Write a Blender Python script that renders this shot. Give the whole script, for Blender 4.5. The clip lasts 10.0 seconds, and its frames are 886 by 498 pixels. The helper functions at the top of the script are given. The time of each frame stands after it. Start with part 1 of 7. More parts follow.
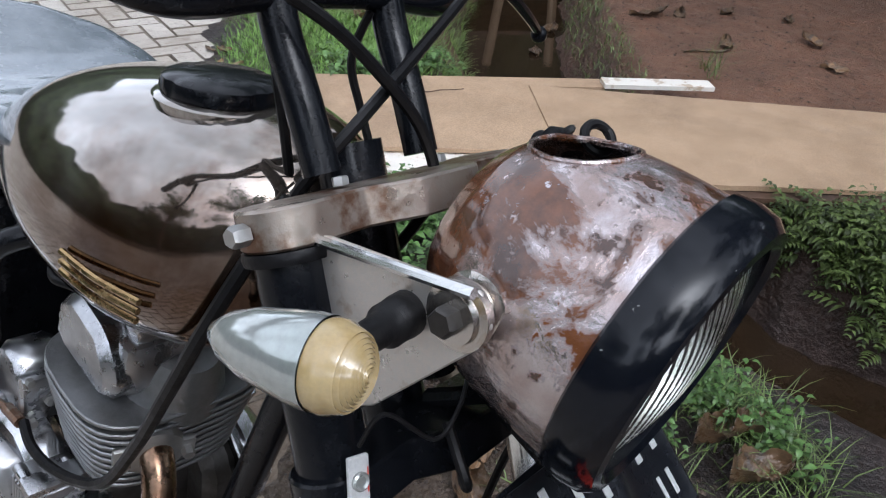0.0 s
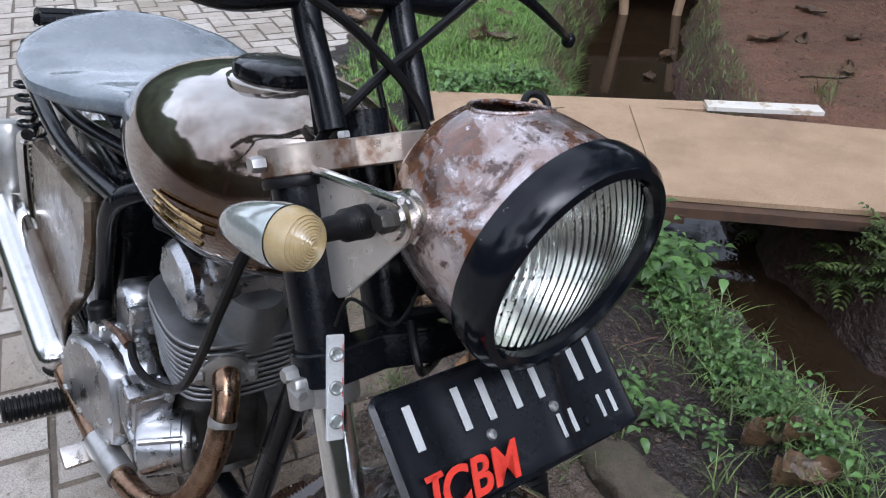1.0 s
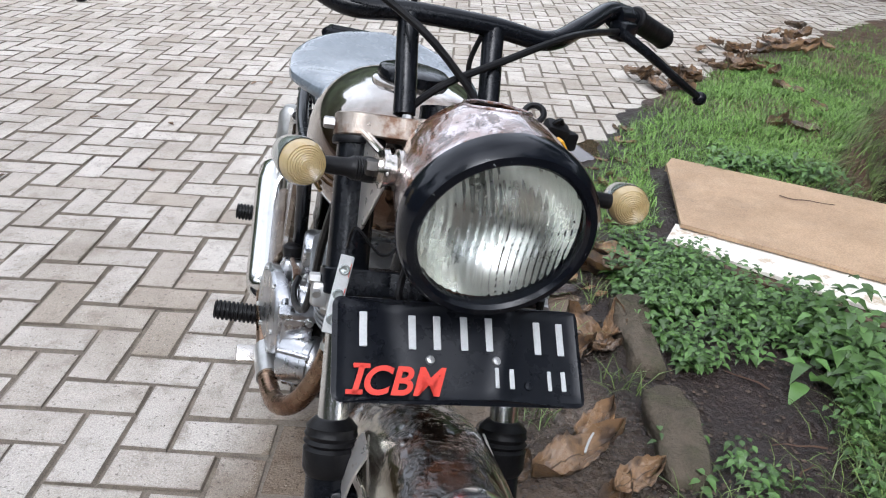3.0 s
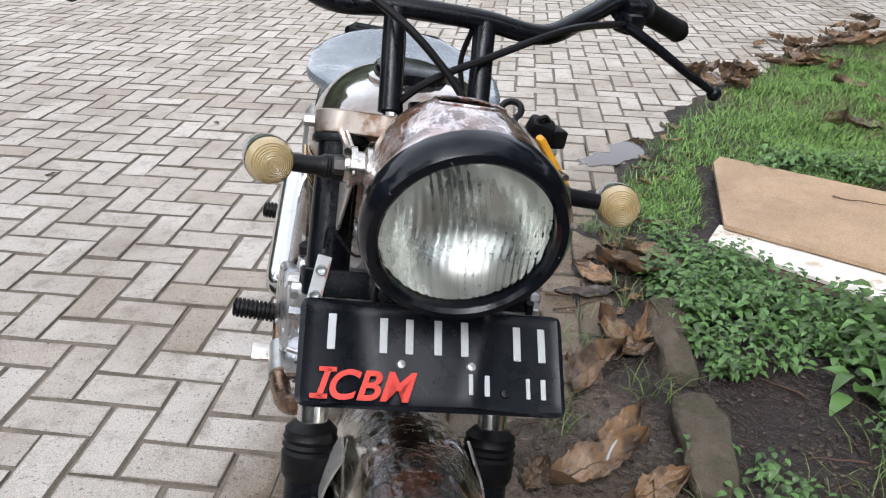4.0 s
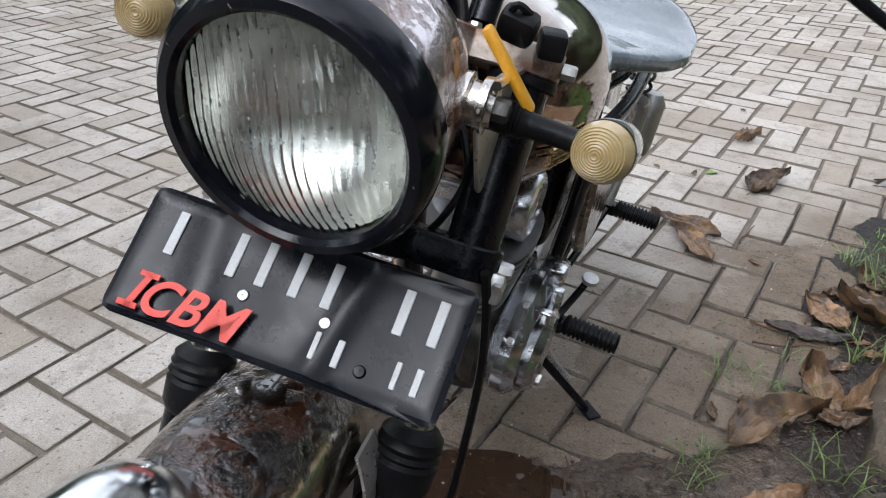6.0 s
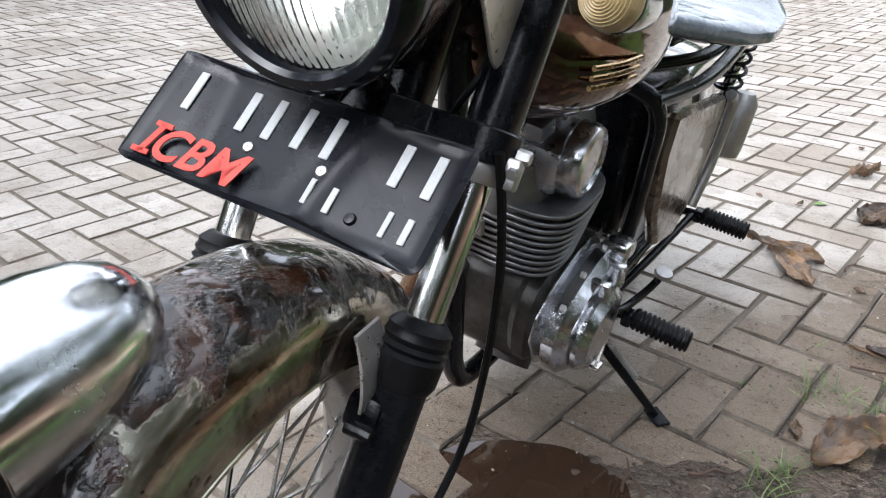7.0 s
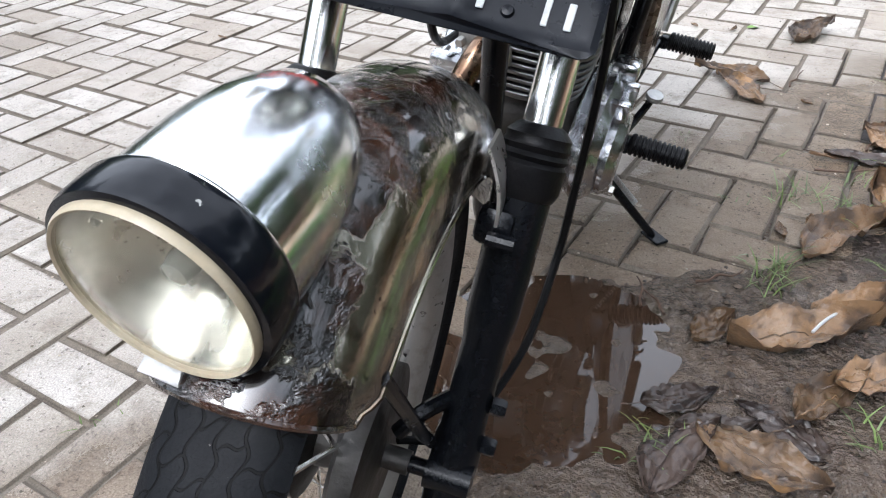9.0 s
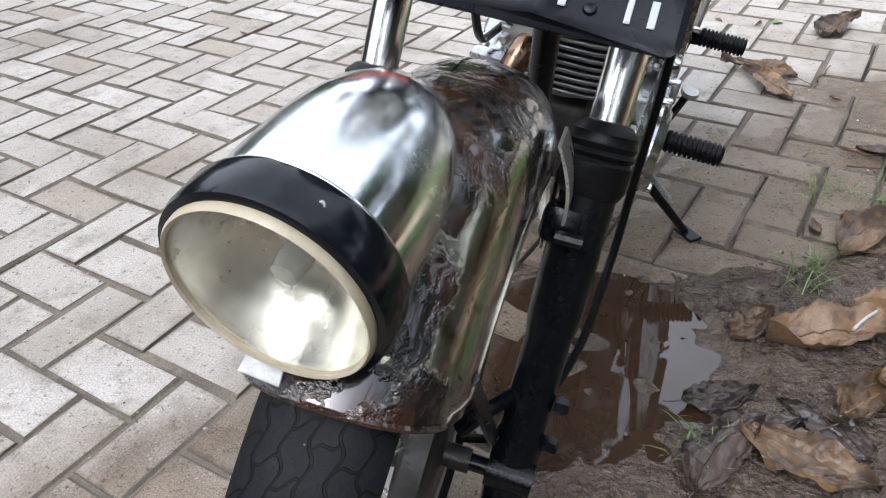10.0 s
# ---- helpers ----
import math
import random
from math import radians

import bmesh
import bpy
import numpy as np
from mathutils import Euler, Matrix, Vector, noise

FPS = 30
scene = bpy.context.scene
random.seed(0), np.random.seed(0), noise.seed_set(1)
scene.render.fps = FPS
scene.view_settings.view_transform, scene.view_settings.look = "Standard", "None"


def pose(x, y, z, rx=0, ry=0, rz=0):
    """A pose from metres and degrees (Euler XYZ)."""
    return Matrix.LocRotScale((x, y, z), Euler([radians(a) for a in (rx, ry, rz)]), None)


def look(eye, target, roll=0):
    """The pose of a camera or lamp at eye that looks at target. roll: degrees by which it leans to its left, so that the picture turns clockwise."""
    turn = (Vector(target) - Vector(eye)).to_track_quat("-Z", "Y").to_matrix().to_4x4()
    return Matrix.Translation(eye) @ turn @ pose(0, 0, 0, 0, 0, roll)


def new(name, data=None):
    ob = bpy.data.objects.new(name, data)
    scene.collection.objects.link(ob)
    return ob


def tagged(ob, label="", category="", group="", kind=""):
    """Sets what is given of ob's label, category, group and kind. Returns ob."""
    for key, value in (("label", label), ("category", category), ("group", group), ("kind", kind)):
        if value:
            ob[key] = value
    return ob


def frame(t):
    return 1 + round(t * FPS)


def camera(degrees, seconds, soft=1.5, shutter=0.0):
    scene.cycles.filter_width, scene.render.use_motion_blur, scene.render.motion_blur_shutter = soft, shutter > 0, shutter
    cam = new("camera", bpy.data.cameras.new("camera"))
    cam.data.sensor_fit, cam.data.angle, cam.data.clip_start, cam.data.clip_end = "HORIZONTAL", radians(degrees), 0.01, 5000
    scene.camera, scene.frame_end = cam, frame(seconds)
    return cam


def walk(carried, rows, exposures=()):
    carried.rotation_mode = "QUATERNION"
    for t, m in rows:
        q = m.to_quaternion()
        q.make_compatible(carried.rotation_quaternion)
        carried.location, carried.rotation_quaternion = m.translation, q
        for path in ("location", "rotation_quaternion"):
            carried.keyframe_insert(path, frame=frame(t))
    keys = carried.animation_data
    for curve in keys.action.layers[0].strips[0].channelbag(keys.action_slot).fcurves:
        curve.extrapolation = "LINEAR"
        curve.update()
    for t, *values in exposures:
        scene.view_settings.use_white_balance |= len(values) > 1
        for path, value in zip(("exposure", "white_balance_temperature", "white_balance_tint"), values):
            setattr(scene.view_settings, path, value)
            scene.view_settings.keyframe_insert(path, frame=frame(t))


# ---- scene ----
cam = camera(60.9, 10.0, 1.1)
PATH = [
    (0, (-0.328, -0.107, 1.164), (1.0, 0.917, 0.074), 4.8),
    (0.5, (-0.319, -0.233, 1.18), (0.849, 0.972, 0.092), 4.0),
    (1, (-0.359, -0.306, 1.188), (0.761, 0.979, 0.141), 1.9),
    (1.5, (-0.404, -0.401, 1.198), (0.704, 0.923, 0.188), 2.8),
    (2, (-0.375, -0.474, 1.199), (0.602, 0.956, 0.2), 2.2),
    (2.5, (-0.253, -0.545, 1.187), (0.385, 1.089, 0.227), 3.0),
    (3, (-0.187, -0.608, 1.198), (0.265, 1.103, 0.266), 3.4),
    (3.2, (-0.168, -0.621, 1.195), (0.251, 1.096, 0.26), 2.6),
    (4.3, (-0.061, -0.575, 1.189), (0.15, 1.176, 0.246), 1.5),
    (4.5, (-0.031, -0.551, 1.179), (0.104, 1.205, 0.231), 1.4),
    (5, (0.038, -0.507, 1.164), (0.052, 1.216, 0.148), 2.2),
    (5.2, (0.077, -0.487, 1.152), (-0.003, 1.227, 0.125), 1.8),
    (6.3, (0.302, -0.404, 1.009), (-0.29, 1.259, 0.069), 2.4),
    (6.5, (0.328, -0.401, 0.976), (-0.308, 1.27, 0.08), 2.8),
    (7, (0.346, -0.435, 0.918), (-0.444, 1.191, 0.065), 0.9),
    (7.5, (0.32, -0.471, 0.879), (-0.414, 1.144, -0.046), -0.4),
    (8, (0.264, -0.498, 0.878), (-0.387, 1.082, -0.162), -1.4),
    (8.5, (0.211, -0.519, 0.872), (-0.343, 1.058, -0.228), -2.5),
    (9, (0.177, -0.526, 0.865), (-0.32, 1.048, -0.264), -2.2),
    (9.5, (0.158, -0.534, 0.866), (-0.336, 1.032, -0.277), -2.3),
    (10, (0.128, -0.538, 0.868), (-0.387, 1.024, -0.27), -2.6),
]
walk(cam, [(t, look(eye, target, roll)) for t, eye, target, roll in PATH],
     [(0.0, 0.52, 5800, 11), (0.5, 0.42, 5650, 12), (1.0, 0.58, 5650, 13), (1.5, 0.74, 5700, 14), (2.5, 0.80, 5800, 15), (3.0, 0.84, 5900, 11), (4.5, 0.68, 6050, 11), (5.0, 0.62, 6050, 11), (6.4, 0.74, 5950, 10), (7.0, 1.18, 5950, 10), (8.5, 1.27, 5900, 10), (9.4, 1.26, 5900, 10), (10.0, 1.06, 5900, 10)])

# ---- sky and sun ----
world = bpy.data.worlds.new("sky")
scene.world = world
world.use_nodes = True
wn, wl = world.node_tree.nodes, world.node_tree.links
sky = wn.new("ShaderNodeTexSky")
sky.sky_type = "NISHITA"
sky.sun_disc = False
sky.sun_elevation, sky.sun_rotation = radians(48), radians(200)
sky.dust_density, sky.ozone_density = 3.0, 1.0
pale = wn.new("ShaderNodeHueSaturation")
pale.inputs["Saturation"].default_value = 0.20
wl.new(sky.outputs[0], pale.inputs["Color"])
# broken cloud cover
where = wn.new("ShaderNodeTexCoord")
cloud = wn.new("ShaderNodeTexNoise")
cloud.inputs["Scale"].default_value, cloud.inputs["Detail"].default_value, cloud.inputs["Roughness"].default_value = 2.2, 7.0, 0.55
wl.new(where.outputs["Generated"], cloud.inputs["Vector"])
thick = wn.new("ShaderNodeMapRange")
thick.inputs["From Min"].default_value, thick.inputs["From Max"].default_value = 0.38, 0.66
thick.inputs["To Min"].default_value, thick.inputs["To Max"].default_value = 1.0, 2.4
wl.new(cloud.outputs["Fac"], thick.inputs["Value"])
cover = wn.new("ShaderNodeVectorMath")
cover.operation = "SCALE"
wl.new(pale.outputs[0], cover.inputs[0])
wl.new(thick.outputs[0], cover.inputs["Scale"])
wl.new(cover.outputs[0], wn["Background"].inputs["Color"])
wn["Background"].inputs["Strength"].default_value = 0.15
sun = new("sun", bpy.data.lights.new("sun", "SUN"))
sun.data.energy, sun.data.angle, sun.data.color = 0.5, radians(110), (1.0, 0.97, 0.93)
sun.matrix_basis = look((-2.0, 3.2, 6.0), (0, 0.3, 0))


# ---- materials ----
def mat(name, base, rough=0.5, metal=0.0, two=None, scale=8.0, mix=(0.4, 0.6), bump=0.0, bscale=60.0, rvar=0.0, coat=0.0, spec=0.5, stretch=(1, 1, 1), third=None, tscale=3.0, tmix=(0.55, 0.7), detail=6.0, isl=0.0, obj=0.0, depth=0.004, grit=0.0, placed=False):
    """A surface with a base colour, patches of a second and third one, fine relief and uneven gloss."""
    m = bpy.data.materials.new(name)
    m.use_nodes = True
    n, l = m.node_tree.nodes, m.node_tree.links
    p = n["Principled BSDF"]
    p.inputs["Roughness"].default_value, p.inputs["Metallic"].default_value = rough, metal
    p.inputs["Coat Weight"].default_value, p.inputs["Coat Roughness"].default_value = coat, 0.08
    p.inputs["Specular IOR Level"].default_value = spec
    p.inputs["Base Color"].default_value = (*base, 1)
    co = n.new("ShaderNodeTexCoord")
    mp = n.new("ShaderNodeMapping")
    mp.inputs["Scale"].default_value = stretch
    l.new(n.new("ShaderNodeNewGeometry").outputs["Position"] if placed else co.outputs["Object"], mp.inputs["Vector"])

    def noisy(sc, dt=detail):
        t = n.new("ShaderNodeTexNoise")
        t.inputs["Scale"].default_value, t.inputs["Detail"].default_value = sc, dt
        t.inputs["Roughness"].default_value = 0.62
        l.new(mp.outputs[0], t.inputs["Vector"])
        return t.outputs["Fac"]

    def ramp(fac, lo, hi):
        r = n.new("ShaderNodeMapRange")
        r.inputs["From Min"].default_value, r.inputs["From Max"].default_value = lo, hi
        l.new(fac, r.inputs["Value"])
        return r.outputs[0]

    def blend(fac, a, b, mode="MIX"):
        x = n.new("ShaderNodeMix")
        x.data_type, x.blend_type = "RGBA", mode
        if hasattr(fac, "links"):
            l.new(fac, x.inputs[0])
        else:
            x.inputs[0].default_value = fac
        for s, v in ((x.inputs[6], a), (x.inputs[7], b)):
            if hasattr(v, "links"):
                l.new(v, s)
            else:
                s.default_value = (*v, 1)
        return x.outputs[2]

    col = None
    if two:
        f = noisy(scale)
        col = blend(ramp(f, *mix), base, two)
        if third:
            col = blend(ramp(noisy(tscale), *tmix), col, third)
        col = blend(0.25, col, blend(ramp(noisy(scale * 9, 3), 0.3, 0.7), tuple(c * 0.55 for c in base), tuple(min(1, c * 1.35) for c in two)))
    if grit:
        speck = ramp(noisy(scale * 40, 2), 0.35, 0.62)
        col = blend(grit, col, blend(speck, tuple(c * 0.45 for c in base), tuple(min(1, c * 1.25) for c in base)))
    if isl or obj:
        src = n.new("ShaderNodeNewGeometry").outputs["Random Per Island"] if isl else n.new("ShaderNodeObjectInfo").outputs["Random"]
        v = n.new("ShaderNodeHueSaturation")
        l.new(ramp(src, 0, 1), v.inputs["Value"])
        r = v.inputs["Value"].links[0].from_node
        k = isl or obj
        r.inputs["To Min"].default_value, r.inputs["To Max"].default_value = 1 - k, 1 + k
        if col:
            l.new(col, v.inputs["Color"])
        else:
            v.inputs["Color"].default_value = (*base, 1)
        col = v.outputs[0]
    if col:
        l.new(col, p.inputs["Base Color"])
    if rvar:
        r = ramp(noisy(scale * 1.7), 0.3, 0.7)
        r.node.inputs["To Min"].default_value = max(0.02, rough - rvar)
        r.node.inputs["To Max"].default_value = min(1, rough + rvar)
        l.new(r, p.inputs["Roughness"])
    if bump:
        b = n.new("ShaderNodeBump")
        b.inputs["Strength"].default_value, b.inputs["Distance"].default_value = min(1, bump), depth
        l.new(noisy(bscale, 4), b.inputs["Height"])
        l.new(b.outputs[0], p.inputs["Normal"])
    return m


TANK = mat("patina_steel", (0.40, 0.36, 0.31), 0.06, 0.9, (0.15, 0.080, 0.040), 10, (0.43, 0.55), 0.05, 30, 0.05, 1.0, third=(0.44, 0.42, 0.40), tscale=3.2, tmix=(0.44, 0.62))

RIM_STEEL = mat("dull_rim_alloy", (0.46, 0.45, 0.43), 0.34, 0.6, (0.30, 0.27, 0.235), 30, (0.5, 0.7), 0.1, 80, 0.1)
CHROME = mat("chrome", (0.82, 0.82, 0.81), 0.17, 1.0, (0.62, 0.60, 0.57), 30, (0.55, 0.8), 0.0)
AGED = mat("yellowed_plastic", (0.50, 0.44, 0.33), 0.3, 0.0, (0.38, 0.31, 0.2), 25, (0.4, 0.7))
POLISHED = mat("polished_alloy", (0.86, 0.89, 0.91), 0.20, 1.0, (0.74, 0.78, 0.81), 14, (0.4, 0.7), 0.10, 18, 0.12)
WORN_CHROME = mat("worn_chrome", (0.66, 0.64, 0.61), 0.2, 1.0, (0.38, 0.26, 0.17), 45, (0.6, 0.74), 0.12, 90, 0.08)
SCUFFED = mat("scuffed_plated_steel", (0.70, 0.68, 0.65), 0.34, 0.75, (0.42, 0.33, 0.26), 38, (0.58, 0.70), 0.2, 90, 0.1)
ALU = mat("polished_aluminium", (0.72, 0.73, 0.75), 0.22, 1.0, (0.55, 0.55, 0.56), 16, (0.4, 0.7), 0.04, 40, 0.1)
DULL_ALU = mat("dull_aluminium", (0.55, 0.55, 0.54), 0.4, 0.9, (0.34, 0.33, 0.31), 18, (0.4, 0.7), 0.2, 90, 0.1)
BLACK = mat("black_paint", (0.004, 0.005, 0.007), 0.22, 0.0, (0.011, 0.011, 0.013), 20, (0.5, 0.8), 0.08, 60, 0.08, 0.0, spec=0.25)
CHIPPED = mat("chipped_black_paint", (0.004, 0.005, 0.008), 0.14, 0.0, (0.007, 0.008, 0.011), 20, (0.5, 0.8), 0.05, 50, 0.03, 0.0, spec=0.30, third=(0.50, 0.50, 0.47), tscale=95, tmix=(0.685, 0.695))
RUBBER = mat("black_rubber", (0.004, 0.004, 0.005), 0.42, spec=0.2, metal=0.0, two=(0.010, 0.0095, 0.0095), scale=30, mix=(0.4, 0.8), bump=0.2, bscale=90, rvar=0.1)
TYRE = mat("tyre_rubber", (0.008, 0.009, 0.011), 0.5, 0.0, (0.013, 0.013, 0.014), 25, (0.5, 0.8), 0.25, 140, 0.1, spec=0.15, third=(0.3, 0.29, 0.27), tscale=110, tmix=(0.71, 0.73), )
PLATE = mat("plate_paint", (0.005, 0.006, 0.009), 0.30, 0.0, (0.011, 0.012, 0.015), 14, (0.4, 0.8), 0.08, 40, 0.1, 0.0, spec=0.27)
WHITE = mat("white_paint", (0.52, 0.53, 0.53), 0.5, 0.0, (0.45, 0.45, 0.44), 60, (0.5, 0.8))
RED = mat("red_paint", (0.72, 0.045, 0.02), 0.45, 0.0, (0.6, 0.03, 0.015), 50)
YELLOW = mat("yellow_plastic", (0.75, 0.38, 0.02), 0.4, 0.0, (0.65, 0.3, 0.015), 40)
VINYL = mat("grey_seat_vinyl", (0.10, 0.122, 0.142), 0.26, 0.0, (0.165, 0.19, 0.215), 16, (0.4, 0.7), 0.2, 45, 0.08, 0.9)
HEATED = mat("heat_stained_steel", (0.36, 0.25, 0.17), 0.26, 1.0, (0.17, 0.09, 0.055), 22, (0.4, 0.65), 0.1, 70, 0.1)
COVER = mat("side_cover_brown", (0.20, 0.16, 0.12), 0.25, 0.5, (0.11, 0.07, 0.045), 9, (0.45, 0.6), 0.1, 40, 0.1, 0.3)
AMBER = mat("clouded_amber_plastic", (0.46, 0.36, 0.19), 0.22, 0.0, (0.36, 0.25, 0.10), 40, (0.4, 0.7), 0.0, coat=0.9)
LAMP_SHELL = mat("milky_plastic", (0.50, 0.52, 0.50), 0.14, 0.6, (0.42, 0.46, 0.44), 20, coat=0.5)


def paver_surface(name, per):
    """Worn concrete: tone by piece, soil along the rims, stains, pale grit and a gritty relief."""
    m = bpy.data.materials.new(name)
    m.use_nodes = True
    n, l = m.node_tree.nodes, m.node_tree.links
    p = n["Principled BSDF"]
    geo = n.new("ShaderNodeNewGeometry")
    pos = geo.outputs["Position"]

    def put(v, s):
        if hasattr(v, "links"):
            l.new(v, s)
        else:
            s.default_value = (*v, 1) if isinstance(v, tuple) else v

    def calc(op, a, b=0.0):
        x = n.new("ShaderNodeMath")
        x.operation = op
        put(a, x.inputs[0])
        put(b, x.inputs[1])
        return x.outputs[0]

    def cloudy(scale, detail, lo=0.0, hi=1.0, rough=0.6):
        t = n.new("ShaderNodeTexNoise")
        t.inputs["Scale"].default_value, t.inputs["Detail"].default_value, t.inputs["Roughness"].default_value = scale, detail, rough
        l.new(pos, t.inputs["Vector"])
        return span(t.outputs["Fac"], lo, hi)

    def span(v, lo, hi, a=0.0, b=1.0):
        r = n.new("ShaderNodeMapRange")
        put(v, r.inputs["Value"])
        for k, q in (("From Min", lo), ("From Max", hi), ("To Min", a), ("To Max", b)):
            r.inputs[k].default_value = q
        return r.outputs[0]

    def mixed(fac, a, b, mode="MIX"):
        x = n.new("ShaderNodeMix")
        x.data_type, x.blend_type = "RGBA", mode
        put(fac, x.inputs[0])
        put(a, x.inputs[6])
        put(b, x.inputs[7])
        return x.outputs[2]

    chance = n.new("ShaderNodeObjectInfo").outputs["Random"] if per == "object" else geo.outputs["Random Per Island"]
    spot = n.new("ShaderNodeSeparateXYZ")
    l.new(n.new("ShaderNodeUVMap").outputs[0], spot.inputs[0])
    rim = calc("MINIMUM", calc("SUBTRACT", 0.108, calc("ABSOLUTE", spot.outputs["X"])), calc("SUBTRACT", 0.0525, calc("ABSOLUTE", spot.outputs["Y"])))
    col = mixed(chance, (0.445, 0.402, 0.350), (0.58, 0.542, 0.490))
    col = mixed(span(calc("FRACT", calc("MULTIPLY", chance, 7.31)), 0.72, 1.0), col, (0.38, 0.325, 0.265))
    col = mixed(calc("MULTIPLY", cloudy(2.1, 5, 0.46, 0.66), 0.75), col, (0.280, 0.235, 0.186))
    col = mixed(calc("MULTIPLY", cloudy(13, 9, 0.52, 0.66, 0.7), 0.60), col, (0.22, 0.175, 0.13))
    grain = cloudy(330, 3, 0.33, 0.67)
    col = mixed(0.55, col, mixed(grain, (0.45, 0.43, 0.41), (1.35, 1.35, 1.35)), "MULTIPLY")
    col = mixed(calc("MULTIPLY", cloudy(85, 4, 0.60, 0.68), 0.7), col, (0.085, 0.065, 0.05))
    col = mixed(calc("MULTIPLY", cloudy(140, 2, 0.69, 0.73), 0.8), col, (0.66, 0.62, 0.56))
    soil = span(calc("ADD", rim, calc("MULTIPLY", cloudy(38, 6, 0.3, 0.7), 0.010)), 0.0125, 0.0045)
    col = mixed(calc("MULTIPLY", soil, 0.62), col, (0.15, 0.115, 0.083))
    l.new(col, p.inputs["Base Color"])
    l.new(span(grain, 0.0, 1.0, 0.46, 0.68), p.inputs["Roughness"])
    b = n.new("ShaderNodeBump")
    b.inputs["Strength"].default_value, b.inputs["Distance"].default_value = 1.0, 0.004
    l.new(calc("ADD", calc("MULTIPLY", cloudy(190, 4, 0.2, 0.8), 0.55), cloudy(34, 5, 0.2, 0.8)), b.inputs["Height"])
    l.new(b.outputs[0], p.inputs["Normal"])
    return m


PAVER, PAVER_FAR = paver_surface("concrete_paver", "object"), paver_surface("concrete_pavers_far", "island")
MUD = mat("wet_brown_mud", (0.086, 0.062, 0.046), 0.56, 0.0, (0.138, 0.101, 0.073), 6, (0.4, 0.65), 1.0, 42, 0.2, spec=0.7, depth=0.03, third=(0.034, 0.026, 0.020), tscale=1.6, tmix=(0.5, 0.65))
STONE = mat("mossy_kerb_stone", (0.125, 0.100, 0.072), 0.85, 0.0, (0.030, 0.027, 0.019), 12, (0.4, 0.6), 1.0, 46, 0.1, spec=0.3, depth=0.012, third=(0.030, 0.040, 0.012), tscale=16, tmix=(0.5, 0.62), grit=0.5)
PLY = mat("weathered_plywood", (0.45, 0.312, 0.198), 0.62, 0.0, (0.28, 0.185, 0.112), 5, (0.38, 0.66), 0.4, 70, 0.12, stretch=(1, 1, 1), third=(0.15, 0.095, 0.06), tscale=2.4, tmix=(0.54, 0.70), grit=0.35)
PALE_WOOD = mat("pale_painted_wood", (0.78, 0.75, 0.69), 0.6, 0.0, (0.45, 0.35, 0.24), 16, (0.56, 0.64), 0.2, 60)
DARK_WOOD = mat("dark_wet_wood", (0.11, 0.058, 0.033), 0.7, 0.0, (0.035, 0.024, 0.018), 10, (0.4, 0.7), 0.4, 50)
GRASS = mat("grass_blades", (0.135, 0.240, 0.048), 0.5, 0.0, isl=0.6)
TUFT = mat("wild_grass", (0.115, 0.165, 0.045), 0.5, 0.0, isl=0.5)
PLANT = mat("herb_leaves", (0.075, 0.145, 0.036), 0.38, 0.0, isl=0.5)
DARK_PLANT = mat("ditch_bank_leaves", (0.060, 0.085, 0.020), 0.5, 0.0, isl=0.6)
CROWN = mat("tree_crown_leaves", (0.045, 0.085, 0.025), 0.5, 0.0, isl=0.4)
HEDGE = mat("dense_hedge_foliage", (0.022, 0.040, 0.014), 0.8, 0.0, (0.05, 0.075, 0.025), 2.5, (0.4, 0.65), 1.0, 5, depth=0.3, third=(0.012, 0.016, 0.008), tscale=0.9, tmix=(0.5, 0.65))
CLOD = mat("soil_crumbs", (0.058, 0.040, 0.028), 0.7, 0.0, isl=0.6)
CAST = mat("smooth_cast_alloy", (0.60, 0.61, 0.63), 0.30, 1.0, (0.40, 0.40, 0.41), 18, (0.4, 0.7), 0.07, 60, 0.12)
BRASS = mat("worn_brass", (0.50, 0.35, 0.17), 0.25, 1.0, (0.30, 0.19, 0.09), 40, (0.45, 0.65), 0.1, 90, 0.08)
JOINT = mat("soiled_paver_edge", (0.19, 0.158, 0.125), 0.9, 0.0, (0.102, 0.083, 0.064), 9, (0.4, 0.6), 0.8, 120, 0.05, third=(0.31, 0.26, 0.20), tscale=16, tmix=(0.54, 0.70), placed=True, grit=0.4)
GRIT = mat("pale_grit", (0.26, 0.22, 0.17), 0.8, 0.0, isl=0.85)
BARK = mat("bark", (0.12, 0.085, 0.06), 0.9, 0.0, (0.07, 0.05, 0.035), 8, bump=0.6, bscale=20)
SODDEN = mat("sodden_leaf", (0.078, 0.054, 0.043), 0.22, 0.0, (0.028, 0.021, 0.019), 16, (0.44, 0.58), 0.5, 110, 0.1, third=(0.11, 0.072, 0.048), tscale=8, tmix=(0.56, 0.64), obj=0.3)
DEAD = mat("dry_leaf", (0.20, 0.120, 0.062), 0.34, 0.0, (0.055, 0.038, 0.028), 12, (0.43, 0.56), 0.6, 120, 0.14, third=(0.30, 0.165, 0.065), tscale=8, tmix=(0.54, 0.62), obj=0.5)


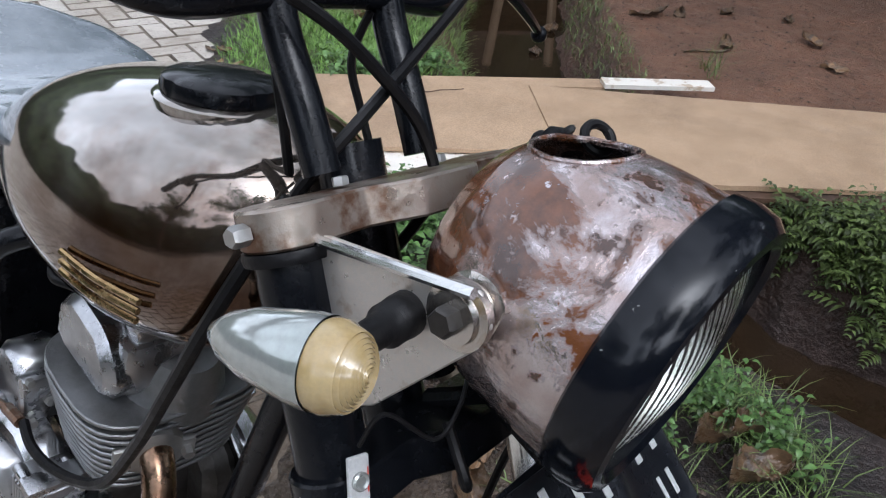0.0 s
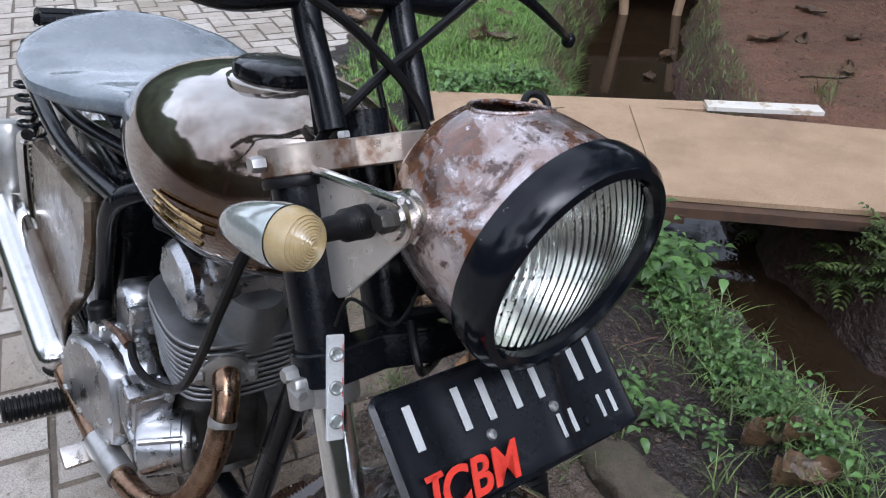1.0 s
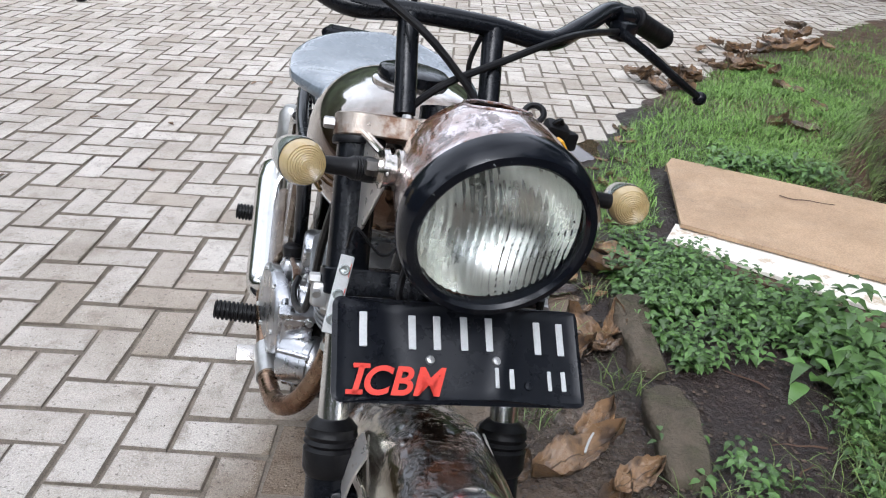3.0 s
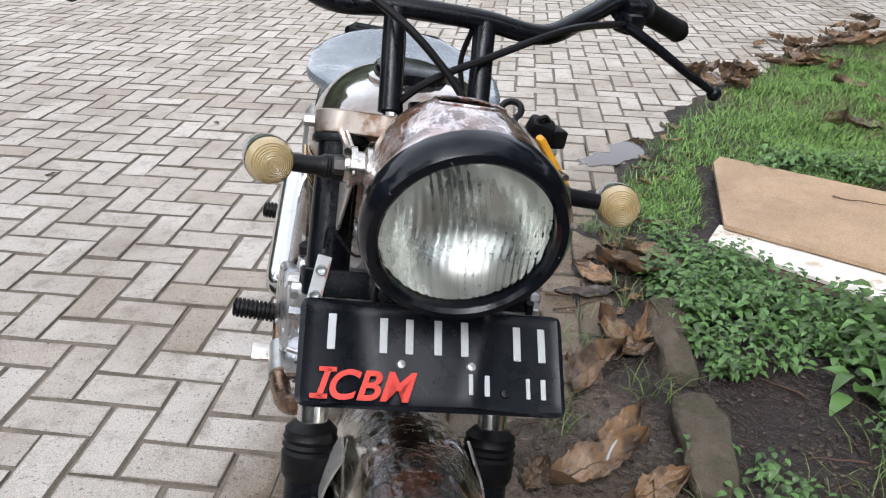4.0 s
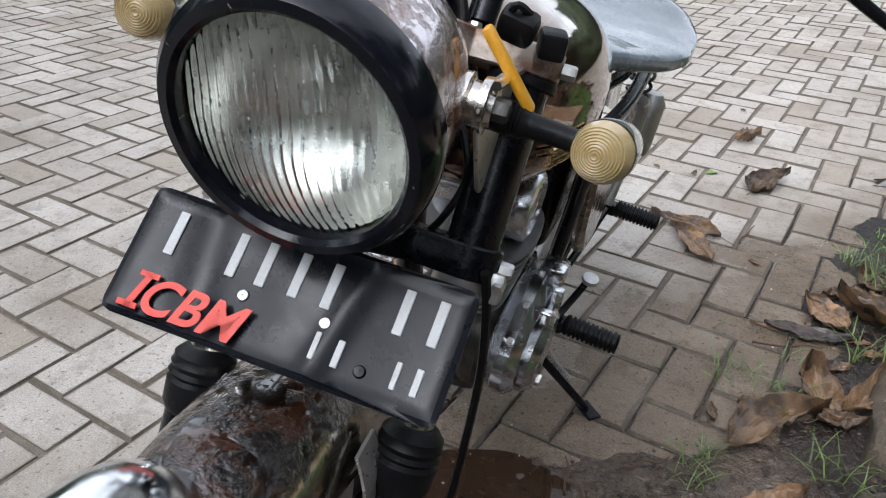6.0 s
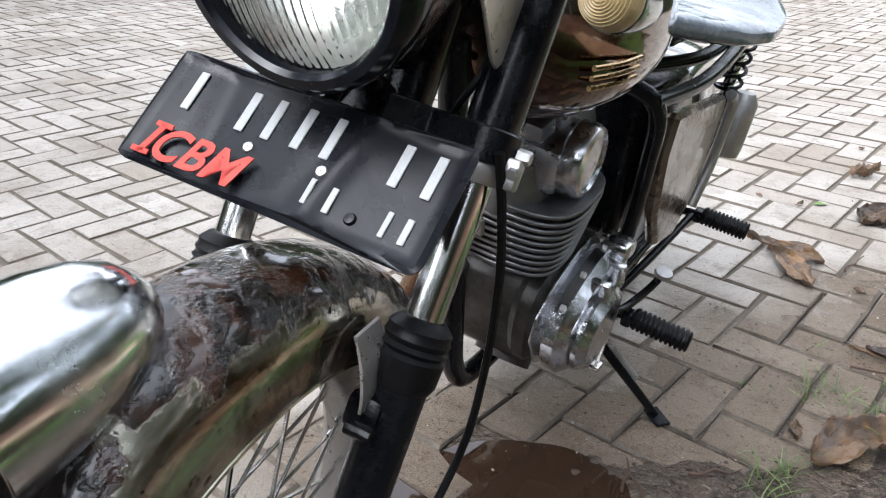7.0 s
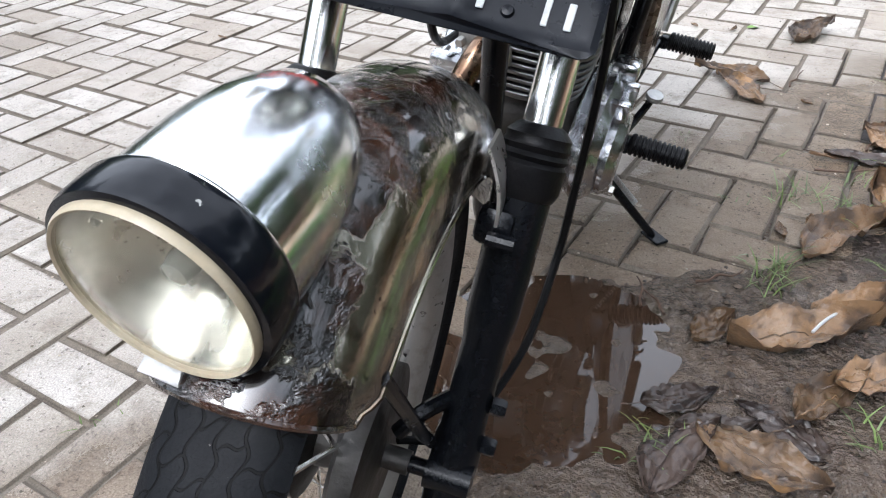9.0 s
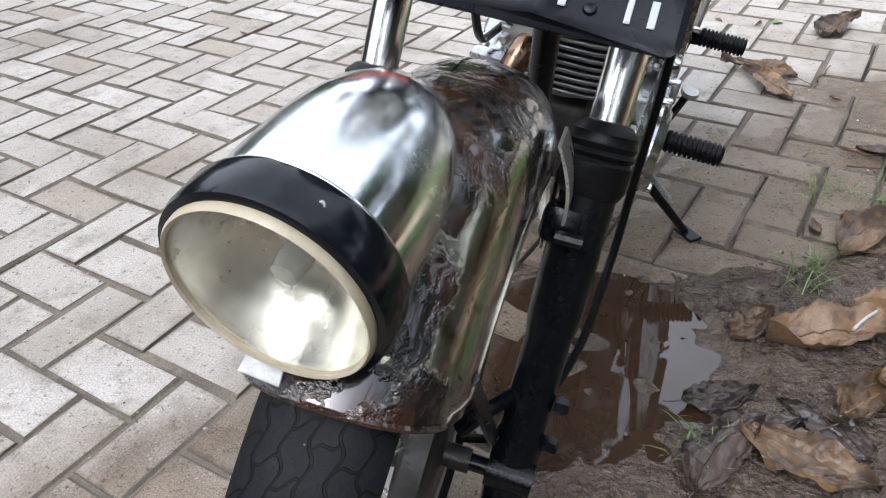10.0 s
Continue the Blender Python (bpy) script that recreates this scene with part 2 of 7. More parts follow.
# redder dry soil on the far side of the ditch
mn, ml = MUD.node_tree.nodes, MUD.node_tree.links
here = mn.new("ShaderNodeSeparateXYZ")
ml.new(mn.new("ShaderNodeTexCoord").outputs["Object"], here.inputs[0])
# darker, redder tint setting in towards the ditch
bank_side = mn.new("ShaderNodeMapRange")
bank_side.inputs["From Min"].default_value, bank_side.inputs["From Max"].default_value = 0.74, 0.95
ml.new(here.outputs["X"], bank_side.inputs["Value"])
bank = mn.new("ShaderNodeMix")
bank.data_type, bank.blend_type = "RGBA", "MULTIPLY"
bank.inputs[7].default_value = (0.70, 0.43, 0.29, 1)
ml.new(bank_side.outputs[0], bank.inputs[0])
ml.new(mn["Principled BSDF"].inputs["Base Color"].links[0].from_socket, bank.inputs[6])
ml.new(bank.outputs[2], mn["Principled BSDF"].inputs["Base Color"])
far_side = mn.new("ShaderNodeMapRange")
far_side.inputs["From Min"].default_value, far_side.inputs["From Max"].default_value = 2.2, 2.7
ml.new(here.outputs["X"], far_side.inputs["Value"])
soil = mn.new("ShaderNodeMix")
soil.data_type, soil.blend_type = "RGBA", "ADD"
soil.inputs[7].default_value = (0.088, 0.040, 0.020, 1)
beyond = mn.new("ShaderNodeVectorMath")
beyond.operation = "DOT_PRODUCT"
beyond.inputs[1].default_value = (0.617, -0.787, 0)
ml.new(here.inputs[0].links[0].from_socket, beyond.inputs[0])
past = mn.new("ShaderNodeMapRange")
past.inputs["From Min"].default_value, past.inputs["From Max"].default_value = 0.66, 0.86
ml.new(beyond.outputs["Value"], past.inputs["Value"])
both = mn.new("ShaderNodeMath")
both.operation = "MULTIPLY"
ml.new(far_side.outputs[0], both.inputs[0])
ml.new(past.outputs[0], both.inputs[1])
ml.new(both.outputs[0], soil.inputs[0])
ml.new(mn["Principled BSDF"].inputs["Base Color"].links[0].from_socket, soil.inputs[6])
ml.new(soil.outputs[2], mn["Principled BSDF"].inputs["Base Color"])


def soak(material, paving):
    """Wet ground: darker and glossier beside the puddle and along the muddy edge."""
    n, l = material.node_tree.nodes, material.node_tree.links
    p = n["Principled BSDF"]
    pos = n.new("ShaderNodeNewGeometry").outputs["Position"]

    def calc(op, a, b=None, c=None):
        x = n.new("ShaderNodeMath")
        x.operation = op
        for s, v in zip(x.inputs, (a, b, c)):
            if hasattr(v, "links"):
                l.new(v, s)
            elif v is not None:
                s.default_value = v
        return x.outputs[0]

    def rise(v, lo, hi):
        r = n.new("ShaderNodeMapRange")
        r.interpolation_type = "SMOOTHSTEP"
        r.inputs["From Min"].default_value, r.inputs["From Max"].default_value = lo, hi
        l.new(v, r.inputs["Value"])
        return r.outputs[0]

    def cloudy(scale, detail):
        t = n.new("ShaderNodeTexNoise")
        t.inputs["Scale"].default_value, t.inputs["Detail"].default_value = scale, detail
        l.new(pos, t.inputs["Vector"])
        return t.outputs["Fac"]

    split = n.new("ShaderNodeSeparateXYZ")
    l.new(pos, split.inputs[0])
    line = calc("ADD", calc("MULTIPLY", split.outputs["X"], -0.832), calc("MULTIPLY", calc("SUBTRACT", split.outputs["Y"], 0.45), 0.555))
    away = n.new("ShaderNodeVectorMath")
    away.operation = "DISTANCE"
    l.new(pos, away.inputs[0])
    away.inputs[1].default_value = (0.16, 0.45, 0.0)
    grain = cloudy(3.0, 6)
    if paving:
        wet = calc("MAXIMUM", calc("SUBTRACT", 1.0, rise(calc("ADD", line, calc("MULTIPLY", calc("SUBTRACT", grain, 0.5), 0.9)), 0.10, 0.46)), calc("SUBTRACT", 1.0, rise(calc("ADD", away.outputs["Value"], calc("MULTIPLY", calc("SUBTRACT", grain, 0.5), 0.5)), 0.36, 0.66)))
        wet = calc("MULTIPLY", wet, calc("SUBTRACT", 1.0, rise(split.outputs["Y"], 1.7, 2.6)))
    else:
        wet = calc("SUBTRACT", 1.0, rise(calc("ADD", away.outputs["Value"], calc("MULTIPLY", calc("SUBTRACT", cloudy(14.0, 5), 0.5), 0.9)), 0.30, 0.72))
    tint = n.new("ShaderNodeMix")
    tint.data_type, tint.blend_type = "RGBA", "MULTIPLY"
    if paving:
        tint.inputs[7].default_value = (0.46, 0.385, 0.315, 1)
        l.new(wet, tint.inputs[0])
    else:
        # darker and redder towards the ditch bank, with a noisy edge
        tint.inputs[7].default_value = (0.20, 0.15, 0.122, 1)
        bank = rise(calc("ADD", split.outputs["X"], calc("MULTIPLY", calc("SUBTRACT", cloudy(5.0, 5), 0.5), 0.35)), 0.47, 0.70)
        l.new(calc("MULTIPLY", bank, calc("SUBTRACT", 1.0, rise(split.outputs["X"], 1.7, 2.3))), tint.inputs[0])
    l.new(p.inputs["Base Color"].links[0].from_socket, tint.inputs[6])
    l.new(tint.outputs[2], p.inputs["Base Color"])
    gloss = n.new("ShaderNodeMix")
    l.new(wet, gloss.inputs[0])
    l.new(p.inputs["Roughness"].links[0].from_socket, gloss.inputs[2])
    gloss.inputs[3].default_value = 0.22 if paving else 0.07
    l.new(gloss.outputs[0], p.inputs["Roughness"])


# browner and darker low on the tank's flanks
tn, tl = TANK.node_tree.nodes, TANK.node_tree.links
spot = tn.new("ShaderNodeSeparateXYZ")
tco = tn.new("ShaderNodeTexCoord").outputs["Object"]
tl.new(tco, spot.inputs[0])
rough_line = tn.new("ShaderNodeTexNoise")
rough_line.inputs["Scale"].default_value, rough_line.inputs["Detail"].default_value = 14, 6
tl.new(tco, rough_line.inputs["Vector"])
level = tn.new("ShaderNodeMath")
level.operation = "MULTIPLY_ADD"
tl.new(rough_line.outputs["Fac"], level.inputs[0])
level.inputs[1].default_value = 0.16
tl.new(spot.outputs["Z"], level.inputs[2])
low = tn.new("ShaderNodeMapRange")
low.inputs["From Min"].default_value, low.inputs["From Max"].default_value = 0.965, 0.890
tl.new(level.outputs[0], low.inputs["Value"])
low_brown = tn.new("ShaderNodeMix")
low_brown.data_type, low_brown.blend_type = "RGBA", "MULTIPLY"
low_brown.inputs[7].default_value = (0.30, 0.165, 0.080, 1)
tl.new(low.outputs[0], low_brown.inputs[0])
tl.new(tn["Principled BSDF"].inputs["Base Color"].links[0].from_socket, low_brown.inputs[6])
tl.new(low_brown.outputs[2], tn["Principled BSDF"].inputs["Base Color"])

soak(PAVER, True)
soak(PAVER_FAR, True)
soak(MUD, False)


def flaking_fender():
    """Lacquered brown flakes on the crown and tip, bare olive-grey steel on the flanks."""
    m = bpy.data.materials.new("flaking_fender_paint")
    m.use_nodes = True
    n, l = m.node_tree.nodes, m.node_tree.links
    p = n["Principled BSDF"]
    co = n.new("ShaderNodeTexCoord").outputs["Object"]

    def calc(op, a, b):
        x = n.new("ShaderNodeMath")
        x.operation = op
        for s, v in zip(x.inputs, (a, b)):
            if hasattr(v, "links"):
                l.new(v, s)
            else:
                s.default_value = v
        return x.outputs[0]

    def cloudy(scale, detail, lo=0.0, hi=1.0, rough=0.6, warp=0.0):
        t = n.new("ShaderNodeTexNoise")
        t.inputs["Scale"].default_value, t.inputs["Detail"].default_value, t.inputs["Roughness"].default_value, t.inputs["Distortion"].default_value = scale, detail, rough, warp
        l.new(co, t.inputs["Vector"])
        r = n.new("ShaderNodeMapRange")
        r.inputs["From Min"].default_value, r.inputs["From Max"].default_value = lo, hi
        l.new(t.outputs["Fac"], r.inputs["Value"])
        return r.outputs[0]

    def mixed(fac, a, b):
        x = n.new("ShaderNodeMix")
        x.data_type = "RGBA"
        l.new(fac, x.inputs[0])
        for s, v in ((x.inputs[6], a), (x.inputs[7], b)):
            if hasattr(v, "links"):
                l.new(v, s)
            else:
                s.default_value = (*v, 1)
        return x.outputs[2]

    def span(v, lo, hi):
        r = n.new("ShaderNodeMapRange")
        r.inputs["From Min"].default_value, r.inputs["From Max"].default_value = lo, hi
        l.new(v, r.inputs["Value"])
        return r.outputs[0]

    split = n.new("ShaderNodeSeparateXYZ")
    l.new(co, split.inputs[0])
    crown = span(calc("ABSOLUTE", calc("ADD", split.outputs["X"], 0.004), 0.0), 0.072, 0.040)
    rear = span(split.outputs["Y"], -0.30, -0.10)
    tip = span(split.outputs["Z"], 0.630, 0.575)
    front = span(split.outputs["Y"], -0.215, -0.265)
    bias = calc("MAXIMUM", calc("MULTIPLY", crown, calc("ADD", calc("MULTIPLY", rear, 0.55), 0.45)), calc("MULTIPLY", tip, calc("MULTIPLY", front, 1.0)))
    flake = span(calc("ADD", calc("MULTIPLY", cloudy(17, 10, 0.25, 0.75, 0.66, 0.5), 0.62), calc("MULTIPLY", bias, 0.62)), 0.60, 0.66)
    pits = cloudy(95, 6, 0.62, 0.66)
    along = n.new("ShaderNodeCombineXYZ")
    round_axle = n.new("ShaderNodeMath")
    round_axle.operation = "ARCTAN2"
    l.new(calc("SUBTRACT", split.outputs["Z"], 0.305), round_axle.inputs[0])
    l.new(calc("ADD", split.outputs["Y"], 0.08), round_axle.inputs[1])
    l.new(calc("MULTIPLY", split.outputs["X"], 90.0), along.inputs[0])
    l.new(calc("MULTIPLY", round_axle.outputs[0], 3.0), along.inputs[1])
    l.new(calc("MULTIPLY", split.outputs["Z"], 9.0), along.inputs[2])
    runs = n.new("ShaderNodeTexNoise")
    runs.inputs["Scale"].default_value, runs.inputs["Detail"].default_value = 1.0, 6
    l.new(along.outputs[0], runs.inputs["Vector"])
    streak = span(runs.outputs["Fac"], 0.42, 0.62)
    steel = mixed(cloudy(24, 8, 0.54, 0.66), mixed(streak, (0.42, 0.40, 0.32), (0.105, 0.076, 0.044)), (0.06, 0.034, 0.018))
    brown = mixed(cloudy(26, 8, 0.50, 0.56), (0.008, 0.0052, 0.0038), (0.042, 0.018, 0.010))
    col = mixed(pits, mixed(flake, steel, brown), (0.02, 0.014, 0.01))
    l.new(col, p.inputs["Base Color"])
    l.new(calc("MULTIPLY", calc("SUBTRACT", 1.0, flake), 0.85), p.inputs["Metallic"])
    l.new(cloudy(22, 5, -0.05, 3.0), p.inputs["Roughness"])
    p.inputs["Coat Weight"].default_value, p.inputs["Coat Roughness"].default_value = 1.0, 0.06
    b = n.new("ShaderNodeBump")
    b.inputs["Strength"].default_value, b.inputs["Distance"].default_value = 0.60, 0.0045
    l.new(calc("ADD", calc("MULTIPLY", flake, 0.10), calc("MULTIPLY", cloudy(46, 5, 0.46, 0.76, 0.55, 0.15), calc("ADD", calc("MULTIPLY", flake, 1.0), 0.10))), b.inputs["Height"])
    l.new(b.outputs[0], p.inputs["Normal"])
    l.new(b.outputs[0], p.inputs["Coat Normal"])
    return m


FENDER = flaking_fender()


def rusted_shell():
    """Bare steel showing through lacquered red-brown rust, with pitted edges."""
    m = bpy.data.materials.new("rusted_shell")
    m.use_nodes = True
    n, l = m.node_tree.nodes, m.node_tree.links
    p = n["Principled BSDF"]
    co = n.new("ShaderNodeTexCoord").outputs["Object"]

    def calc(op, a, b):
        x = n.new("ShaderNodeMath")
        x.operation = op
        for s, v in zip(x.inputs, (a, b)):
            if hasattr(v, "links"):
                l.new(v, s)
            else:
                s.default_value = v
        return x.outputs[0]

    def cloudy(scale, detail, lo, hi, rough=0.62, warp=0.0):
        t = n.new("ShaderNodeTexNoise")
        t.inputs["Scale"].default_value, t.inputs["Detail"].default_value, t.inputs["Roughness"].default_value, t.inputs["Distortion"].default_value = scale, detail, rough, warp
        l.new(co, t.inputs["Vector"])
        r = n.new("ShaderNodeMapRange")
        r.inputs["From Min"].default_value, r.inputs["From Max"].default_value = lo, hi
        l.new(t.outputs["Fac"], r.inputs["Value"])
        return r.outputs[0]

    def mixed(fac, a, b):
        x = n.new("ShaderNodeMix")
        x.data_type = "RGBA"
        l.new(fac, x.inputs[0])
        for s, v in ((x.inputs[6], a), (x.inputs[7], b)):
            if hasattr(v, "links"):
                l.new(v, s)
            else:
                s.default_value = (*v, 1)
        return x.outputs[2]

    bare = calc("MULTIPLY", cloudy(13, 10, 0.47, 0.53, 0.68, 0.4), calc("SUBTRACT", 1.0, cloudy(60, 6, 0.56, 0.62)))
    fleck = cloudy(75, 5, 0.64, 0.67)
    rust = mixed(cloudy(30, 8, 0.42, 0.60), (0.135, 0.048, 0.018), (0.050, 0.019, 0.010))
    steel = mixed(cloudy(26, 7, 0.40, 0.64), (0.62, 0.56, 0.57), (0.40, 0.30, 0.27))
    shown = calc("MAXIMUM", bare, fleck)
    l.new(mixed(shown, rust, steel), p.inputs["Base Color"])
    l.new(calc("MULTIPLY", shown, 0.88), p.inputs["Metallic"])
    l.new(calc("ADD", calc("MULTIPLY", cloudy(40, 5, 0.2, 0.8), 0.20), 0.10), p.inputs["Roughness"])
    p.inputs["Coat Weight"].default_value, p.inputs["Coat Roughness"].default_value = 1.0, 0.07
    b = n.new("ShaderNodeBump")
    b.inputs["Strength"].default_value, b.inputs["Distance"].default_value = 0.45, 0.0016
    l.new(calc("ADD", calc("MULTIPLY", shown, -0.6), cloudy(85, 5, 0.2, 0.8)), b.inputs["Height"])
    l.new(b.outputs[0], p.inputs["Normal"])
    return m


RUST = rusted_shell()


def grooved_tyre():
    """Black rubber with thin wavy grooves in mirrored slanting rows."""
    m = TYRE.copy()
    m.name = "grooved_tyre_rubber"
    n, l = m.node_tree.nodes, m.node_tree.links
    p = n["Principled BSDF"]
    uv = n.new("ShaderNodeUVMap").outputs[0]
    split = n.new("ShaderNodeSeparateXYZ")
    l.new(uv, split.inputs[0])

    def calc(op, a, b):
        x = n.new("ShaderNodeMath")
        x.operation = op
        for s, v in zip(x.inputs, (a, b)):
            if hasattr(v, "links"):
                l.new(v, s)
            else:
                s.default_value = v
        return x.outputs[0]

    across = calc("ABSOLUTE", split.outputs["Y"], 0.0)
    along = calc("ADD", split.outputs["X"], calc("MULTIPLY", split.outputs["Y"], 0.55))
    sway = calc("MULTIPLY", calc("SINE", calc("MULTIPLY", along, 210.0), 0.0), 0.0026)
    sway2 = calc("MULTIPLY", calc("SINE", calc("MULTIPLY", across, 380.0), 0.0), 0.0022)
    join = n.new("ShaderNodeCombineXYZ")
    l.new(calc("ADD", along, sway2), join.inputs[0])
    l.new(calc("ADD", split.outputs["Y"], sway), join.inputs[1])
    br = n.new("ShaderNodeTexBrick")
    br.inputs["Scale"].default_value, br.inputs["Mortar Size"].default_value, br.inputs["Mortar Smooth"].default_value = 1.0, 0.0011, 0.35
    br.inputs["Brick Width"].default_value, br.inputs["Row Height"].default_value = 0.036, 0.0165
    l.new(join.outputs[0], br.inputs["Vector"])
    crown = n.new("ShaderNodeMapRange")
    crown.inputs["From Min"].default_value, crown.inputs["From Max"].default_value = 0.052, 0.046
    l.new(across, crown.inputs["Value"])
    cut = calc("MULTIPLY", br.outputs["Fac"], crown.outputs[0])
    b = n.new("ShaderNodeBump")
    b.inputs["Strength"].default_value, b.inputs["Distance"].default_value = 1.0, 0.004
    l.new(calc("SUBTRACT", 1.0, cut), b.inputs["Height"])
    old = p.inputs["Normal"].links[0].from_socket
    l.new(old, b.inputs["Normal"])
    l.new(b.outputs[0], p.inputs["Normal"])
    dark = n.new("ShaderNodeMix")
    dark.data_type = "RGBA"
    l.new(cut, dark.inputs[0])
    l.new(p.inputs["Base Color"].links[0].from_socket, dark.inputs[6])
    dark.inputs[7].default_value = (0.003, 0.003, 0.003, 1)
    l.new(dark.outputs[2], p.inputs["Base Color"])
    return m


GROOVED = grooved_tyre()


def glassy(name, rough=0.03, tint=(0.95, 0.97, 0.95), ior=1.45):
    m = bpy.data.materials.new(name)
    m.use_nodes = True
    p = m.node_tree.nodes["Principled BSDF"]
    p.inputs["Base Color"].default_value = (*tint, 1)
    p.inputs["Transmission Weight"].default_value = 1.0
    p.inputs["Roughness"].default_value, p.inputs["IOR"].default_value = rough, ior
    return m


GLASS = glassy("ribbed_glass", 0.06)
FROSTED = glassy("scratched_lamp_glass", 0.05, (0.96, 0.94, 0.87))
YOKE = mat("rust_stained_alloy", (0.42, 0.37, 0.32), 0.35, 0.8, (0.16, 0.085, 0.05), 22, (0.48, 0.58), 0.2, 70, 0.1)
FIN = mat("grey_cast_fins", (0.29, 0.295, 0.30), 0.40, 0.85, (0.19, 0.19, 0.19), 18, (0.4, 0.65), 0.2, 80, 0.1)
# dark grey metal; the crankcase's shade is worked into this colour
CASE = mat("dark_shaded_case", (0.13, 0.125, 0.12), 0.45, 0.8, (0.06, 0.055, 0.05), 16, (0.4, 0.6), 0.3, 60, 0.1)
MIRROR = mat("lamp_reflector", (0.80, 0.80, 0.76), 0.28, 1.0, (0.66, 0.66, 0.62), 12, rvar=0.08)
WATER = mat("ditch_water", (0.018, 0.011, 0.006), 0.04, 0.0, (0.026, 0.016, 0.009), 3, bump=0.10, bscale=14, spec=0.35)
PUDDLE = mat("brown_puddle_water", (0.050, 0.029, 0.018), 0.02, 0.0, (0.040, 0.023, 0.014), 7, bump=0.015, bscale=9, spec=0.9)


# ---- geometry helpers ----
def part(name, bm, material, parent=None, label="", m=None, smooth=True, angle=0.6):
    if m is not None:
        bm.transform(m)
    bmesh.ops.recalc_face_normals(bm, faces=bm.faces)
    if smooth:
        for f in bm.faces:
            f.smooth = True
        for e in bm.edges:
            if len(e.link_faces) == 2 and e.calc_face_angle(0) > angle:
                e.smooth = False
    me = bpy.data.meshes.new(name)
    bm.to_mesh(me)
    bm.free()
    me.materials.append(material)
    ob = new(name, me)
    ob.parent = parent
    if label:
        ob["label"] = label
    return ob


def thing(name, m, label, category, group="", kind=""):
    ob = new(name)
    ob.empty_display_size = 0.1
    ob.matrix_basis = m
    return tagged(ob, label, category, group, kind)


def frame_to(p, d, up=(0, 0, 1)):
    """A pose at p whose z axis points along d."""
    z = Vector(d).normalized()
    x = Vector(up).cross(z)
    if x.length < 1e-4:
        x = Vector((1, 0, 0)).cross(z)
    x.normalize()
    y = z.cross(x)
    m = Matrix((x, y, z)).transposed().to_4x4()
    return Matrix.Translation(p) @ m


def loft(bm, rings, closed=True, caps=True):
    vs = [[bm.verts.new(p) for p in r] for r in rings]
    k = len(vs[0])
    for a, b in zip(vs, vs[1:]):
        for i in range(k if closed else k - 1):
            j = (i + 1) % k
            bm.faces.new((a[i], a[j], b[j], b[i]))
    if caps and closed:
        bm.faces.new(vs[0][::-1])
        bm.faces.new(vs[-1])
    return bm


def lathe(bm, prof, m=None, seg=32, caps=False):
    """Turns (radius, height) pairs round the z axis of m."""
    rings = []
    for r, h in prof:
        ring = [Vector((r * math.cos(2 * math.pi * i / seg), r * math.sin(2 * math.pi * i / seg), h)) for i in range(seg)]
        rings.append([m @ p for p in ring] if m else ring)
    return loft(bm, rings, True, caps)


def bezier(pts, n=8):
    """A smooth curve through the points."""
    pts = [Vector(p) for p in pts]
    out = []
    for i in range(len(pts) - 1):
        p0, p1, p2, p3 = pts[max(i - 1, 0)], pts[i], pts[i + 1], pts[min(i + 2, len(pts) - 1)]
        for k in range(n):
            t = k / n
            out.append(0.5 * ((2 * p1) + (p2 - p0) * t + (2 * p0 - 5 * p1 + 4 * p2 - p3) * t * t + (3 * p1 - p0 - 3 * p2 + p3) * t ** 3))
    out.append(pts[-1])
    return out


def tube(bm, pts, r, seg=12, curved=False, n=8):
    pts = bezier(pts, n) if curved else [Vector(p) for p in pts]
    k = len(pts)
    rad = r if isinstance(r, (list, tuple)) else None
    side = None
    rings = []
    for i, p in enumerate(pts):
        d = (pts[min(i + 1, k - 1)] - pts[max(i - 1, 0)]).normalized()
        if side is None:
            side = d.orthogonal().normalized()
        side = (side - d * side.dot(d)).normalized()
        up = d.cross(side)
        rr = r if rad is None else rad[0] + (rad[1] - rad[0]) * i / (k - 1)
        rings.append([p + (side * math.cos(2 * math.pi * j / seg) + up * math.sin(2 * math.pi * j / seg)) * rr for j in range(seg)])
    return loft(bm, rings)


def box(bm, size, m=None, bevel=0.0, seg=2):
    t = bmesh.ops.create_cube(bm, size=1.0, matrix=Matrix.Diagonal((*size, 1)))
    vs = t["verts"]
    if bevel:
        es = list({e for v in vs for e in v.link_edges})
        got = bmesh.ops.bevel(bm, geom=es, offset=bevel, segments=seg, affect="EDGES", profile=0.5)
        vs = list({v for f in got["faces"] for v in f.verts} | {v for v in vs if v.is_valid})
    if m is not None:
        bmesh.ops.transform(bm, matrix=m, verts=vs)
    return bm


def prism(bm, outline, depth, m=None, bevel=0.0):
    """A flat plate: an outline in x and y, thick along z."""
    vs = [bm.verts.new((x, y, -depth / 2)) for x, y in outline]
    f = bm.faces.new(vs)
    got = bmesh.ops.extrude_face_region(bm, geom=[f])
    up = [g for g in got["geom"] if isinstance(g, bmesh.types.BMVert)]
    bmesh.ops.translate(bm, vec=(0, 0, depth), verts=up)
    allv = vs + up
    if bevel:
        es = list({e for v in allv for e in v.link_edges})
        got = bmesh.ops.bevel(bm, geom=es, offset=bevel, segments=1, affect="EDGES")
        allv = list({v for f in got["faces"] for v in f.verts} | {v for v in allv if v.is_valid})
    if m is not None:
        bmesh.ops.transform(bm, matrix=m, verts=allv)
    return bm


def B():
    return bmesh.new()


def sstep(a, b, x):
    t = min(1, max(0, (x - a) / (b - a)))
    return t * t * (3 - 2 * t)


